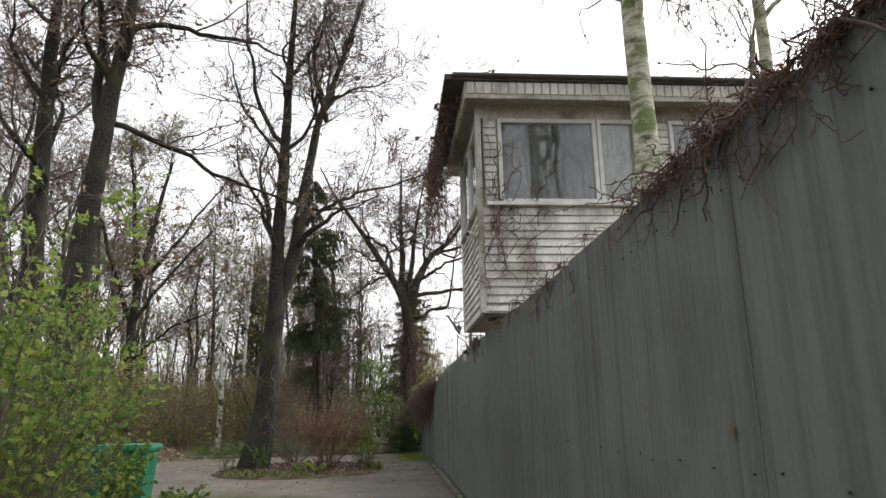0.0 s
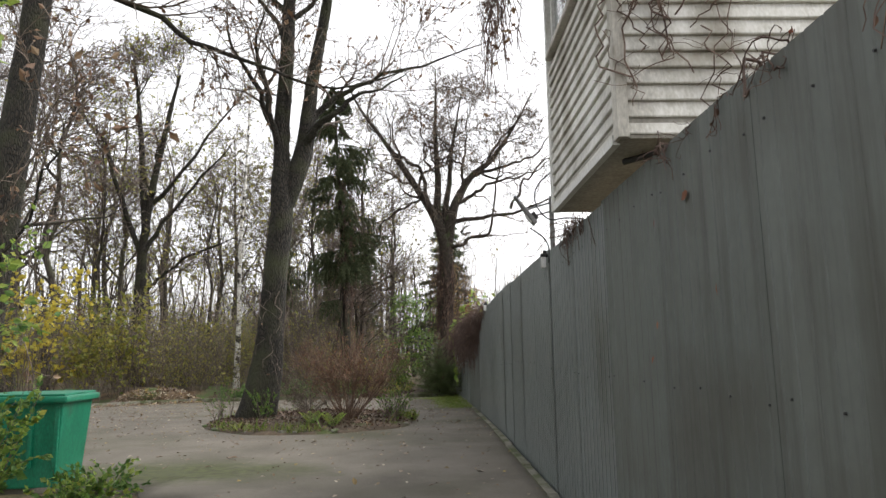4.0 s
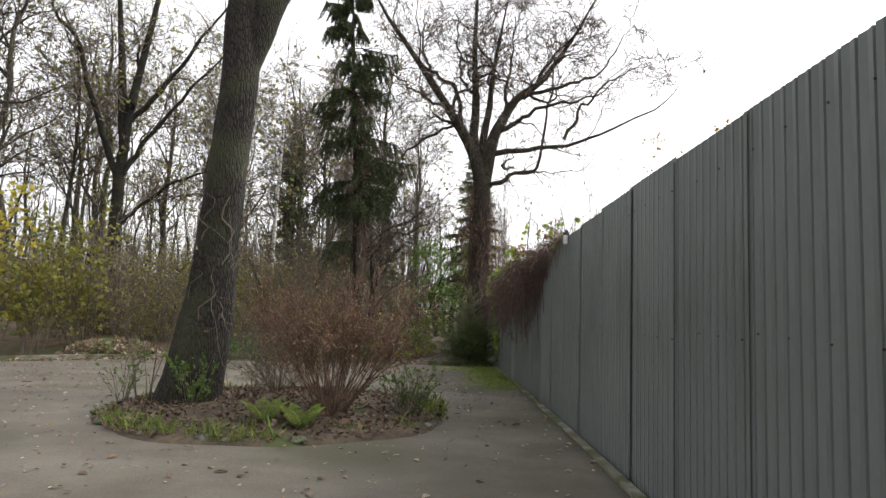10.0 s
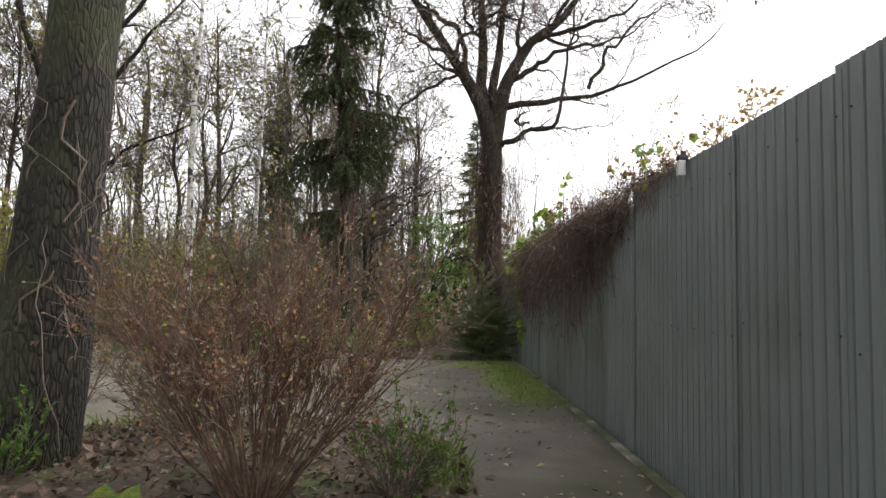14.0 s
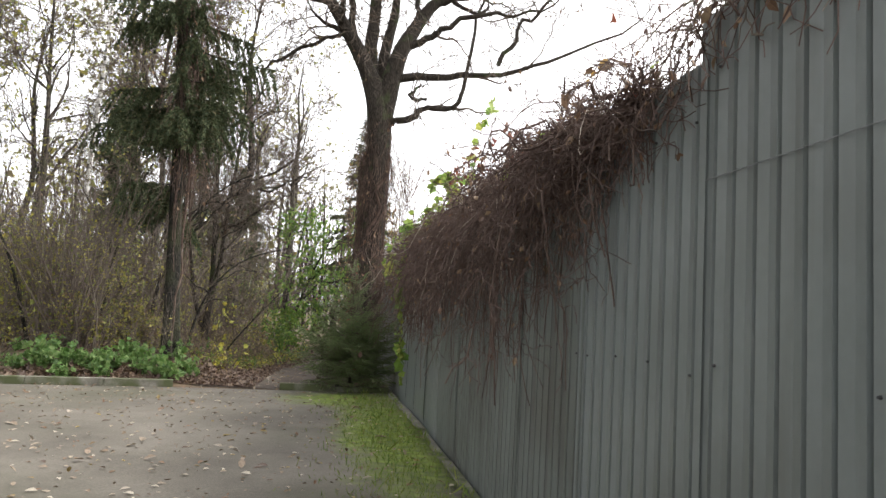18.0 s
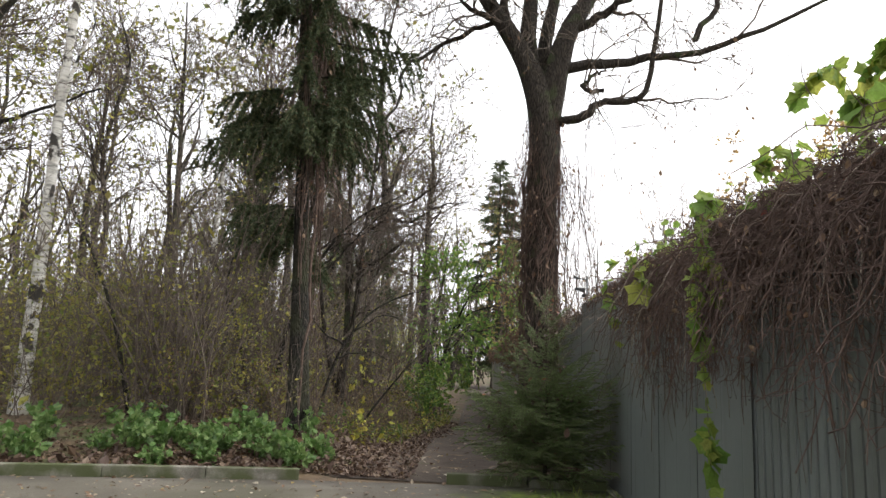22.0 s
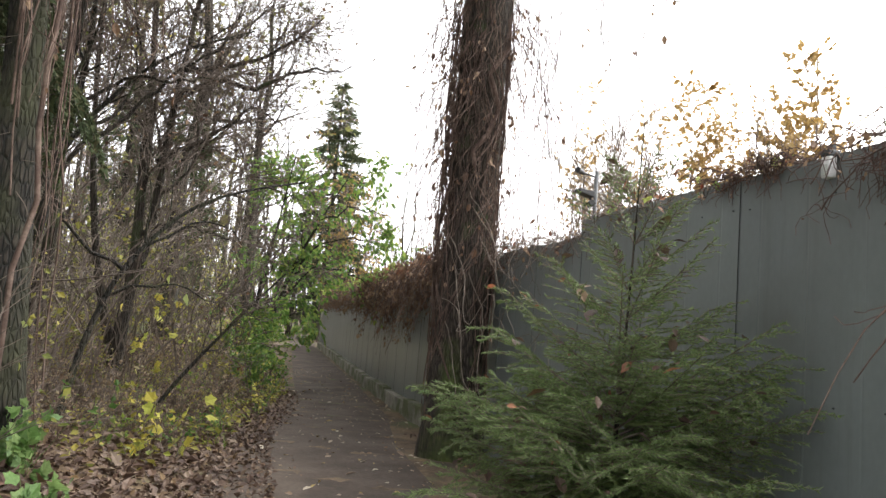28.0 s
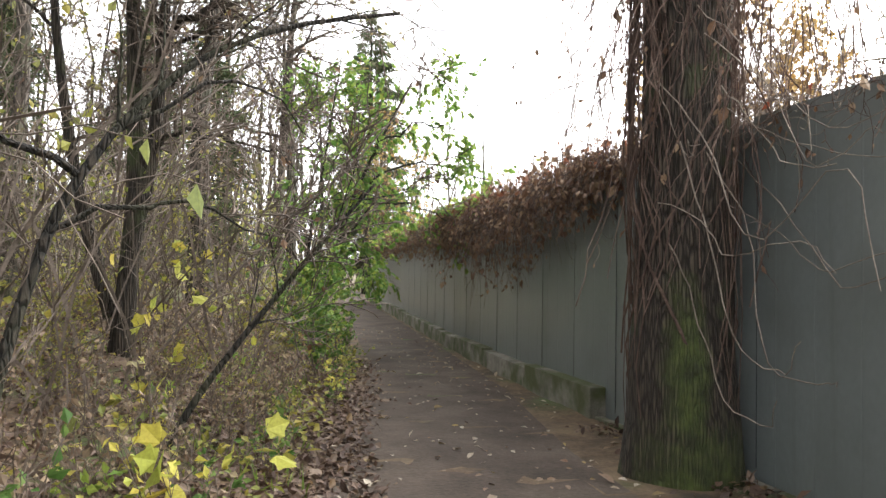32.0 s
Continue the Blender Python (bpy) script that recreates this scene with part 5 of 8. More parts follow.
def bush(name, label, at, stems_n, high, spread, orders, leaf, twig, seed, r=0.012, category="bush", group="", wob=0.07, each=False, rmin=0.0018, lo=0.15):
    rng = np.random.default_rng(seed)
    ob = empty(name, at, label, category, group)
    k = stems_n
    a = rng.uniform(0, 2 * np.pi, k)
    b0 = rng.uniform(0, 0.1, k) * high
    d = unit(np.stack([np.cos(a) * spread * rng.uniform(0.1, 1, k), np.sin(a) * spread * rng.uniform(0.1, 1, k), np.ones(k)], -1))
    p = [np.stack([np.cos(a) * b0, np.sin(a) * b0, np.zeros(k) - 0.03], -1)]
    ln = high * rng.uniform(0.6, 1.1, k)
    for _ in range(7):
        d = unit(d + wob * rng.normal(size=(k, 3)))
        p.append(p[-1] + d * (ln / 7)[:, None])
    st = (np.stack(p, 1), r * rng.uniform(0.6, 1.3, k)[:, None] * np.linspace(1, 0.3, 8)[None])
    if each:
        for i in range(k):
            put("stem", mesh_np("stem", *tubes([(st[0][i:i + 1], st[1][i:i + 1])], 5), twig, True), ob)
    else:
        put("stem_mass", mesh_np("stem_mass", *tubes([st], 4), twig, True), ob)["kind"] = "stuff"
    level, fine = st, []
    for n, l, sp, up, wb, pts in orders:
        level = grow(rng, level, n, l, sp, up, wb, pts, lo, 1.0, 0.6)
        level = (level[0], np.maximum(level[1], rmin))
        fine.append(level)
    if fine:
        put("twigwork", mesh_np("twigwork", *tubes(fine, 3), twig), ob)["kind"] = "stuff"
    for n, size, m, shape in leaf:
        q, dd = along(rng, fine[-1] if fine else st, n, 0.2, 1.0)
        put("foliage", mesh_np("foliage", *leaves(rng, q, size, dd - 0.4 * UP, 0, shape, 0.2), m), ob)["kind"] = "stuff"
    return ob


bush("brown_bush", "bare reddish-brown twiggy bush with dry seed heads on the island", (-1.72, 18.6, island_z(-1.72, 18.6) - 0.03), 62, 1.62, 0.92, [(620, 0.55, 0.42, 0.1, 0.14, 5), (4300, 0.24, 0.55, 0.06, 0.22, 4)], [(1900, 0.03, L_RUST, LEAF), (2800, 0.03, L_TAN, LEAF), (150, 0.04, L_RUST, OVAL), (500, 0.03, L_OLIVE, LEAF)], TWIG_RED, 201, 0.009, wob=0.06, each=True, lo=0.36)
bush("thorn_bush", "tangled grey-brown bush behind the leaning tree", (-2.9, 20.6, island_z(-2.9, 20.6) - 0.03), 40, 1.2, 1.1, [(300, 0.6, 0.6, 0.0, 0.2, 5), (1000, 0.3, 0.6, 0, 0.2, 4)], [(500, 0.035, L_GREEN, LEAF), (400, 0.03, L_DRY, LEAF)], TWIG, 202, 0.007)
bush("green_shoots", "green leafy shoots at the foot of the leaning tree", (-3.6, 18.95, island_z(-3.6, 18.95) - 0.03), 14, 0.75, 0.6, [(60, 0.3, 0.6, 0.1, 0.15, 4)], [(650, 0.045, L_GREEN, LEAF)], TWIG, 203, 0.006, each=True)
bush("green_shoots", "thin leafy shoots at the rim of the bed", (-4.6, 19.2, island_z(-4.6, 19.2) - 0.03), 10, 0.9, 0.3, [(40, 0.35, 0.6, 0.1, 0.15, 4)], [(240, 0.04, L_GREEN, LEAF)], TWIG, 204, 0.006, each=True)
bush("thorn_bush", "low grey-green shrub at the rim of the bed", (-0.85, 18.9, island_z(-0.85, 18.9) - 0.03), 30, 0.7, 0.9, [(200, 0.35, 0.6, 0.0, 0.2, 4)], [(900, 0.035, L_GREEN, LEAF)], TWIG, 205, 0.005)
for x, y, hh, sd in ((-3.9, 19.9, 1.6, 206), (-4.5, 19.7, 1.7, 207)):
    bush("bare_sapling", "thin bare sapling at the foot of the leaning tree", (x, y, island_z(x, y) - 0.03), 5, hh, 0.35, [(30, 0.5, 0.5, 0.1, 0.15, 4)], [], TWIG, sd, 0.008, "sapling")


def fern(at, seed, size=0.5):
    rng = np.random.default_rng(seed)
    ob = empty("fern", at, "bright yellow-green fern on the island", "fern", "ferns")
    for k in range(6):
        a = k * 1.05 + rng.uniform(-0.2, 0.2)
        n = 12
        s = np.linspace(0, 1, n)
        c = np.stack([np.cos(a) * s * 0.62, np.sin(a) * s * 0.62, 1.15 * s - 0.55 * s ** 2], -1) * size
        vs, fs = tubes([(c[None], np.full((1, n), 0.004))], 3)
        put("stalk", mesh_np("stalk", vs, fs, L_LIME), ob)
        t = np.array([np.cos(a), np.sin(a), 0.1])
        sd = np.array([-np.sin(a), np.cos(a), 0.05])
        q = np.repeat(np.concatenate([c[1:], (c[1:] + c[:-1]) / 2]), 2, 0)
        ss = np.repeat(np.concatenate([s[1:], (s[1:] + s[:-1]) / 2]), 2)
        sign = np.tile([1, -1], len(q) // 2)[:, None]
        w = 0.3 * size * np.sin(np.pi * np.clip(ss, 0.05, 0.97) ** 0.7)
        tip = q + (sign * sd + 0.45 * t) * w[:, None] - UP * 0.15 * w[:, None]
        b = q + t * 0.045 * size
        m = (q + tip) / 2 + t * 0.06 * size
        v = np.stack([q, tip, m, b], 1).reshape(-1, 3)
        i = np.arange(len(q)) * 4
        put("frond", mesh_np("frond", v, np.stack([i, i + 1, i + 2, i + 3], -1), L_LIME), ob)


fern((-2.35, 17.9, island_z(-2.35, 17.9) - 0.02), 1, 0.42)
fern((-1.9, 17.75, island_z(-1.9, 17.75) - 0.02), 2, 0.42)

# the leafy shrub by the bin and the verge at the start
bush("leafy_shrub", "dense shrub with fresh green and yellow leaves on the verge", base(-4.1, 7.2), 46, 2.9, 0.8, [(260, 0.8, 0.6, 0.05, 0.2, 5), (900, 0.35, 0.6, 0, 0.2, 4)], [(1300, 0.075, L_MID, LEAF), (1900, 0.08, L_LIME, LEAF)], TWIG, 210, 0.01)
bush("leafy_shrub", "dense shrub with fresh green and yellow leaves on the verge", base(-5.0, 9.6), 46, 3.2, 0.8, [(260, 0.8, 0.6, 0.05, 0.2, 5), (900, 0.35, 0.6, 0, 0.2, 4)], [(1300, 0.075, L_MID, LEAF), (1900, 0.08, L_LIME, LEAF)], TWIG, 211, 0.01)
for x0, y0, hh, sd in ((-4.5, 8.4, 4.9, 250), (-3.9, 6.3, 4.2, 251), (-5.4, 10.8, 4.4, 252), (-5.9, 8.8, 5.6, 253)):
    bush("leafy_sapling", "slender sapling with sparse yellow-green leaves on the verge", base(x0, y0), 7, hh, 0.3, [(60, 1.0, 0.7, 0.05, 0.2, 5), (200, 0.45, 0.7, 0, 0.2, 4)], [(900, 0.085, L_LIME, LEAF), (300, 0.08, L_MID, LEAF)], TWIG_DARK, sd, 0.014, "sapling", "verge saplings", 0.09)
bush("low_shrub", "low arching green shrub beside the bin", base(-3.2, 10.9), 20, 0.45, 1.5, [(110, 0.4, 0.6, 0.02, 0.2, 4)], [(700, 0.06, L_MID, LEAF), (400, 0.06, L_LIME, LEAF)], TWIG, 212, 0.006)
bush("low_shrub", "leafy green shrub growing up in front of the bin", base(-4.15, 10.6), 18, 1.25, 0.35, [(110, 0.45, 0.6, 0.02, 0.2, 4)], [(600, 0.07, L_MID, LEAF), (500, 0.07, L_LIME, LEAF)], TWIG, 219, 0.007)
bush("low_shrub", "low arching green shrub beside the bin", base(-5.4, 12.6), 20, 1.1, 0.9, [(110, 0.45, 0.6, 0.02, 0.2, 4)], [(700, 0.06, L_MID, LEAF), (400, 0.06, L_LIME, LEAF)], TWIG, 213, 0.006)
bush("yellow_maple", "young maple bush full of bright yellow leaves", base(-15.1, 29.8), 12, 4.7, 0.55, [(110, 1.3, 0.7, 0.05, 0.2, 5), (350, 0.6, 0.7, 0, 0.2, 4)], [(1300, 0.125, L_YELLOW, LOBED)], TWIG, 214, 0.025, "maple tree")
bush("yellow_maple", "young maple bush full of bright yellow leaves", base(-9.0, 41.5), 8, 3.0, 0.4, [(60, 0.8, 0.7, 0.05, 0.2, 5), (160, 0.5, 0.7, 0, 0.2, 4)], [(420, 0.11, L_YELLOW, LOBED)], TWIG, 215, 0.015, "maple tree")

for x0, y0, hh, sd in ((-13.0, 30.6, 3.6, 216), (-12.2, 32.0, 4.2, 217), (-16.8, 30.2, 4.6, 218)):
    bush("young_maple", "young tree with thin olive-yellow leaves at the wood's edge", base(x0, y0), 9, hh, 0.5, [(90, 1.1, 0.7, 0.05, 0.2, 5), (300, 0.6, 0.7, 0, 0.2, 4)], [(1500, 0.1, L_OLIVE, LOBED)], TWIG, sd, 0.02, "maple tree", "young maples")

# understorey of the wood: a few shapes and their copies
def thickets(scale, seed, far):
    k = 0.45 if far else 1.0
    at = [base(-6.4, 35.2), base(-6.6, 39.2), base(-7.4, 37.6), base(-4.5, 35.2)] if not far else [base(-9, 46), base(-12, 48), base(-6, 49), base(-15, 47)]
    c = int
    return [bush("thicket", "bare brown thicket of thin upright stems", at[0], c(24 * k), 3.4, 0.4, [(c(130 * k), 1.1, 0.6, 0.08, 0.2, 5), (c(330 * k), 0.6, 0.65, 0.02, 0.25, 4)], [(c(240 * k), 0.055 * scale, L_OLIVE, LEAF)], TWIG_FAR_HAZED if far else TWIG, seed, 0.013, "thicket", "thickets", 0.1, rmin=0.008 if far else 0.0025),
            bush("thicket", "brown thicket with olive and yellow leaves", at[1], c(20 * k), 2.8, 0.55, [(c(120 * k), 0.9, 0.6, 0.06, 0.22, 5), (c(330 * k), 0.55, 0.65, 0.02, 0.25, 4)], [(c(800 * k), 0.065 * scale, L_OLIVE, LEAF)], TWIG_FAR_HAZED if far else TWIG, seed + 1, 0.012, "thicket", "thickets", 0.1, rmin=0.008 if far else 0.0025),
            bush("thicket", "tall bare thicket of leaning stems", at[2], c(14 * k), 5.2, 0.45, [(c(110 * k), 1.6, 0.65, 0.06, 0.18, 5), (c(330 * k), 0.8, 0.65, 0.0, 0.25, 4)], [(c(200 * k), 0.065 * scale, L_OLIVE, LEAF)], TWIG_FAR_HAZED if far else TWIG, seed + 2, 0.022, "thicket", "thickets", 0.09, rmin=0.008 if far else 0.003),
            bush("thicket", "low brushwood with olive and dry brown leaves", at[3], c(26 * k), 1.2, 0.7, [(c(130 * k), 0.5, 0.7, 0.03, 0.25, 4), (c(260 * k), 0.3, 0.7, 0, 0.25, 4)], [(c(700 * k), 0.055 * scale, L_OLIVE, LEAF), (c(300 * k), 0.05 * scale, L_DRY, LEAF)], TWIG_FAR_HAZED if far else TWIG, seed + 3, 0.006, "thicket", "thickets", 0.12)]


under, under_far = thickets(1.0, 221, False), thickets(1.5, 261, True)
rng = np.random.default_rng(300)
place = []
for _ in range(66):
    y = 33.8 + 30 * rng.random() ** 1.4
    x = -rng.uniform(3.6 if y < 41 else 2.4, 7 + 0.5 * y)
    place.append((x, y))
place = [(x, y) for x, y in place if y > 41.5 or x < -3.4 - 0.42 * (y - 33)]
low = [(-3.9, 38.2, 0.6), (-4.6, 37.0, 0.7), (-3.2, 39.6, 0.5), (-4.4, 39.8, 0.8), (-5.3, 38.4, 0.8)]
for x, y, k in low:
    copy_thing(under[3], pose(*base(x, y), 0, 0, 50 * x) @ Matrix.Scale(k, 4))
place += [(-2.7, 43), (-2.3, 47), (-5.6, 33.9), (-9.8, 33.6), (-11.2, 32.8), (-13, 32.5), (-15, 31.5), (-17.5, 30.5), (-20, 29)]
for x, y in place:
    k = int(rng.choice(4, p=[0.3, 0.3, 0.2, 0.2])) if x < -3.2 else 3
    near = y < 42 and x > -9
    if near and k < 2 and rng.random() < 0.45:
        continue
    copy_thing((under if near else under_far)[k], pose(*base(x, y), 0, 0, rng.uniform(0, 360)) @ Matrix.Scale(rng.uniform(0.75, 1.25), 4))

# green sapling leaning over the path, yellow maple shoots
tree("green_sapling", "leaning sapling still full of green leaves above the footpath", base(-1.9, 46.3),
     [([(0, 0, 0), (0.25, 0, 1.5), (0.7, 0, 3.0), (1.3, -0.2, 4.4), (1.9, -0.3, 5.6)], 0.07, 0.015), ([(0.05, 0, 0.3), (-0.1, 0.2, 2.0), (0.2, 0.3, 4.0), (0.5, 0.2, 6.2)], 0.05, 0.012)],
     [([(0.75, 0, 3.1), (1.7, 0.1, 3.9), (2.7, 0, 4.0), (3.6, -0.1, 3.5)], 0.03, 0.008), ([(0.5, 0, 2.4), (1.4, -0.2, 3.0), (2.3, -0.3, 2.9), (2.9, -0.3, 2.5)], 0.025, 0.007), ([(1.3, -0.2, 4.4), (2.2, -0.3, 4.8), (3.0, -0.4, 4.5)], 0.025, 0.007), ([(0.25, 0, 1.5), (0.7, -0.2, 2.0), (1.1, -0.4, 1.9)], 0.02, 0.006), ("grow", 16, 1.5, 0.8, -0.02, 0.15, 0.25, 0.97)],
     [(180, 0.95, 0.75, -0.1, 0.18, 6), (900, 0.6, 0.65, -0.16, 0.2, 5)], (10500, 0.085, L_SAP, LEAF), BARK, TWIG, 231, 10, "", "sapling", down=0.5, rmin=0.003)
bush("green_sapling", "low sapling thick with green leaves at the path's edge", base(-1.5, 45.2), 9, 2.3, 0.35, [(70, 0.8, 0.7, 0.0, 0.2, 5), (200, 0.4, 0.7, 0.0, 0.2, 4)], [(3600, 0.085, L_SAP, LEAF)], TWIG, 238, 0.012, "sapling")
bush("green_sapling", "young sapling with green and lime leaves at the path", base(-1.75, 42.6), 8, 1.7, 0.4, [(60, 0.6, 0.6, 0.05, 0.2, 5)], [(1100, 0.08, L_MID, LEAF), (500, 0.08, L_LIME, LEAF)], TWIG, 232, 0.01, "sapling")
for x, y, n, size, sd, hh in ((-2.45, 36.05, 13, 0.13, 233, 0.75), (-2.75, 35.7, 5, 0.1, 237, 0.25), (-2.6, 39.6, 9, 0.1, 234, 0.7), (-3.3, 38.4, 14, 0.1, 236, 1.4), (-3.9, 40.5, 16, 0.1, 235, 1.5)):
    bush("maple_shoot", "young maple shoot with large yellow leaves at the path's edge", base(x, y), 4, hh, 0.5, [(10, 0.25, 0.7, 0.1, 0.15, 4)], [(n, size, L_SHOOT, LOBED)], TWIG, sd, 0.005, "maple shoot", "maple shoots", each=True)

for i in range(40):
    y = 35.2 + 0.36 * i
    x = float(np.interp(y, [35, 38, 41, 45, 50], [-2.75, -2.1, -1.5, -1.05, -0.95])) - abs(rng.normal()) * (0.5 if i % 3 else 1.3)
    bush("path_weed", ("low weed with yellow-green leaves at the path's edge", "low weed with fresh green leaves at the path's edge", "low weed with yellow leaves at the path's edge")[i % 3], base(x, y), 5, rng.uniform(0.25, 0.75), 0.6, [(16, 0.22, 0.8, 0.08, 0.15, 4)], [(40, 0.06, (L_LIME, L_MID, L_OLIVE if i % 2 else L_SHOOT)[i % 3], LEAF)], TWIG, 650 + i, 0.004, "weed", "path weeds")
# low green herbs along the kerb
herbs = []
for k in range(3):
    herbs.append(bush("herb_clump", "low clump of fresh green nettle-like herbs", base(-4.2 - k * 1.4, 32.5 + 0.2 * k), 16, 0.42 + 0.1 * k, 0.6, [(40, 0.2, 0.9, 0.1, 0.15, 4)], [(110, 0.1, L_HERB, LOBED), (50, 0.07, L_HERB, LEAF)], L_HERB, 240 + k, 0.004, "herb", "herbs"))
for _ in range(38):
    x = -rng.uniform(2.9, 8.6)
    y = float(np.interp(x, [-12, -8.8, -6.4, -2.86], [28, 30.9, 31.4, 32.1])) + 0.15 + abs(rng.normal()) * 1.0
    copy_thing(herbs[int(rng.integers(3))], pose(*base(x, y), 0, 0, rng.uniform(0, 360)) @ Matrix.Scale(rng.uniform(0.4, 1.05), 4))

# leaning and arching saplings beside the path
ARCH = [((-3.6, 36.2), [(0, 0, 0), (0.04, 0.2, 0.55), (0.14, 0.3, 1.05), (0.3, 0.3, 1.48), (0.58, 0.4, 1.95), (0.95, 0.6, 2.38), (1.5, 0.8, 2.7), (2.2, 1.1, 2.95)], 0.038, [([(0.2, 0.3, 1.3), (0.6, 0.4, 1.42), (1.0, 0.5, 1.4), (1.4, 0.7, 1.25)], 0.02, 0.005), ([(0.5, 0.4, 1.85), (0.9, 0.5, 2.0), (1.3, 0.8, 2.05), (1.7, 1.2, 1.9)], 0.016, 0.005), ([(0.35, 0.3, 1.6), (-0.2, 0.2, 2.1), (-0.7, 0.1, 2.9)], 0.025, 0.006)]),
        ((-3.0, 37.4), [(0, 0, 0), (0.25, 0.1, 0.45), (0.6, 0.2, 0.95), (1.0, 0.3, 1.45), (1.5, 0.5, 2.05)], 0.03, []),
        ((-4.9, 37.6), [(0, 0, 0), (0.1, 0.1, 1.5), (0.5, 0.3, 3.0), (1.4, 0.6, 4.4), (2.6, 0.9, 5.2)], 0.06, []),
        ((-4.7, 35.4), [(0, 0, 0), (-0.3, 0.2, 1.2), (-0.9, 0.5, 2.6), (-1.9, 0.9, 4.2)], 0.045, []),
        ((-5.6, 35.2), [(0, 0, 0), (0.3, 0.2, 1.5), (0.2, 0.4, 3.0), (0.9, 0.6, 4.6)], 0.04, []),
        ((-6.6, 34.6), [(0, 0, 0), (-0.5, 0.1, 1.6), (-1.2, 0.2, 3.0), (-2.2, 0.3, 4.6)], 0.04, []),
        ((-4.9, 38.2), [(0, 0, 0), (0.3, 0, 2.4), (0.5, 0.1, 4.6), (0.4, 0.1, 7.0)], 0.09, [])]
for i, ((x0, y0), pts, r, arms) in enumerate(ARCH):
    tree("leaning_sapling", "thin dark bare sapling arching over the brushwood", base(x0, y0), [(pts, r, 0.012)], arms + [("grow", 7, 1.0, 0.75, 0.05, 0.1, 0.35, 0.95)],
         [(46, 0.7, 0.75, 0.02, 0.2, 6), (190, 0.4, 0.75, 0, 0.22, 5)], (40, 0.045, L_DRY, LEAF), seed=410 + i, sides=9, group="leaning saplings", flare=0.25)
tree("bare_tree", "bare many-limbed tree stretching long branches over the path", base(-3.95, 40.2),
     [([(0, 0, 0), (0.1, 0, 1.6), (0.05, 0, 3.4), (-0.05, 0.1, 5.5), (-0.3, 0.1, 9)], 0.105, 0.03), ([(0.1, 0, 1.2), (0.3, 0, 2.4), (0.38, 0, 4.0), (0.6, 0.1, 6.4), (0.7, 0.1, 9)], 0.085, 0.025), ([(-0.1, 0, 0.4), (-0.5, 0, 2.0), (-0.8, 0, 4.4), (-0.9, 0.1, 7.5)], 0.075, 0.02)],
     [([(0.3, 0, 4.4), (0.9, -0.1, 4.8), (1.7, -0.2, 4.9), (2.6, -0.2, 5.5), (3.1, -0.2, 5.6)], 0.06, 0.01), ([(0.38, 0, 5.0), (1.1, 0.1, 5.3), (1.9, 0.1, 5.7), (2.6, 0.2, 6.4)], 0.05, 0.01), ([(0.25, 0, 3.4), (0.9, -0.3, 3.7), (1.6, -0.4, 4.3), (2.2, -0.5, 4.2)], 0.045, 0.01), ([(0.5, 0, 6.0), (1.2, -0.2, 7.0), (2.0, -0.2, 7.4)], 0.045, 0.01), ([(0.1, 0, 2.2), (0.8, -0.1, 2.5), (1.5, -0.2, 2.3)], 0.03, 0.008), ("grow", 16, 2.2, 0.8, 0.1, 0.16, 0.3, 0.95)],
     [(340, 1.4, 0.7, 0.05, 0.24, 6), (1900, 0.75, 0.75, 0.0, 0.28, 5), (2200, 0.4, 0.75, 0, 0.28, 4)], (520, 0.06, L_DRY, LEAF), bark=BARK_BROWN, twig=TWIG, seed=433, sides=10, rmin=0.005)
tree("bare_tree", "slim bare young tree beside the dark spruce", base(-4.5, 37.6), [([(0, 0, 0), (0.2, 0, 2), (0.1, 0, 4), (0.3, 0.1, 6.5), (0.2, 0.1, 9)], 0.085, 0.02)],
     [([(0.1, 0, 2.6), (0.8, 0, 3.5), (1.6, 0, 4.3), (2.4, 0, 5.2)], 0.035, 0.01), ([(0.1, 0, 3.4), (0.9, 0, 4.0), (1.8, 0, 4.1)], 0.03, 0.01), ("grow", 12, 2.2, 0.85, 0.12, 0.15, 0.3, 0.95)],
     [(150, 1.4, 0.7, 0.05, 0.22, 6), (900, 0.8, 0.75, 0.02, 0.25, 5), (1000, 0.4, 0.75, 0, 0.25, 4)], (300, 0.06, L_DRY, LEAF), bark=BARK_BROWN, twig=TWIG, seed=431, sides=10, rmin=0.0045)

# the brushwood between the trees: thin crooked stems and their twigs, past counting
rng = np.random.default_rng(460)
n = 1000
x, y = -rng.uniform(2.6, 15, n), 33.4 + 16 * rng.random(n) ** 1.3
ok = ((y > 39) | (x < -3.3 - 0.5 * np.clip(38 - y, 0, 9) * (rng.random(n) < 0.8))) & (x < -2.3)
x, y = x[ok], y[ok]
n = len(x)
d = unit(np.stack([rng.normal(0.1, 0.35, n), rng.normal(0, 0.25, n), np.ones(n)], -1))
hh = rng.uniform(0.8, 4.6, n) * np.clip(0.45 + 0.12 * (y - 33), 0.45, 1)
p = [np.stack([x, y, land(x, y) - 0.03], -1)]
for _ in range(6):
    d = unit(d + 0.16 * rng.normal(size=(n, 3)))
    p.append(p[-1] + d * (hh / 6)[:, None])
st = (np.stack(p, 1), (0.0035 * hh * rng.uniform(0.5, 1.3, n) + 0.003)[:, None] * np.linspace(1, 0.4, 7)[None])
t1 = grow(rng, st, 4200, 0.9, 0.65, 0.04, 0.22, 5, 0.15, 1.0, 0.6)
t2 = grow(rng, t1, 7000, 0.5, 0.7, 0.0, 0.25, 4, 0.1, 1.0, 0.8)
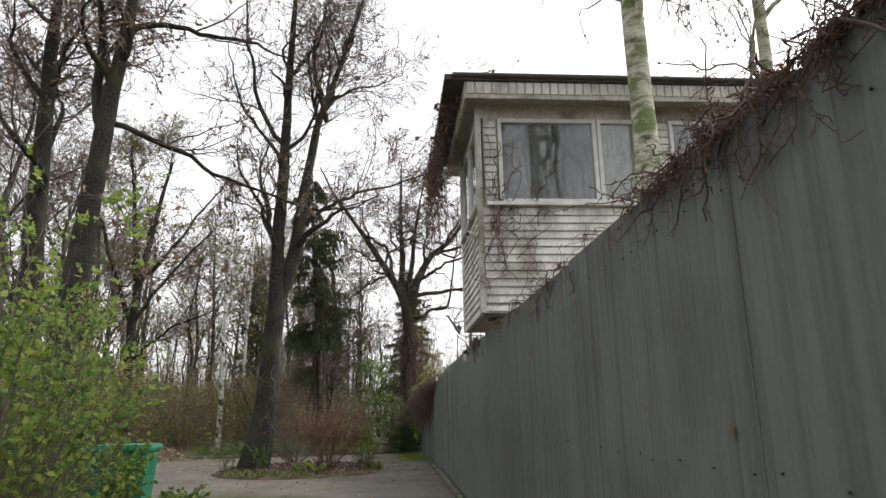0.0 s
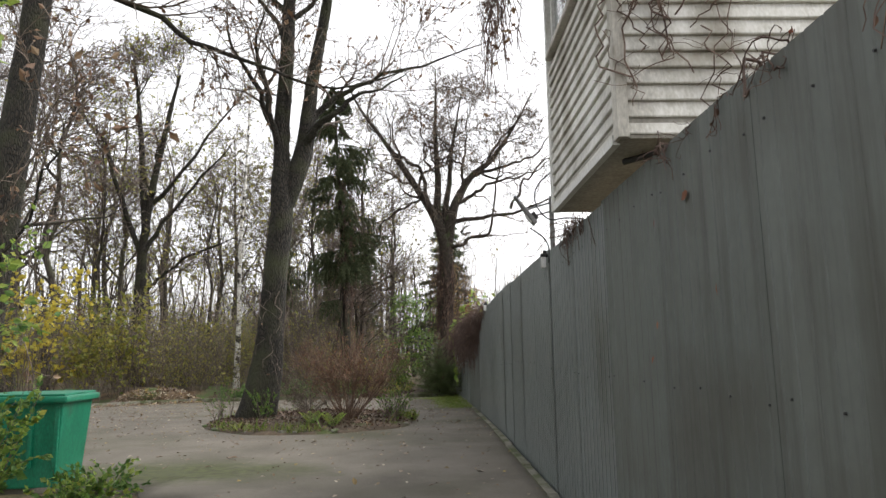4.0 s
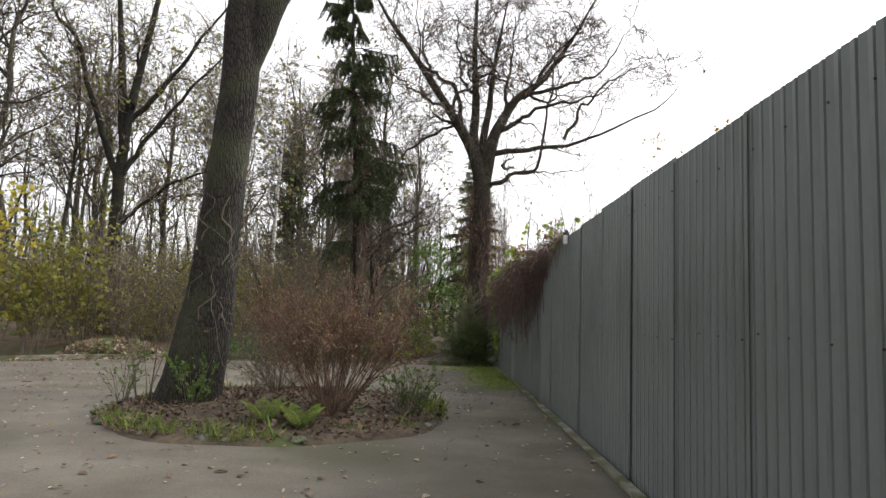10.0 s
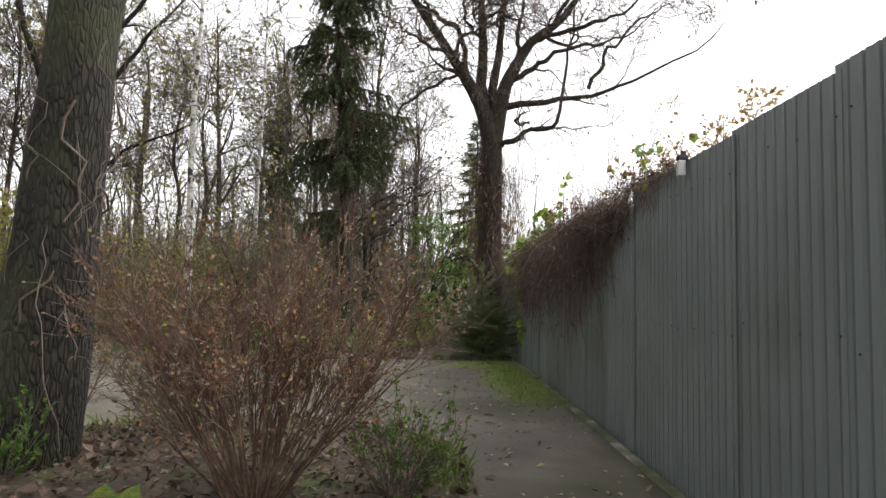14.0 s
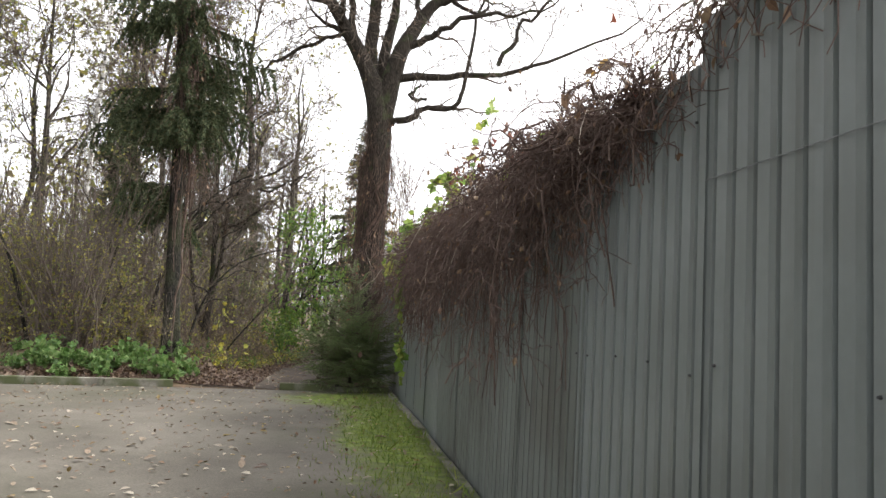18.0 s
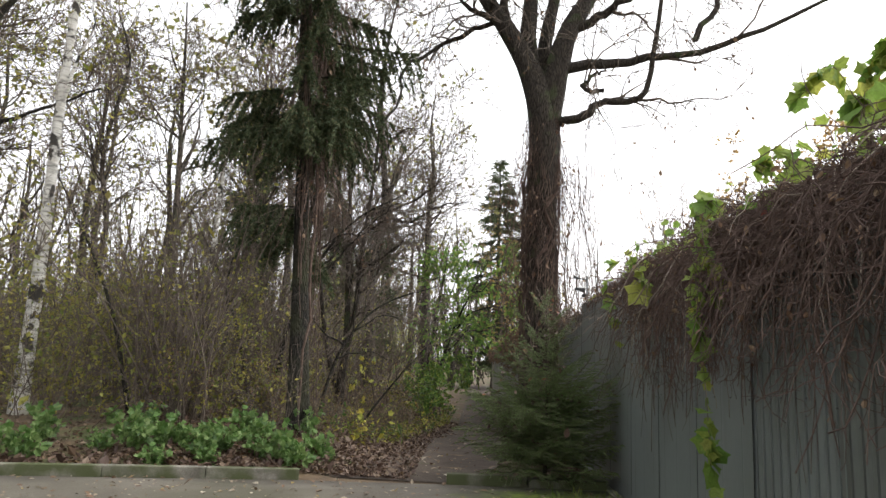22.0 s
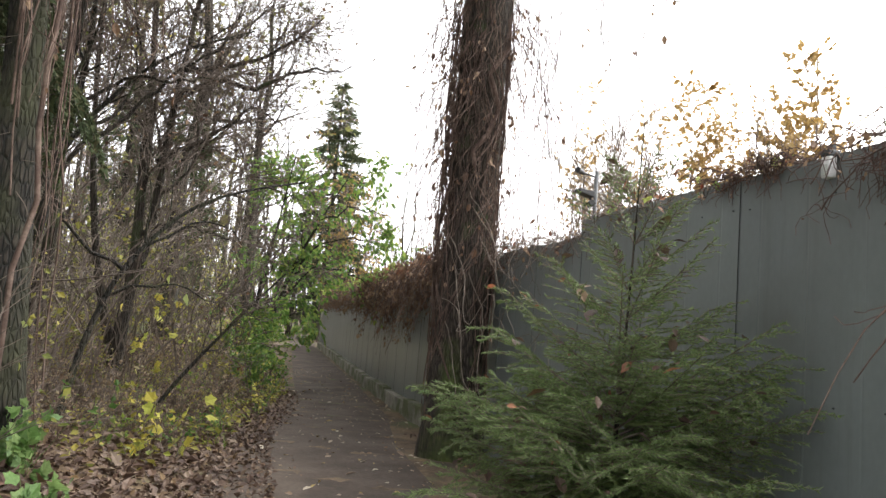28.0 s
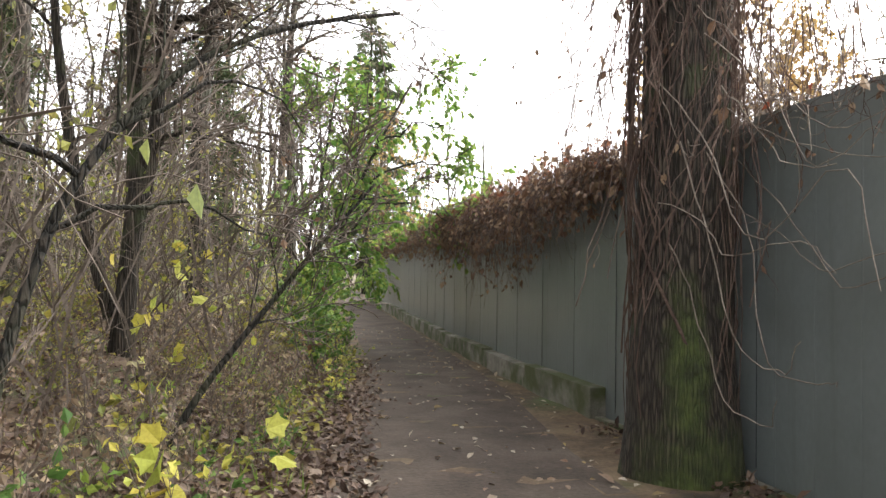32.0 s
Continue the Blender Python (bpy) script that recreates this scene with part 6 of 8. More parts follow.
tagged(put("brushwood", mesh_np("brushwood", *tubes([st, (t1[0], np.maximum(t1[1], 0.0032)), (t2[0], np.maximum(t2[1], 0.0026))], 3), TWIG)), "dense brown brushwood of crooked stems between the trees", "brushwood", kind="stuff")
q, d = along(rng, t2, 5200, 0.2, 1.0)
low = q[:, 2] < 2.4
tagged(put("brushwood_leaves", mesh_np("brushwood_leaves", *leaves(rng, q[low], 0.06, d[low] * 0.3 - UP * 0.5, 0), L_OLIVE)), "olive and yellow leaves left on the brushwood", "leaves", kind="stuff")
tagged(put("brushwood_leaves", mesh_np("brushwood_leaves", *leaves(rng, q[~low], 0.055, None, 0), L_DRY)), "dry leaves left high in the brushwood", "leaves", kind="stuff")

# dry weeds and low shoots in front of the brushwood
rng = np.random.default_rng(470)
n = 300
y = rng.uniform(34.6, 44, n)
x = np.interp(y, [34.6, 36, 38, 41, 44], [-3.4, -2.9, -2.4, -1.95, -1.6]) - np.abs(rng.normal(0, 1.1, n))
d = unit(np.stack([rng.normal(0, 0.3, n), rng.normal(0, 0.3, n), np.ones(n)], -1))
hh = rng.uniform(0.2, 0.85, n)
p = [np.stack([x, y, land(x, y) - 0.03], -1)]
for _ in range(4):
    d = unit(d + 0.18 * rng.normal(size=(n, 3)))
    p.append(p[-1] + d * (hh / 4)[:, None])
st = (np.stack(p, 1), np.full((n, 5), 0.0032))
t1 = grow(rng, st, 2300, 0.26, 0.8, 0.06, 0.25, 4, 0.25, 1.0, 0.8)
tagged(put("dry_weeds", mesh_np("dry_weeds", *tubes([st, (t1[0], np.maximum(t1[1], 0.002))], 3), TWIG)), "dry brown weed stalks at the wood's edge", "weeds", kind="stuff")
q, d = along(rng, t1, 5600, 0.2, 1.0)
tagged(put("weed_leaves", mesh_np("weed_leaves", *leaves(rng, q, 0.035, d * 0.4 - UP * 0.4, 0), L_TAN)), "shrivelled tan leaves on the dry weeds", "leaves", kind="stuff")
n = 1000
y = rng.uniform(34.4, 46, n)
x = np.interp(y, [34.4, 36, 38, 41, 46], [-2.7, -2.35, -1.95, -1.45, -1.0]) - np.abs(rng.normal(0, 0.8, n))
tagged(put("seedlings", mesh_np("seedlings", *leaves(rng, np.stack([x, y, land(x, y) + rng.uniform(0.04, 0.26, n)], -1), 0.07, None, 0.55), L_OLIVE)), "low olive-yellow seedlings among the fallen leaves", "seedlings", kind="stuff")

# trees behind the fence
for i, (x, y, hh, lf) in enumerate(((4.5, 39, 6.5, None), (6.5, 44, 7.5, L_ORANGE), (8.5, 41, 7.0, L_ORANGE), (3.2, 43.5, 6.0, None), (11, 38, 8.0, L_ORANGE), (7.0, 46, 8.2, None), (9.0, 46, 9.6, None), (13, 46, 9, L_ORANGE))):
    bush("thin_birch", "thin pale bare sapling behind the fence" if lf is None else "thin sapling with pale orange leaves behind the fence", base(x, y), 5, hh, 0.13, [(90, 1.3, 0.45, 0.16, 0.14, 5), (330, 0.6, 0.5, 0.1, 0.18, 4)], [(260, 0.08, lf, LEAF)] if lf else [], TWIG_FAR_HAZED, 500 + i, 0.018, "sapling", "saplings behind the fence", 0.04, rmin=0.006)

for i, (x, y, hh, nl) in enumerate(((10.4, 41.1, 9.5, 3400), (18.2, 64.3, 17.3, 2400), (16.5, 47, 13.5, 1700), (23.7, 63.3, 18.0, 4600), (7.2, 44.5, 8.2, 0), (10.6, 50, 10.0, 250), (8.4, 49, 9.5, 0))):
    bush("gold_birch", "slender birch with the last pale golden leaves behind the fence" if nl else "slender bare birch behind the fence", base(x, y), 4, hh, 0.12, [(90, 0.2 * hh, 0.4, 0.1, 0.12, 5), (420, 0.1 * hh, 0.5, -0.05, 0.16, 4)], [(nl, 0.3 if y > 60 else 0.165, L_PALE, LEAF)] if nl else [], TWIG_FAR_HAZED, 520 + i, 0.045, "birch tree", "birches behind the fence", 0.04, rmin=0.008)

for i, (x, y, hh) in enumerate(((1.7, 71.5, 12.5), (3.0, 72.5, 10.0))):
    bush("gold_birch", "slender birch hung with pale golden leaves beyond the fence end", base(x, y), 5, hh, 0.13, [(110, 1.3, 0.6, -0.05, 0.15, 5), (500, 0.8, 0.6, -0.3, 0.16, 4)], [(1500, 0.15, L_PALE, LEAF), (500, 0.14, L_OLIVE, LEAF)], TWIG, 540 + i, 0.05, "birch tree", "", 0.04, rmin=0.01)

# ---- vines over the fence ----


def mantle(name, label, y0, y1, n, depth, out, seed, twigs, dry, green, red=0, reach=0.42, lofty=1.0, curl=1.0, wood=VINE, rusty=L_RED):
    """Dry stems tumbling over the fence's top, with leaves left on them."""
    rng = np.random.default_rng(seed)
    ob = empty(name, (FX - 0.1, (y0 + y1) / 2, fence_top((y0 + y1) / 2)), label, "vine")
    m = ob.matrix_basis.inverted().translation
    y = rng.uniform(y0, y1, n)
    edge = np.clip(np.minimum(y - y0, y1 - y) / 1.0, 0.15, 1)
    top = np.array([fence_top(q) for q in y])
    drop = depth(y) * rng.uniform(0.25, 1.1, n) * edge
    bulge = out * edge * rng.uniform(0.25, 1.0, n)
    s = np.linspace(0, 1, 16)[None]
    rise = lofty * rng.uniform(0.02, 0.2, n)[:, None] * edge[:, None]
    px = FX + 0.12 - (0.14 + bulge[:, None]) * np.sin(np.clip(s * 2.2, 0, 1.57)) + 0.05 * bulge[:, None] * s
    pz = top[:, None] + rise * np.sin(np.clip(s * 4, 0, np.pi)) - drop[:, None] * np.clip(s - 0.2, 0, 1) / 0.8
    py = y[:, None] + rng.normal(0, 0.3, n)[:, None] * s + 0.0
    jit = np.cumsum(np.cumsum(rng.normal(0, 0.03, (n, 16, 3)), 1), 1) * 0.3 * curl
    jit[:, :, 2] *= 0.25
    ph, fq = rng.uniform(0, 6.28, (2, n, 1)), rng.uniform(1.0, 2.6, (2, n, 1))
    jit[:, :, 1] += 0.045 * curl * np.sin(6.28 * fq[0] * s + ph[0]) * s
    jit[:, :, 2] += 0.04 * curl * np.sin(6.28 * fq[1] * s + ph[1]) * s
    jit += np.cumsum(rng.normal(0, 0.013, (n, 16, 3)), 1) * curl * [0.6, 1, 0.7]
    jit[:, :, 1] = 0.35 * np.tanh(jit[:, :, 1] / 0.35)
    jit[:, :, 0] *= 0.4
    p = np.stack([px, py, pz], -1) + jit
    p[:, :, 2] = np.minimum(p[:, :, 2], top[:, None] + lofty * rng.uniform(0.02, 0.16, n)[:, None])
    p[:, 5:, 0] = np.minimum(p[:, 5:, 0], FX - 0.02)
    st = (p, np.exp(rng.normal(-5.3, 0.32, n))[:, None] * np.linspace(1, 0.5, 16)[None])
    put("hanging_growth", mesh_np("hanging_growth", *tubes([(st[0] + m, st[1])], 4), wood, True), ob)["kind"] = "stuff"
    fine = grow(rng, st, twigs, reach, 0.9, -0.12, 0.42, 6, 0.0, 0.85, 0.6)
    fine[0][:, :, 0] = np.minimum(fine[0][:, :, 0], FX - 0.012)
    upw = grow(rng, (p[:, :5], st[1][:, :5]), twigs // 4, reach * 1.2 * lofty, 0.9, 0.2, 0.25, 6, 0.2, 1.0, 0.6)
    put("tendril_mat", mesh_np("tendril_mat", *tubes([(fine[0] + m, np.maximum(fine[1], 0.0022)), (upw[0] + m, np.maximum(upw[1], 0.0022))], 3), VINE_DARK), ob)["kind"] = "stuff"
    for cnt, src, size, mat_, shape in ((dry, fine, 0.065 if y0 > 38 else 0.1 * reach, L_DRY, LEAF if y0 > 38 else OVAL), (dry // 3, upw, 0.12 * reach, L_DRY, LEAF), (green, upw, 0.062, L_LIME, LOBED), (red, upw, (0.25 if rusty is L_RUST else 0.14) * reach, rusty, LEAF)):
        if cnt:
            q, d = along(rng, src, cnt, 0.2, 1.0)
            put("foliage", mesh_np("foliage", *leaves(rng, q + m, size, d * 0.3 - UP * 0.8, 0, shape), mat_), ob)["kind"] = "stuff"
    return ob


mantle("vine_mantle", "thick tangle of dry brown vine hanging over the fence", 21.3, 28.2, 560, lambda y: np.interp(y, [21, 22.2, 24, 26.5, 28.2], [0.5, 1.15, 1.4, 1.2, 1.1]), 0.36, 601, 7800, 1500, 20, 160, 0.36, 0.5, 2.3, VINE_BROWN)
mantle("vine_mantle", "pale curling stems looping out of the vine tangle", 21.6, 27.6, 54, lambda y: 0.75 + 0 * y, 0.36, 615, 160, 40, 0, 30, 0.4, 0.6, 1.8, VINE_PALE)
mantle("vine_mantle", "knot of dark dry vine on the fence's top", 31.9, 32.7, 30, lambda y: 0.1 + 0 * y, 0.06, 616, 170, 160, 4, 60, 0.2, 1.1, 1.2, VINE_BROWN)
mantle("vine_mantle", "dry vine with lime-green leaves hanging over the fence", 27.0, 31.1, 330, lambda y: np.interp(y, [27, 28.6, 29.6, 30.5, 31.0], [1.15, 1.3, 1.5, 1.3, 0.7]), 0.26, 602, 3000, 1000, 60, 60, 0.34, 0.6, 2.0, VINE_BROWN)
mantle("vine_mantle", "pale looping stems hanging from the vine by the fence's bare end", 27.4, 30.9, 48, lambda y: np.interp(y, [27, 29.5, 31.0], [0.7, 1.2, 0.8]), 0.3, 617, 160, 60, 0, 10, 0.34, 0.5, 2.4, VINE_PALE)
mantle("vine_mantle", "brown dry vine matted over the low fence, yellow-green on top", 38.6, 65, 700, lambda y: np.interp(y, [38, 40, 43, 47, 55, 66], [0.4, 0.8, 1.5, 1.0, 0.8, 0.65]), 0.46, 603, 4200, 9000, 0, 500, rusty=L_RUST)
mantle("vine_mantle", "heavy bulge of brown dry vine hanging from the low fence", 39.0, 47.5, 260, lambda y: np.interp(y, [39, 40.5, 43, 45, 47.5], [0.6, 0.9, 1.5, 1.1, 0.8]), 0.55, 618, 1700, 3600, 0, 200, 0.42, 0.8, 1.6, VINE_BROWN, L_RUST)
mantle("vine_mantle", "thin wisps of vine along the fence's top", 34.8, 38.6, 70, lambda y: 0.4 + 0 * y, 0.14, 604, 240, 170, 0, 10)
mantle("vine_mantle", "dry rusty vine clinging to the fence's top", 1.0, 3.2, 100, lambda y: np.interp(y, [1.0, 2.0, 2.6, 3.2], [0.32, 0.28, 0.14, 0.05]), 0.05, 605, 1100, 700, 0, 3400, 0.1, 0.5, 1.0, VINE_BROWN, L_RUST)
mantle("vine_mantle", "thin dry vine trailing on the fence's top beneath the cabin", 3.2, 8.4, 22, lambda y: 0.2 + 0 * y, 0.02, 606, 120, 40, 0, 16, 0.2, 0.5, 1.0, VINE_BROWN)
mantle("vine_mantle", "sparse vine with a few coloured leaves on the fence's top", 19.6, 21.2, 40, lambda y: 0.15 + 0 * y, 0.08, 607, 120, 60, 26, 26)
mantle("vine_mantle", "dark knotted vine beneath the cabin's far corner", 10.1, 10.75, 26, lambda y: 0.1 + 0 * y, 0.08, 610, 120, 60, 0, 0, 0.14, 0.8, 1.5, VINE_BROWN)
mantle("vine_mantle", "sparse dry vine on the fence's top by its step", 32.8, 34.3, 12, lambda y: 0.1 + 0 * y, 0.05, 608, 60, 60, 6, 30, 0.25, 0.5)
# yellow-green leaves on the far mantle, and the lime strand that hangs from the near one
rng = np.random.default_rng(609)
n = 2600
y = rng.uniform(44, 66, n)
q = np.stack([FX - 0.05 + rng.normal(0, 0.14, n), y, np.array([fence_top(v) for v in y]) + np.abs(rng.normal(0.08, 0.13, n)) - 0.25 * (rng.random(n) < 0.2)], -1)
tagged(put("creeper_leaves", mesh_np("creeper_leaves", *leaves(rng, q, 0.12, None, 0.3, LOBED, 0.25), L_LIME)), "yellow-green creeper leaves along the low fence's top", "creeper", kind="stuff")
n = 330
y = rng.uniform(25.6, 30.9, n)
q = np.stack([FX - 0.05 + rng.normal(0, 0.15, n), y, np.array([fence_top(v) for v in y]) + np.abs(rng.normal(0.1, 0.2, n)) * np.interp(y, [25.6, 27, 31.2], [0.9, 0.7, 0.4])], -1)
tagged(put("creeper_leaves", mesh_np("creeper_leaves", *leaves(rng, q, 0.065, None, 0.2, LOBED, 0.25), L_LIME)), "fresh lime-green creeper leaves on top of the vine", "creeper", kind="stuff")
for y0, dz, cnt, sd in ((27.5, 2.05, 90, 1), (27.35, 0.7, 30, 2), (30.4, 0.9, 22, 3), (29.1, 0.5, 18, 4)):
    rr = np.random.default_rng(630 + sd)
    ob = empty("creeper_strand", (FX - 0.4, y0, fence_top(y0) + 0.1), "hanging strand of creeper with fresh lime-green leaves", "creeper")
    st = stem([(0.3, 0, 0), (0.0, 0.02, 0.02), (-0.06, 0.03, -0.3 * dz), (-0.02, -0.02, -0.65 * dz), (0.03, 0.04, -dz)], 0.006, 0.003, 16)
    put("stem", mesh_np("stem", *tubes([st], 5), VINE, True), ob)
    p, d = along(rr, st, cnt, 0.15, 1.0)
    put("foliage", mesh_np("foliage", *leaves(rr, p, 0.09, d + rr.normal(0, 0.6, d.shape), 0, LOBED), L_LIME), ob)["kind"] = "stuff"

rr = np.random.default_rng(660)
SHOOTS = [(26.0, 0.55, -0.25, 26, L_LIME), (25.8, 0.5, 0.2, 30, L_LIME), (26.2, 0.45, 0.1, 30, L_LIME), (26.1, 0.62, 0.35, 24, L_LIME), (26.7, 0.35, 0.3, 22, L_LIME), (25.7, 0.8, -1.3, 22, L_LIME), (25.0, 0.5, 0.5, 14, L_RED), (24.6, 0.55, 0.7, 14, L_RED), (24.2, 0.5, 0.4, 12, L_RED), (23.6, 0.42, -0.5, 10, L_RED), (25.3, 0.6, 0.9, 12, L_RED), (22.6, 0.3, 0.6, 8, L_RED), (21.4, 0.3, 0.3, 8, L_PALE), (20.6, 0.35, 0.6, 9, L_PALE), (20.2, 0.2, -0.5, 6, L_LIME)]
for y0, hi, ahead, cnt, m in SHOOTS:
    ob = empty("creeper_shoot", (FX - 0.02, y0, fence_top(y0)), "arching creeper shoot with a few coloured leaves above the fence", "creeper", "creeper shoots")
    out = rr.uniform(-0.3, 0.05)
    st = stem([(0, 0, -0.08), (0.3 * out, 0.25 * ahead, 0.6 * hi), (0.7 * out, 0.65 * ahead, hi), (out, ahead, hi * (1.25 if ahead < -1 else 0.75))], 0.005, 0.002, 14, 0.0, 0.012, rr)
    put("stem", mesh_np("stem", *tubes([st], 4), VINE_BROWN, True), ob)
    p, d = along(rr, st, cnt, 0.25, 1.0)
    put("foliage", mesh_np("foliage", *leaves(rr, p, 0.085 if m is L_LIME else 0.065, rr.normal(0, 0.6, d.shape) - UP * 0.9, 0, LOBED if m is L_LIME else OVAL, 0.3), m), ob)["kind"] = "stuff"


def climber(label, x, y, z0, z1, r, n, loose, seed, lean=0.0, dry=200, m=VINE, wide=0.36):
    """Vines wound up a trunk, and strands hanging free beside it."""
    rng = np.random.default_rng(seed)
    ob = empty("climbing_vine", (x, y, z0), label, "vine")
    a0, turn = rng.uniform(0, 2 * np.pi, n), rng.normal(0, 1.1, n)
    s = np.linspace(0, 1, 16)[None]
    lo, hi = rng.uniform(0, 0.7, n) ** 1.6, rng.uniform(0.75, 1.0, n)
    h = (lo[:, None] + (hi - lo)[:, None] * s) * (z1 - z0)
    a = a0[:, None] + turn[:, None] * s + np.cumsum(rng.normal(0, 0.3, (n, 16)), 1)
    rr = r * (1.1 - 0.12 * h / (z1 - z0)) + rng.uniform(0.0, 0.06, n)[:, None] + np.abs(np.cumsum(rng.normal(0, 0.012, (n, 16)), 1))
    st = (np.stack([rr * np.cos(a) + lean * h, rr * np.sin(a), h], -1), np.exp(rng.normal(-5.2, 0.5, n))[:, None] * np.ones((1, 16)))
    put("climbing_growth", mesh_np("climbing_growth", *tubes([st], 4), m, True), ob)["kind"] = "stuff"
    k = loose
    a = rng.uniform(0, 2 * np.pi, k)
    zt = rng.uniform(0.45, 1.0, k) * (z1 - z0)
    ln = np.minimum(rng.uniform(0.5, 2.4, k), zt - 0.2)
    off = r + rng.uniform(0.02, wide, k)
    w = (np.cumsum(np.cumsum(rng.normal(0, 0.014, (k, 12, 3)), 1), 1) + np.cumsum(rng.normal(0, 0.03, (k, 12, 3)), 1)) * [1, 1, 0.4]
    s = np.linspace(0, 1, 12)[None]
    rr = r + (off - r)[:, None] * np.sin(np.clip(s * 2.5, 0, 1.57))
    p = np.stack([rr * np.cos(a)[:, None], rr * np.sin(a)[:, None], zt[:, None] - ln[:, None] * s], -1) + w
    p[:, :, 0] += lean * p[:, :, 2]
    hang = (p, rng.uniform(0.0025, 0.006, k)[:, None] * np.ones((1, 12)))
    tw = grow(rng, hang, k * 2, 0.4, 0.8, -0.15, 0.3, 6, 0.1, 1.0, 0.8)
    put("hanging_growth", mesh_np("hanging_growth", *tubes([hang, (tw[0], np.maximum(tw[1], 0.002))], 3), m), ob)["kind"] = "stuff"
    q, d = along(rng, tw, dry, 0.2, 1.0)
    put("foliage", mesh_np("foliage", *leaves(rng, q, 0.055, d * 0.3 - UP, 0, OVAL), L_DRY), ob)["kind"] = "stuff"
    return ob


climber("mat of dry brown vine stems climbing the tall tree", bx, by, bz, bz + 7.6, 0.33, 96, 330, 611, 0.0, 800, VINE_BROWN)
climber("thin bare shoots and vine stems on the leaning trunk", ax + 0.1, ay, island_z(ax, ay), island_z(ax, ay) + 3.4, 0.26, 13, 16, 613, 0.1, 30, TWIG, 0.16)
climber("dry vine stems hanging about the spruce's trunk", -3.47, 34.27, float(land(-3.9, 34.3)), 10.0, 0.14, 30, 230, 612, -0.03, 700, VINE_BROWN, 0.6)

# curtains of thin vine with shrivelled leaves hanging from the tall tree's limbs
rng = np.random.default_rng(645)
for x0, x1, yy, zt, lo, hi, k in ((0.35, 1.3, -0.1, 6.6, 1.6, 5.4, 44), (-0.75, -0.35, 0.0, 6.4, 0.8, 3.0, 14), (1.7, 2.4, -0.4, 7.2, 0.6, 2.6, 12), (3.6, 5.6, -0.8, 8.9, 0.5, 2.2, 12)):
    cur = empty("hanging_vine", (bx, by, bz), "curtain of thin dry vine hanging from the tall tree's limb", "vine")
    xx = rng.uniform(x0, x1, k)
    ln = np.minimum(rng.uniform(lo, hi, k), zt - 1.7)
    s = np.linspace(0, 1, 14)[None]
    w = np.cumsum(np.cumsum(rng.normal(0, 0.012, (k, 14, 3)), 1), 1) * [1, 1, 0.3]
    p = np.stack([xx[:, None] + 0 * s, yy + rng.normal(0, 0.25, k)[:, None] + 0 * s, zt + rng.uniform(-0.6, 0.3, k)[:, None] - ln[:, None] * s], -1) + w
    hang = (p, rng.uniform(0.003, 0.006, k)[:, None] * np.ones((1, 14)))
    tw = grow(rng, hang, k * 5, 0.45, 0.8, -0.2, 0.35, 6, 0.05, 1.0, 0.8)
    put("hanging_growth", mesh_np("hanging_growth", *tubes([hang, (tw[0], np.maximum(tw[1], 0.0028))], 3), VINE_BROWN), cur)["kind"] = "stuff"
    q, d = along(rng, tw, k * 2, 0.2, 1.0)
    put("foliage", mesh_np("foliage", *leaves(rng, q, 0.055, d * 0.3 - UP, 0, OVAL), L_DRY), cur)["kind"] = "stuff"

# pale loops of vine trailing from the tall tree across the fence
rng = np.random.default_rng(640)
for i in range(12):
    a = rng.uniform(-2.6, -0.2)
    z0 = rng.uniform(1.2, 3.0)
    q0 = np.array([bx + 0.4 * math.cos(a), by + 0.4 * math.sin(a), z0])
    reach, sag = rng.uniform(0.2, 1.3), rng.uniform(0.4, 1.4)
    pts = [q0, q0 + [rng.uniform(0.05, 0.2), -0.35 * reach, -0.45 * sag], q0 + [rng.uniform(0.0, 0.2), -0.8 * reach, -sag], q0 + [rng.uniform(0.0, 0.2), -1.3 * reach, -sag * rng.uniform(0.7, 1.2)], q0 + [0.1, -1.5 * reach, -sag * rng.uniform(0.9, 1.5)]]
    pts = [np.array([min(v[0], FX - 0.03), v[1], max(v[2], -0.35)]) for v in pts]
    st = stem(pts, rng.uniform(0.0035, 0.0065), 0.003, 18, 0.0, 0.016, rng)
    ob = put("vine_loop", mesh_np("vine_loop", *tubes([(st[0] - q0, st[1])], 5), VINE, True), at=tuple(q0))
    tagged(ob, "pale bare loop of vine trailing from the tall tree", "vine", "vine loops")

# ---- fallen leaves, grass ----


def litter(name, label, n, where, size, material, seed, flat=0.75, shape=LEAF, lift=0.012):
    rng = np.random.default_rng(seed)
    x, y = where(rng, n)
    z = land(x, y) + lift
    ob = put(name, mesh_np(name, *leaves(rng, np.stack([x, y, z], -1), size, None, flat, shape), material))
    return tagged(ob, label, "leaves", kind="stuff")


def yard(rng, n):
    x, y = rng.uniform(-13, 1.15, n * 3), rng.uniform(3, 31.7, n * 3)
    keep = ((x - IX) / IRX) ** 2 + ((y - IY) / IRY) ** 2 > 1
    keep &= (y > 13.5) | (x > -2.3)
    keep &= (x > -9) | (y < 38.5 + x)
    keep &= rng.random(n * 3) < np.clip(0.2 + 0.05 * (y - 12), 0.2, 1)
    return x[keep][:n], y[keep][:n]


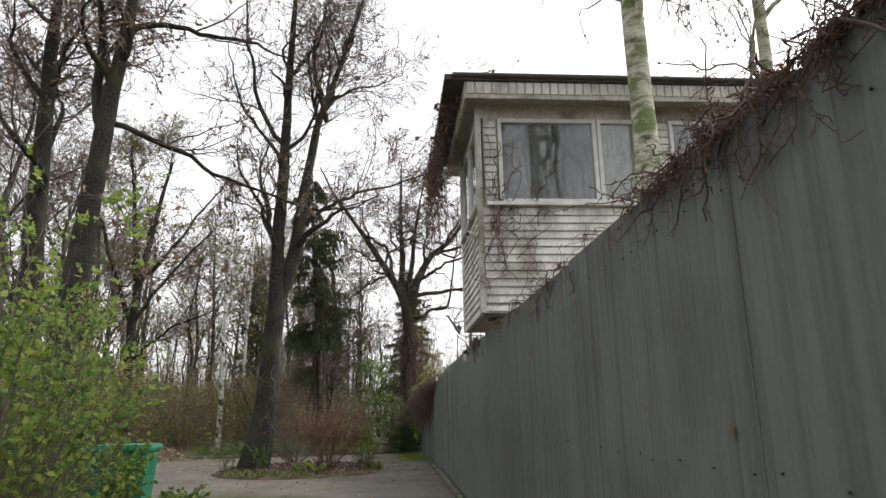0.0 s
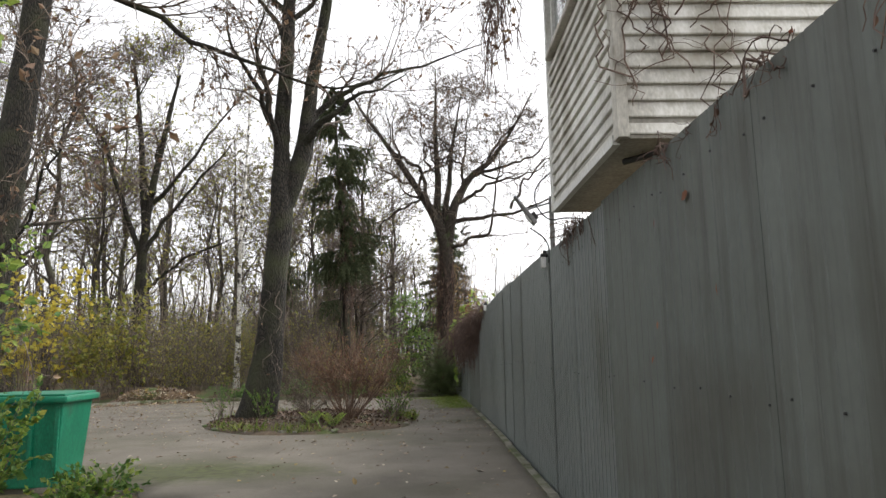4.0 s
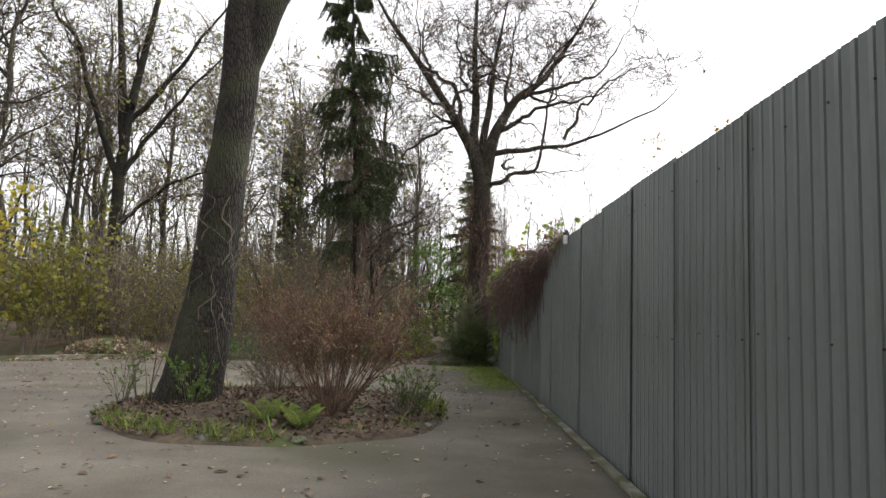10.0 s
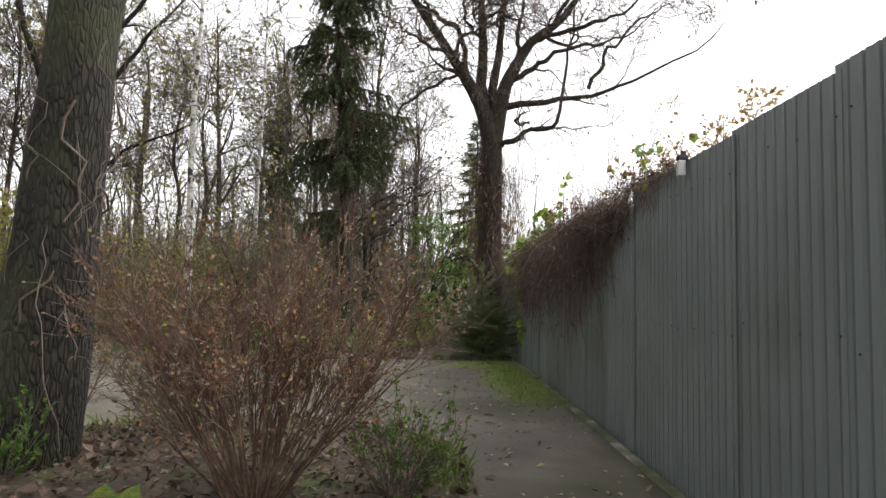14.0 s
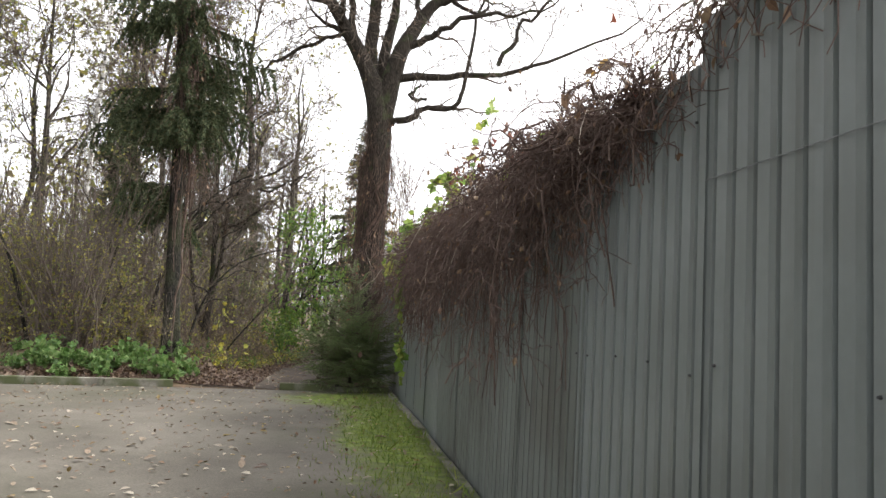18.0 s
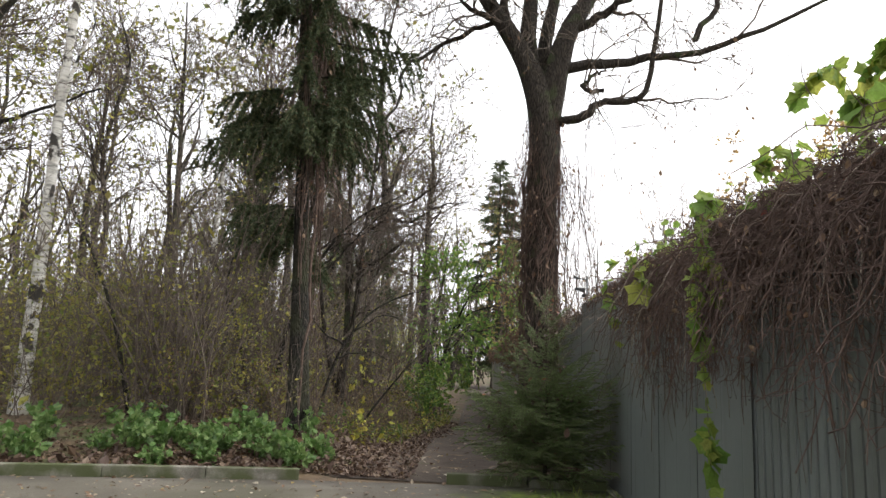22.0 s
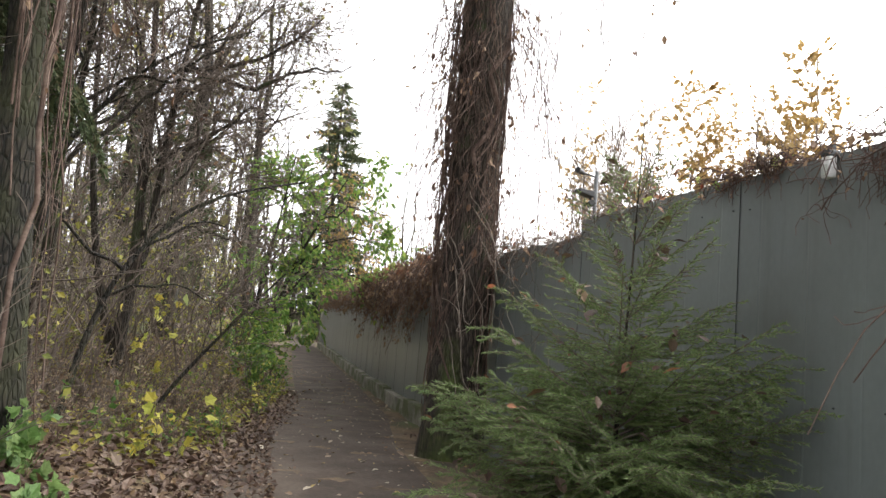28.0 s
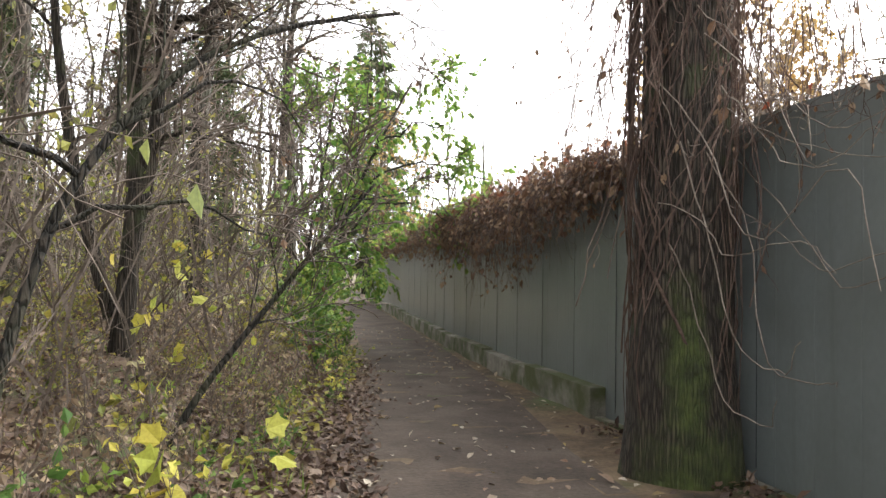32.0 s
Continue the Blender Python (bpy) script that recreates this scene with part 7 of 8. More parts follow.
litter("fallen_leaves", "scattered pale and brown fallen leaves on the asphalt", 5200, yard, 0.055, L_ROAD, 701, 0.75, OVAL)
litter("fallen_leaves", "brown leaf litter covering the wood's edge", 24000, lambda r, n: (-1.45 - np.abs(r.normal(0, 3.0, n)), 32.1 + 18 * r.random(n) ** 1.4), 0.06, L_GROUND, 702, 0.45)
litter("fallen_leaves", "dark brown leaves strewn beside the footpath", 10500, lambda r, n: ((lambda y: (np.interp(y, [32.2, 34, 36, 38, 41, 45], [-1.7, -1.9, -1.95, -1.65, -1.2, -0.9]) - np.abs(r.normal(0, 1.1, n)) + r.normal(0, 0.12, n), y))(r.uniform(32.2, 45, n))), 0.064, L_GROUND, 715, 0.5, OVAL, lift=0.02)
litter("fallen_leaves", "brown leaves drifted against the foot of the fence", 900, lambda r, n: (np.minimum(1.0 + r.normal(0, 0.18, n), 1.13), r.uniform(32.3, 39, n)), 0.06, L_GROUND, 717, 0.5, OVAL, lift=0.03)
litter("fallen_leaves", "leaves scattered over the footpath", 900, lambda r, n: (r.uniform(-2.2, 1.0, n), r.uniform(32.2, 52, n)), 0.065, L_ROAD, 703, 0.7, OVAL)
litter("fallen_leaves", "pale and yellow leaves drifted against the far kerb", 2600, lambda r, n: ((lambda q: (q, np.interp(q, [-15, -12, -10.6, -8.8, -2.9], [22.4, 25.6, 28.3, 30.2, 31.5]) + r.normal(0, 0.35, n)))(r.uniform(-15, -8.6, n))), 0.08, L_ROAD, 716, 0.6, lift=0.02)
litter("fallen_leaves", "yellow and brown leaves heaped along the far kerb", 5000, lambda r, n: ((lambda q: (q, np.interp(q, [-15, -12, -10.6, -8.8, -2.9], [22.6, 26, 28.8, 30.8, 32]) + np.abs(r.normal(0, 0.8, n))))(r.uniform(-15, -2.9, n))), 0.085, L_GROUND, 704, 0.5, lift=0.03)
rng = np.random.default_rng(714)
a = rng.uniform(0, 2 * np.pi, 2600)
k = 0.97 - np.abs(rng.normal(0, 0.07, 2600))
q = np.stack([IX + IRX * k * np.cos(a), IY + IRY * k * np.sin(a)], -1)
z = np.array([island_z(u, v) - 0.01 for u, v in q])
keep = np.sin(a * 3 + 1) + 0.6 * np.sin(a * 7) > -0.2
tagged(put("grass", mesh_np("grass", *leaves(rng, np.column_stack([q, z])[keep], 0.11, np.tile([0, 0, 1.0], (int(keep.sum()), 1)), 0, BLADE, 0.4), GRASS)), "ragged grass and weeds round the bed's rim", "grass", kind="stuff")
rng = np.random.default_rng(705)
a, rr = rng.uniform(0, 2 * np.pi, 5600), np.sqrt(rng.uniform(0, 0.97, 5600))
q = np.array([(IX + IRX * k * math.cos(t), IY + IRY * k * math.sin(t)) for t, k in zip(a, rr)])
z = np.array([island_z(x, y) + 0.035 for x, y in q])
tagged(put("fallen_leaves", mesh_np("fallen_leaves", *leaves(rng, np.column_stack([q, z]), 0.055, None, 0.45), L_GROUND)), "dark red-brown leaf litter on the island", "leaves", kind="stuff")
# the heap of leaves
hx, hy = -10.4, 30.5
bm = bmesh.new()
bmesh.ops.create_icosphere(bm, subdivisions=4, radius=1)
for v in bm.verts:
    v.co = Vector((v.co.x * 1.5, v.co.y * 0.8, v.co.z * 0.55)) * (1 + 0.25 * noise.noise(v.co * 2.2))
heap = empty("leaf_heap", base(hx, hy), "heap of raked brown leaves beyond the kerb", "leaf heap")
part("mound", bm, LITTER, heap, smooth=True)
rng = np.random.default_rng(706)
u = unit(rng.normal(size=(2600, 3)))
u[:, 2] = np.abs(u[:, 2])
put("foliage", mesh_np("foliage", *leaves(rng, u * [1.55, 0.85, 0.57], 0.085, None, 0.4), L_ROAD), heap)


def turf(label, n, where, size, seed, m=GRASS):
    rng = np.random.default_rng(seed)
    x, y = where(rng, n)
    z = land(x, y) - 0.005
    tagged(put("grass", mesh_np("grass", *leaves(rng, np.stack([x, y, z], -1), size, np.tile([0, 0, 1.0], (len(x), 1)), 0, BLADE, 0.4), m)), label, "grass", kind="stuff")


turf("short green grass in the moss by the fence", 5000, lambda r, n: (np.minimum(0.75 + r.normal(0, 0.35, n), 1.17), r.uniform(23.5, 31.6, n)), 0.05, 711)
turf("grass and weeds at the path's edge", 2200, lambda r, n: (-2.0 - np.abs(r.normal(0, 0.9, n)), r.uniform(37, 52, n)), 0.1, 712)
turf("grass tufts on the verge", 3000, lambda r, n: (-2.9 - np.abs(r.normal(0, 1.2, n)), r.uniform(2, 10, n)), 0.1, 713)

# ---- far woods ----
rng = np.random.default_rng(800)
n = 2400
ang = rng.uniform(-1.5, 0.32, n)
dist = rng.uniform(48, 120, n)
x, y = np.sin(ang) * dist, 12 + np.cos(ang) * dist
keep = (x < -2.5) | (y > 75)
x, y, dist = x[keep], y[keep], dist[keep]
n = len(x)
hh = rng.uniform(3, 13, n)
s = np.linspace(0, 1, 5)[None]
p = np.stack([x[:, None] + np.cumsum(rng.normal(0, 0.4, (n, 5)), 1), y[:, None] + np.cumsum(rng.normal(0, 0.3, (n, 5)), 1), land(x, y)[:, None] - 0.1 + hh[:, None] * s], -1)
st = (p, (0.012 * hh * rng.uniform(0.4, 1.2, n))[:, None] * np.linspace(1, 0.25, 5)[None])
t1 = grow(rng, st, 6000, 2.4, 0.7, 0.15, 0.2, 4, 0.15, 1.0, 0.45)
t2 = grow(rng, t1, 27000, 1.7, 0.7, 0.1, 0.2, 3, 0.1, 1.0, 0.7)
# bark and twigs here take the colours lifted for haze
tagged(put("far_woods", mesh_np("far_woods", *tubes([st, (t1[0], np.maximum(t1[1], 0.012))], 3), BARK_FAR_HAZED)), "grey-brown bare woods in the distance, paled for haze", "woods", kind="stuff")
tagged(put("far_woods", mesh_np("far_woods", *tubes([(t2[0], np.full(t2[1].shape, 0.013))], 3), TWIG_FAR_HAZED)), "thin grey twigs of the distant woods, paled for haze", "woods", kind="stuff")
q, d = along(rng, t2, 30000)
tagged(put("far_foliage", mesh_np("far_foliage", *leaves(rng, q[(q[:, 2] < 4.5) | (rng.random(len(q)) < 0.35)], 0.3, None, 0), L_HAZE)), "dull brown and olive leaves in the distant undergrowth", "foliage", kind="stuff")
n = 36000
ang, dist = rng.uniform(-1.25, 0.1, n), rng.uniform(36, 90, n)
x, y = np.sin(ang) * dist, 10 + np.cos(ang) * dist
z = rng.uniform(0, 1, n) ** 1.4 * 10
clump = np.sin(x * 0.55) * np.sin(y * 0.4 + 1) + 0.6 * np.sin(z * 0.9 + x * 0.3) + rng.normal(0, 0.5, n)
keep = (clump > -0.1) & (x < -3.5) & ((y > 44) | (x < -9))
tagged(put("far_foliage", mesh_np("far_foliage", *leaves(rng, np.stack([x, y, land(x, y) + z], -1)[keep], 0.2, None, 0), L_HAZE)), "thin olive and yellow leaves of the wood's middle storey", "foliage", kind="stuff")
n = 44000
x, y = -rng.uniform(2.6, 34, n), rng.uniform(34, 64, n)
x[:10000], y[:10000] = -rng.uniform(4.4, 13, 10000), rng.uniform(33.6, 42, 10000)
q = np.stack([x, y, land(x, y) + rng.uniform(0.1, 1, n) ** 1.5 * 3.2], -1)
q = q[(y > 41.5) | (x < -3.4 - 0.42 * (y - 33))]
half = rng.random(len(q)) < 0.3
qq = np.stack([-rng.uniform(7, 21, 4200), rng.uniform(31.5, 38, 4200), rng.uniform(0.2, 1, 4200) ** 1.6 * 3.8], -1)
qq = qq[qq[:, 1] > 31.5 + 0.28 * (-8.8 - qq[:, 0]) * (qq[:, 0] > -8.8)]
tagged(put("undergrowth", mesh_np("undergrowth", *leaves(rng, qq, 0.075, None, 0), L_OLIVE)), "thin yellow-green leaves at the wood's edge", "undergrowth", kind="stuff")
tagged(put("undergrowth", mesh_np("undergrowth", *leaves(rng, q[half], 0.08, None, 0), L_HAZE)), "dull brown and olive undergrowth of the wood", "undergrowth", kind="stuff")
tagged(put("undergrowth", mesh_np("undergrowth", *leaves(rng, q[~half], 0.075, None, 0), L_OLIVE)), "yellow-green leaves of the wood's undergrowth", "undergrowth", kind="stuff")

# ---- cabin on the fence ----
CX0, CX1, CY0, CY1, CZ0, CZ1 = 1.1, 5.2, 8.12, 10.22, 2.68, 5.5
cab = empty("watch_cabin", (CX0, CY0, CZ0), "raised cabin clad in dirty white siding, projecting over the fence", "cabin")
inv = cab.matrix_basis.inverted()


def cpart(name, bm, material, label="", parent=None, smooth=False):
    return part(name, bm, material, parent or cab, label, inv if parent is None else None, smooth)


cpart("floor_slab", boxed(CX0 + 0.01, CX1, CY0 + 0.01, CY1, CZ0, CZ0 + 0.12), SOFFIT, "bare grey underside")
cpart("back_wall", boxed(CX0 + 0.05, CX1, CY1 - 0.1, CY1, CZ0 + 0.12, CZ1), SIDING)
cpart("end_wall", boxed(CX1 - 0.1, CX1, CY0 + 0.05, CY1 - 0.1, CZ0 + 0.12, CZ1), SIDING)
SILL, HEAD = 4.12, 5.3
cpart("front_parapet", boxed(CX0 + 0.04, CX1, CY0 + 0.02, CY0 + 0.12, CZ0 + 0.12, SILL), TRIM)
cpart("side_parapet", boxed(CX0 + 0.02, CX0 + 0.12, CY0 + 0.12, CY1 - 0.1, CZ0 + 0.12, SILL), TRIM)
cpart("front_lintel", boxed(CX0 + 0.04, CX1, CY0 + 0.02, CY0 + 0.12, HEAD, CZ1), TRIM)
cpart("side_lintel", boxed(CX0 + 0.02, CX0 + 0.12, CY0 + 0.12, CY1 - 0.1, HEAD, CZ1), TRIM)
# added thin panel, coloured dark in place of the unlit room's depth
cpart("room_shade_panel", boxed(CX0 + 0.9, CX1 - 0.2, CY0 + 1.4, CY0 + 1.45, CZ0 + 0.2, CZ1), ROOM_SHADE)


def board(length, h=0.1):
    """A siding board with its lip; length along x, face towards -y."""
    bm = bmesh.new()
    prof = [(0, 0), (-0.022, 0.004), (-0.024, 0.012), (-0.004, h), (0, h)]
    a = [bm.verts.new((0, y, z)) for y, z in prof]
    b = [bm.verts.new((length, y, z)) for y, z in prof]
    for i in range(4):
        bm.faces.new((a[i], b[i], b[i + 1], a[i + 1]))
    bm.faces.new(a)
    bm.faces.new(b)
    return bm


front_board = from_bm("siding_board", board(CX1 - CX0 - 0.08), SIDING)
side_board = from_bm("siding_board", board(CY1 - CY0 - 0.1), SIDING)
z = CZ0 + 0.02
while z < SILL - 0.12:
    put("siding_board", front_board, cab, at=inv @ Matrix.Translation((CX0 + 0.06, CY0 + 0.02, z)))
    put("siding_board", side_board, cab, at=inv @ pose(CX0 + 0.02, CY1 - 0.02, z, 0, 0, -90))
    z += 0.104
short_board = from_bm("siding_board", board(0.15), SIDING)
z = SILL
while z < HEAD - 0.05:
    for x in (CX0 + 0.1, 3.56, 4.62):
        put("siding_board", short_board, cab, at=inv @ Matrix.Translation((x, CY0 + 0.02, z)))
    z += 0.104
for x0, x1 in ((CX0 + 0.09, CX0 + 0.27), (3.55, 3.72), (4.6, 4.8)):
    cpart("mullion_wall", boxed(x0, x1, CY0 + 0.022, CY0 + 0.12, SILL, HEAD), TRIM)
cpart("corner_post", boxed(CX0 - 0.015, CX0 + 0.055, CY0 - 0.02, CY0 + 0.08, CZ0, CZ1, 0.006), TRIM)
cpart("corner_post", boxed(CX0 - 0.015, CX0 + 0.06, CY1 - 0.05, CY1 + 0.02, CZ0, CZ1, 0.006), FRAME)
cpart("sill", boxed(CX0 + 0.1, CX1, CY0 - 0.06, CY0 + 0.06, SILL - 0.05, SILL + 0.0, 0.008), FRAME)
cpart("sill", boxed(CX0 - 0.04, CX0 + 0.06, CY0 + 0.1, CY1 - 0.1, SILL - 0.05, SILL, 0.008), TRIM)
cpart("base_trim", boxed(CX0 - 0.015, CX0 + 0.03, CY0 + 0.1, CY1 - 0.08, CZ0 - 0.01, CZ0 + 0.05), FRAME)


def casement(x0, x1, y, z0, z1, blind, side=False):
    """A window frame with its pane, in the front wall, or in the side wall when side."""
    win = new("window")
    win.parent = cab
    win.matrix_basis = inv @ (pose(CX0 + 0.02, y, 0, 0, 0, -90) if side else Matrix.Translation((0, y, 0)))
    t = 0.055
    for a, b, c, d in ((x0, x1, z0, z0 + t), (x0, x1, z1 - t, z1), (x0, x0 + t, z0 + t, z1 - t), (x1 - t, x1, z0 + t, z1 - t)):
        part("frame_bar", boxed(a, b, -0.015, 0.045, c, d, 0.004), FRAME, win)
    pane = part("pane", boxed(x0 + t, x1 - t, 0.012, 0.018, z0 + t, z1 - t), GLASS, win)
    pane.visible_shadow = False
    part("blind" if blind else "dark_curtain", boxed(x0 + t, x1 - t, 0.06, 0.07, z0 + t, z1 - t), BLIND if blind else CURTAIN, win)


casement(1.38, 2.72, CY0 + 0.02, SILL, HEAD, False)
casement(2.73, 3.54, CY0 + 0.02, SILL, HEAD, True)
casement(3.73, 4.6, CY0 + 0.02, SILL, HEAD, False)
casement(0.0, 0.8, CY1 - 0.2, SILL, HEAD, False, True)
casement(0.88, 1.68, CY1 - 0.2, SILL, HEAD, False, True)
cable = stem([(CX0 + 0.0, CY1 - 0.02, 3.06), (CX0 - 0.1, CY1 + 0.12, 2.98), (CX0 - 0.14, CY1 + 0.16, 2.87), (CX0 - 0.1, CY1 + 0.17, 2.74), (CX0 + 0.0, CY1 + 0.17, 2.65), (CX0 + 0.14, CY1 + 0.15, 2.66), (CX0 + 0.3, CY1 + 0.1, 2.64)], 0.007, 0.007, 24)
put("cable", mesh_np("cable", *tubes([(cable[0] - np.array([CX0, CY0, CZ0]), cable[1])], 6), BLACK, True), cab, "black cable looping from the wall to the fence")
pipe = stem([(CX0 + 0.55, CY0 + 0.0, CZ0 - 0.01), (CX0 + 0.35, CY0 + 0.12, CZ0 - 0.03), (CX0 + 0.14, CY0 + 0.4, CZ0 - 0.03)], 0.022, 0.022, 12)
put("conduit", mesh_np("conduit", *tubes([(pipe[0] - np.array([CX0, CY0, CZ0]), pipe[1])], 8), BLACK, True), cab, "bent black conduit under the floor")
rng = np.random.default_rng(621)
q = np.stack([np.full(16, FX - 0.012), rng.uniform(2.2, 8.4, 16), rng.uniform(1.2, 2.4, 16)], -1)
stuck = leaves(rng, q, 0.07, np.tile([0, 0, -1.0], (16, 1)), 0, OVAL)
stuck[0][:, 0] = FX - 0.012 + 0.25 * (stuck[0][:, 0] - FX + 0.012)
tagged(put("stuck_leaves", mesh_np("stuck_leaves", *stuck, L_RUST)), "rusty dead leaves stuck to the stained fence", "leaves", kind="stuff")
# roof: soffit, fascia, felt with a ragged edge of plants
R0, R1, RY0, RY1 = 0.66, 5.7, 7.66, 10.95
cpart("soffit", boxed(R0 + 0.28, R1, RY0 + 0.2, RY1, CZ1, CZ1 + 0.03), SOFFIT)
cpart("fascia_board", boxed(R0 + 0.26, R1, RY0 + 0.17, RY0 + 0.21, CZ1 - 0.06, CZ1 + 0.17, 0.006), TRIM)
cpart("fascia_board", boxed(R0 + 0.26, R0 + 0.3, RY0 + 0.21, RY1, CZ1 - 0.06, CZ1 + 0.17, 0.006), TRIM)
tooth = from_bm("fascia_lath", boxed(-0.045, 0.045, -0.012, 0.0, -0.08, 0.08, 0.004), SIDING)
x = R0 + 0.34
while x < R1:
    put("fascia_lath", tooth, cab, at=inv @ Matrix.Translation((x, RY0 + 0.168, CZ1 + 0.085)))
    x += 0.11
cpart("roof_deck", boxed(R0, R1, RY0 + 0.12, RY1, CZ1 + 0.175, CZ1 + 0.255, 0.01), ROOFING, "dark felted roof edge")
part("gutter", rod(bmesh.new(), (R0 + 0.1, RY0 + 0.1, CZ1 + 0.235), (R1, RY0 + 0.1, CZ1 + 0.225), 0.03, sides=12), ROOFING, cab, at=inv)
# vine creeping over the cabin and its roof
rng = np.random.default_rng(620)
vine = empty("cabin_vine", (CX0, CY0, CZ1), "thin dry vine creeping over the cabin's siding and eaves", "vine")
m = np.array([-CX0, -CY0, -CZ1])
n = 32
x = CX0 + 0.05 + np.abs(rng.normal(0.0, 0.28, n))
z0 = rng.uniform(CZ0, SILL, n)
s = np.linspace(0, 1, 12)[None]
p = np.stack([x[:, None] + np.cumsum(rng.normal(0, 0.05, (n, 12)), 1), np.full((n, 12), CY0 - 0.03), z0[:, None] + s * rng.uniform(0.3, 1.2, n)[:, None]], -1)
front = (p, rng.uniform(0.003, 0.008, n)[:, None] * np.ones((1, 12)))
tw = grow(rng, front, 120, 0.3, 0.8, 0, 0.3, 6, 0.1, 1, 0.6)
tw[0][:, :, 1] = np.clip(tw[0][:, :, 1], CY0 - 0.09, CY0 - 0.028)
n = 120
y = 7.9 + 3.1 * rng.random(n) ** 0.6
p2 = np.stack([0.7 + np.cumsum(rng.normal(0, 0.03, (n, 10)), 1), y[:, None] + np.cumsum(rng.normal(0, 0.04, (n, 10)), 1), CZ1 + 0.2 - np.linspace(0, 1, 10)[None] * rng.uniform(0.1, 0.8, n)[:, None] * np.clip((y[:, None] - 8) / 1.2, 0.15, 2.4)], -1)
hang = (p2, np.full((n, 10), 0.005))
tw2 = grow(rng, hang, 1100, 0.35, 0.8, -0.15, 0.3, 6, 0.1, 1, 0.6)
n = 14
xx = rng.uniform(R0, R1, n)
p3 = np.stack([xx[:, None] + np.cumsum(rng.normal(0, 0.05, (n, 7)), 1), RY0 + 0.05 + np.cumsum(rng.normal(0, 0.03, (n, 7)), 1), CZ1 + 0.255 + np.abs(np.cumsum(rng.normal(0, 0.035, (n, 7)), 1))], -1)
topv = (p3, np.full((n, 7), 0.004))
put("stem_mass", mesh_np("stem_mass", *tubes([(a + m, np.maximum(b, 0.002)) for a, b in (front, tw, hang, tw2, topv)], 3), VINE_BROWN), vine)["kind"] = "stuff"
q, d = along(rng, tw2, 300)
q3, d3 = along(rng, topv, 24)
put("foliage", mesh_np("foliage", *leaves(rng, np.concatenate([q, q3]) + m, 0.055, None, 0), L_DRY), vine)["kind"] = "stuff"

# ---- lamps, cameras and cables on the fence ----


def bullet_camera(at, aim, label):
    ob = empty("security_camera", at, label, "security camera")
    a = Vector(aim).normalized() * 0.17
    part("housing", rod(bmesh.new(), -a * 0.4, a * 0.6, 0.038, sides=14), WHITEMETAL, ob, smooth=False)
    part("lens", rod(bmesh.new(), a * 0.6, a * 0.64, 0.03, sides=14), BLACK, ob, "black glass lens")
    part("bracket", rod(bmesh.new(), (0, 0, 0), (0.1, 0.03, -0.05), 0.014, sides=8), WHITEMETAL, ob)
    return ob


bullet_camera((CX0 - 0.1, CY0 + 0.12, 3.72), (-0.5, -0.8, -0.15), "small white bullet camera on the cabin's corner")
# floodlight on a post
fl = empty("floodlight", (FX + 0.06, 11.62, 2.4), "weathered floodlight on a bracket, on a post above the fence", "floodlight")
part("post", boxed(-0.024, 0.024, -0.024, 0.024, -0.3, 0.76, 0.005), GREYMETAL, fl)
part("arm", rod(bmesh.new(), (0, 0, 0.69), (-0.3, -0.02, 0.6), 0.011, sides=8), GREYMETAL, fl)
part("arm", rod(bmesh.new(), (0, 0, 0.59), (-0.22, -0.02, 0.53), 0.01, sides=8), GREYMETAL, fl)
head = pose(-0.31, -0.02, 0.6, 0, -38, 0)
bm = boxed(-0.024, 0.024, -0.07, 0.07, -0.2, 0.19, 0.01)
for v in bm.verts:
    k = 1.0 - 0.7 * max(0.0, v.co.z + 0.05) / 0.24
    v.co.x = 0.024 + (v.co.x - 0.024) * k
    v.co.y *= 0.6 + 0.4 * k
part("lamp_head", bm, GREYMETAL, fl, at=head)
part("lamp_glass", boxed(-0.03, -0.023, -0.05, 0.05, -0.16, -0.06), WHITEMETAL, fl, at=head)
part("driver_box", boxed(0.02, 0.07, -0.04, 0.04, -0.17, -0.08, 0.008), BLACK, fl, at=head)
cable = stem([(-0.25, -0.02, 0.4), (-0.1, -0.03, 0.28), (-0.05, -0.05, 0.15), (-0.06, -0.05, 0.02), (-0.02, -0.04, -0.05)], 0.008, 0.008, 14)
put("cable", mesh_np("cable", *tubes([cable], 6), BLACK, True), fl)


def sensor(y, z, label):
    ob = empty("presence_sensor", (FX - 0.03, y, z), label, "sensor")
    part("housing", boxed(-0.045, 0.01, -0.03, 0.03, -0.085, 0.04, 0.012), WHITEMETAL, ob)
    part("lens_cover", boxed(-0.052, -0.045, -0.02, 0.02, -0.075, -0.01, 0.003), BLIND, ob, "grey plastic lens")
    part("cap", boxed(-0.05, 0.03, -0.032, 0.032, 0.035, 0.075, 0.01), BLACK, ob)
    part("bracket", boxed(-0.02, 0.02, -0.012, 0.012, 0.07, 0.11, 0.004), BLACK, ob)


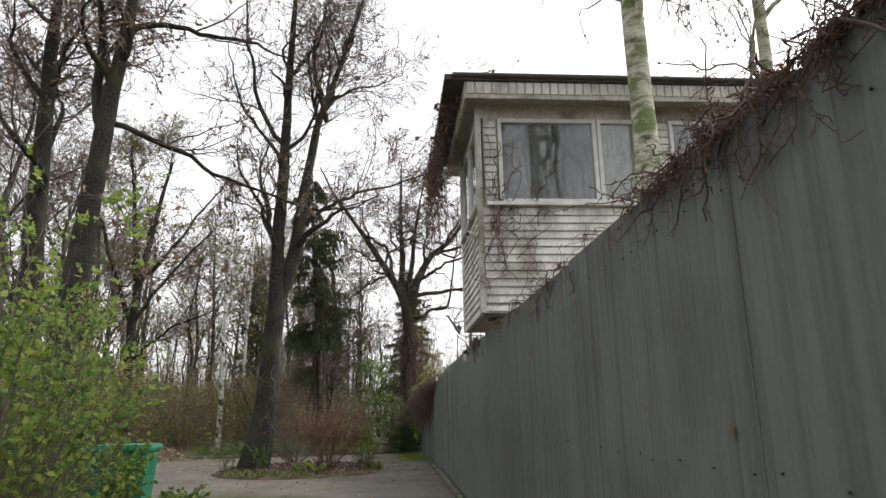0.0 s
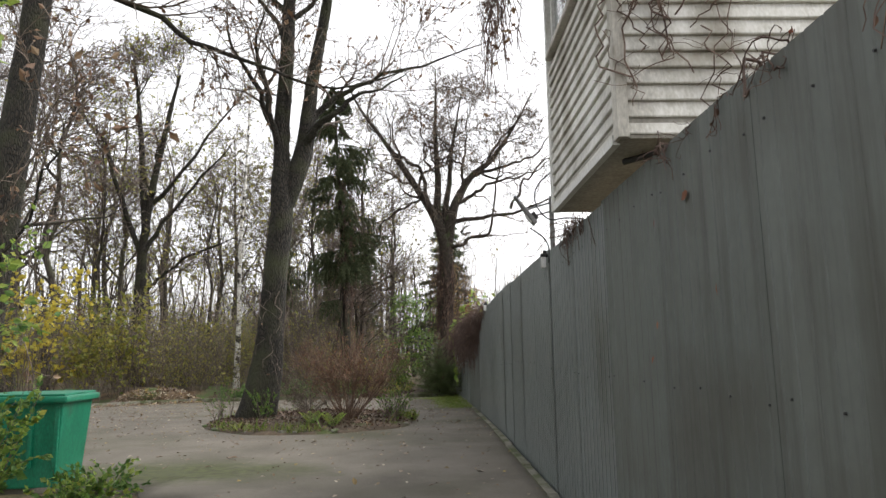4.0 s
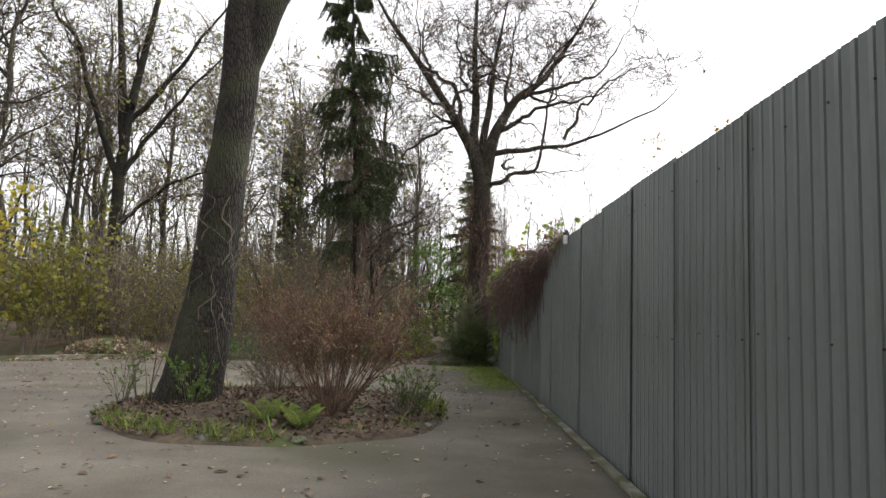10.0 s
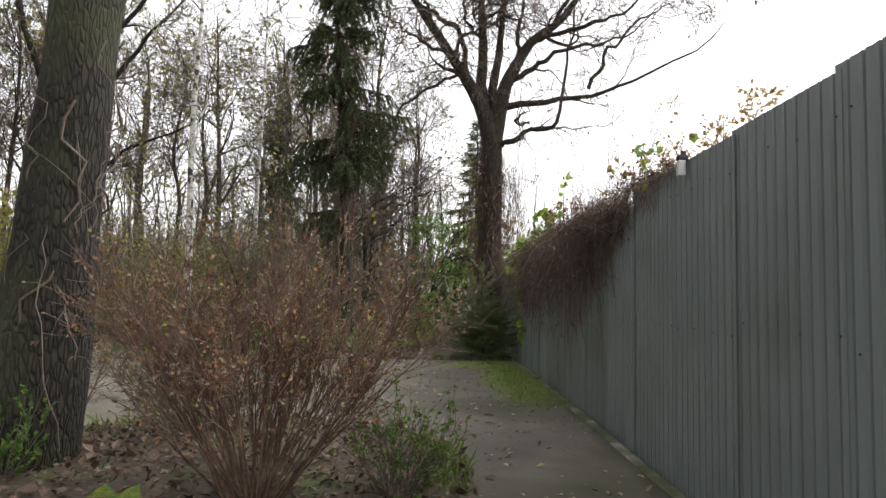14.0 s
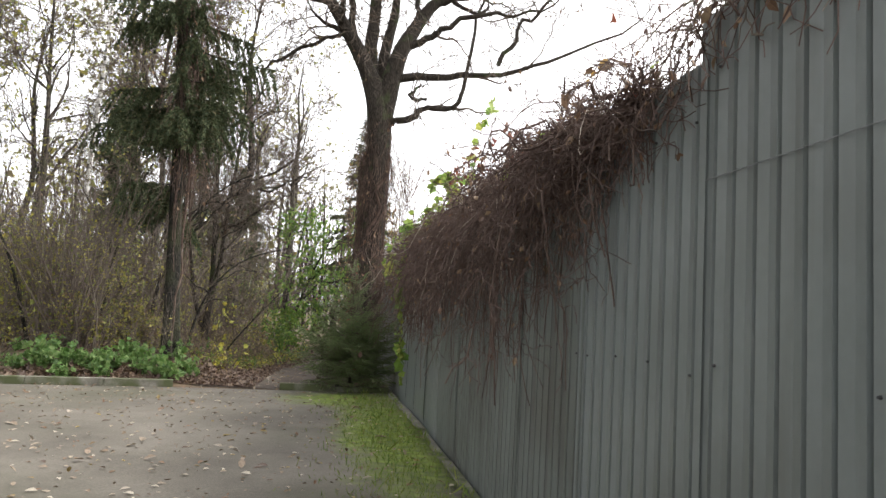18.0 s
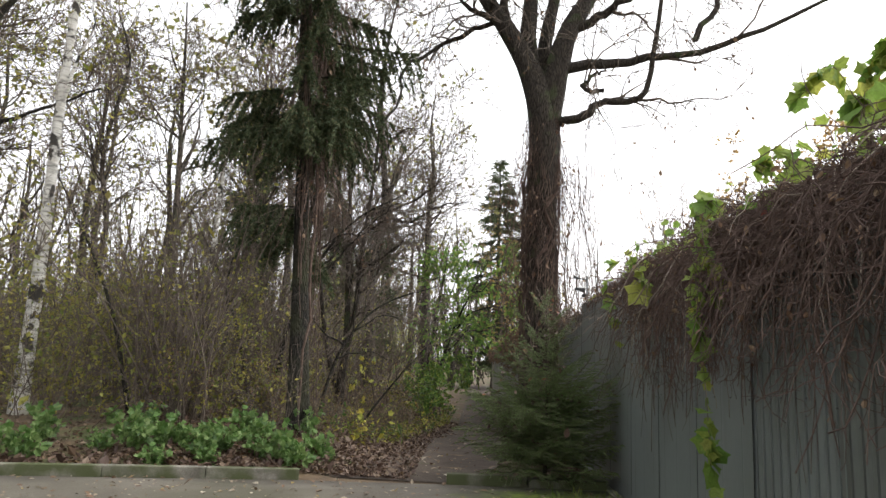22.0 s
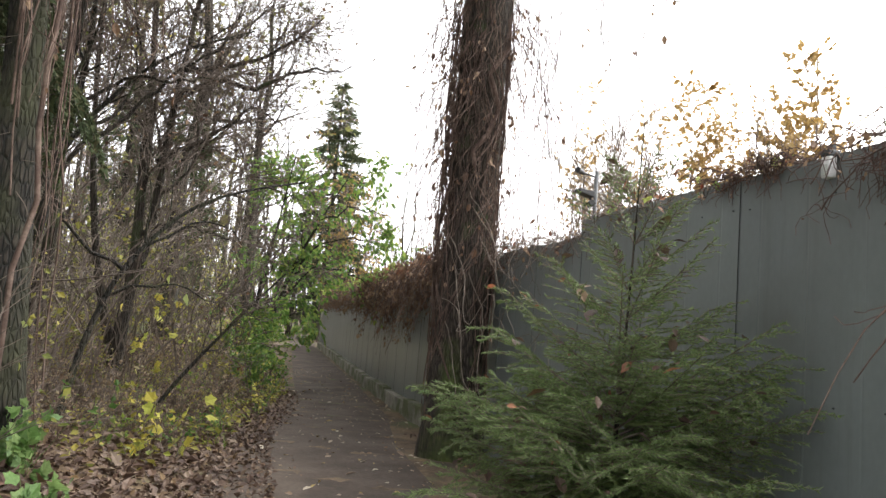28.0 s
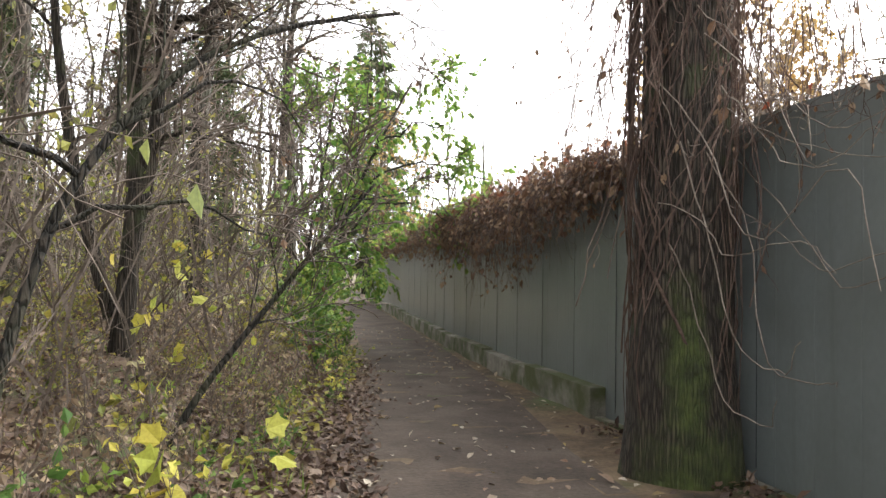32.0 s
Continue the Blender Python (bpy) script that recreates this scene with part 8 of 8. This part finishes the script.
sensor(11.64, 2.44, "small dark alarm sensor with a white window on the fence's top")
sensor(19.35, 2.45, "small dark alarm sensor with a white window on the fence's top")
sensor(31.6, 2.27, "small dark alarm sensor with a white window on the fence's top")
pl = empty("camera_pole", pose(FX + 0.08, 34.62, 2.02) @ Matrix.Scale(1.2, 4), "steel pole carrying a camera and two black lamps above the fence", "camera pole")
part("pole", rod(bmesh.new(), (0, 0, -0.6), (0, 0, 0.68), 0.017, sides=10), GREYMETAL, pl)
part("bracket", rod(bmesh.new(), (0, 0, 0.63), (-0.16, -0.02, 0.65), 0.009, sides=8), BLACK, pl)
part("camera", rod(bmesh.new(), (-0.13, -0.01, 0.65), (-0.2, -0.05, 0.66), 0.02, 0.027, 12), BLACK, pl)
part("bracket", rod(bmesh.new(), (0, 0, 0.4), (-0.06, -0.01, 0.45), 0.01, sides=8), BLACK, pl)
bm = boxed(-0.075, 0.075, -0.045, 0.045, -0.025, 0.03, 0.01)
for v in bm.verts:
    v.co.z *= 1.0 - 0.45 * max(0.0, -v.co.x / 0.075)
part("lamp", bm, BLACK, pl, at=pose(-0.11, -0.02, 0.48, 0, 8, 8))
part("lamp", boxed(-0.03, 0.03, -0.03, 0.03, -0.025, 0.025, 0.01), BLACK, pl, at=pose(-0.05, -0.02, 0.4, 0, -35, 0))

# ---- the bin ----
bn = empty("rubbish_container", pose(-4.76, 12.7, -0.03, 0, 0, 4), "green plastic rubbish container standing on the verge", "container")
bm = boxed(-0.48, 0.48, -0.4, 0.4, 0.02, 0.98, 0.02)
for v in bm.verts:
    k = 0.86 + 0.14 * v.co.z
    v.co.x *= k
    v.co.y *= k
part("body", bm, BIN, bn)
for x in (-0.42, -0.14, 0.14, 0.42):
    part("rib", boxed(x - 0.025, x + 0.025, -0.41, -0.375, 0.25, 0.93, 0.01), BIN, bn)
bm = boxed(-0.54, 0.54, -0.46, 0.46, 0.97, 1.05, 0.025)
part("rim", bm, BIN, bn, "thick moulded rim")
part("lid", boxed(-0.5, 0.5, -0.42, 0.44, 1.05, 1.075, 0.01), BIN, bn)
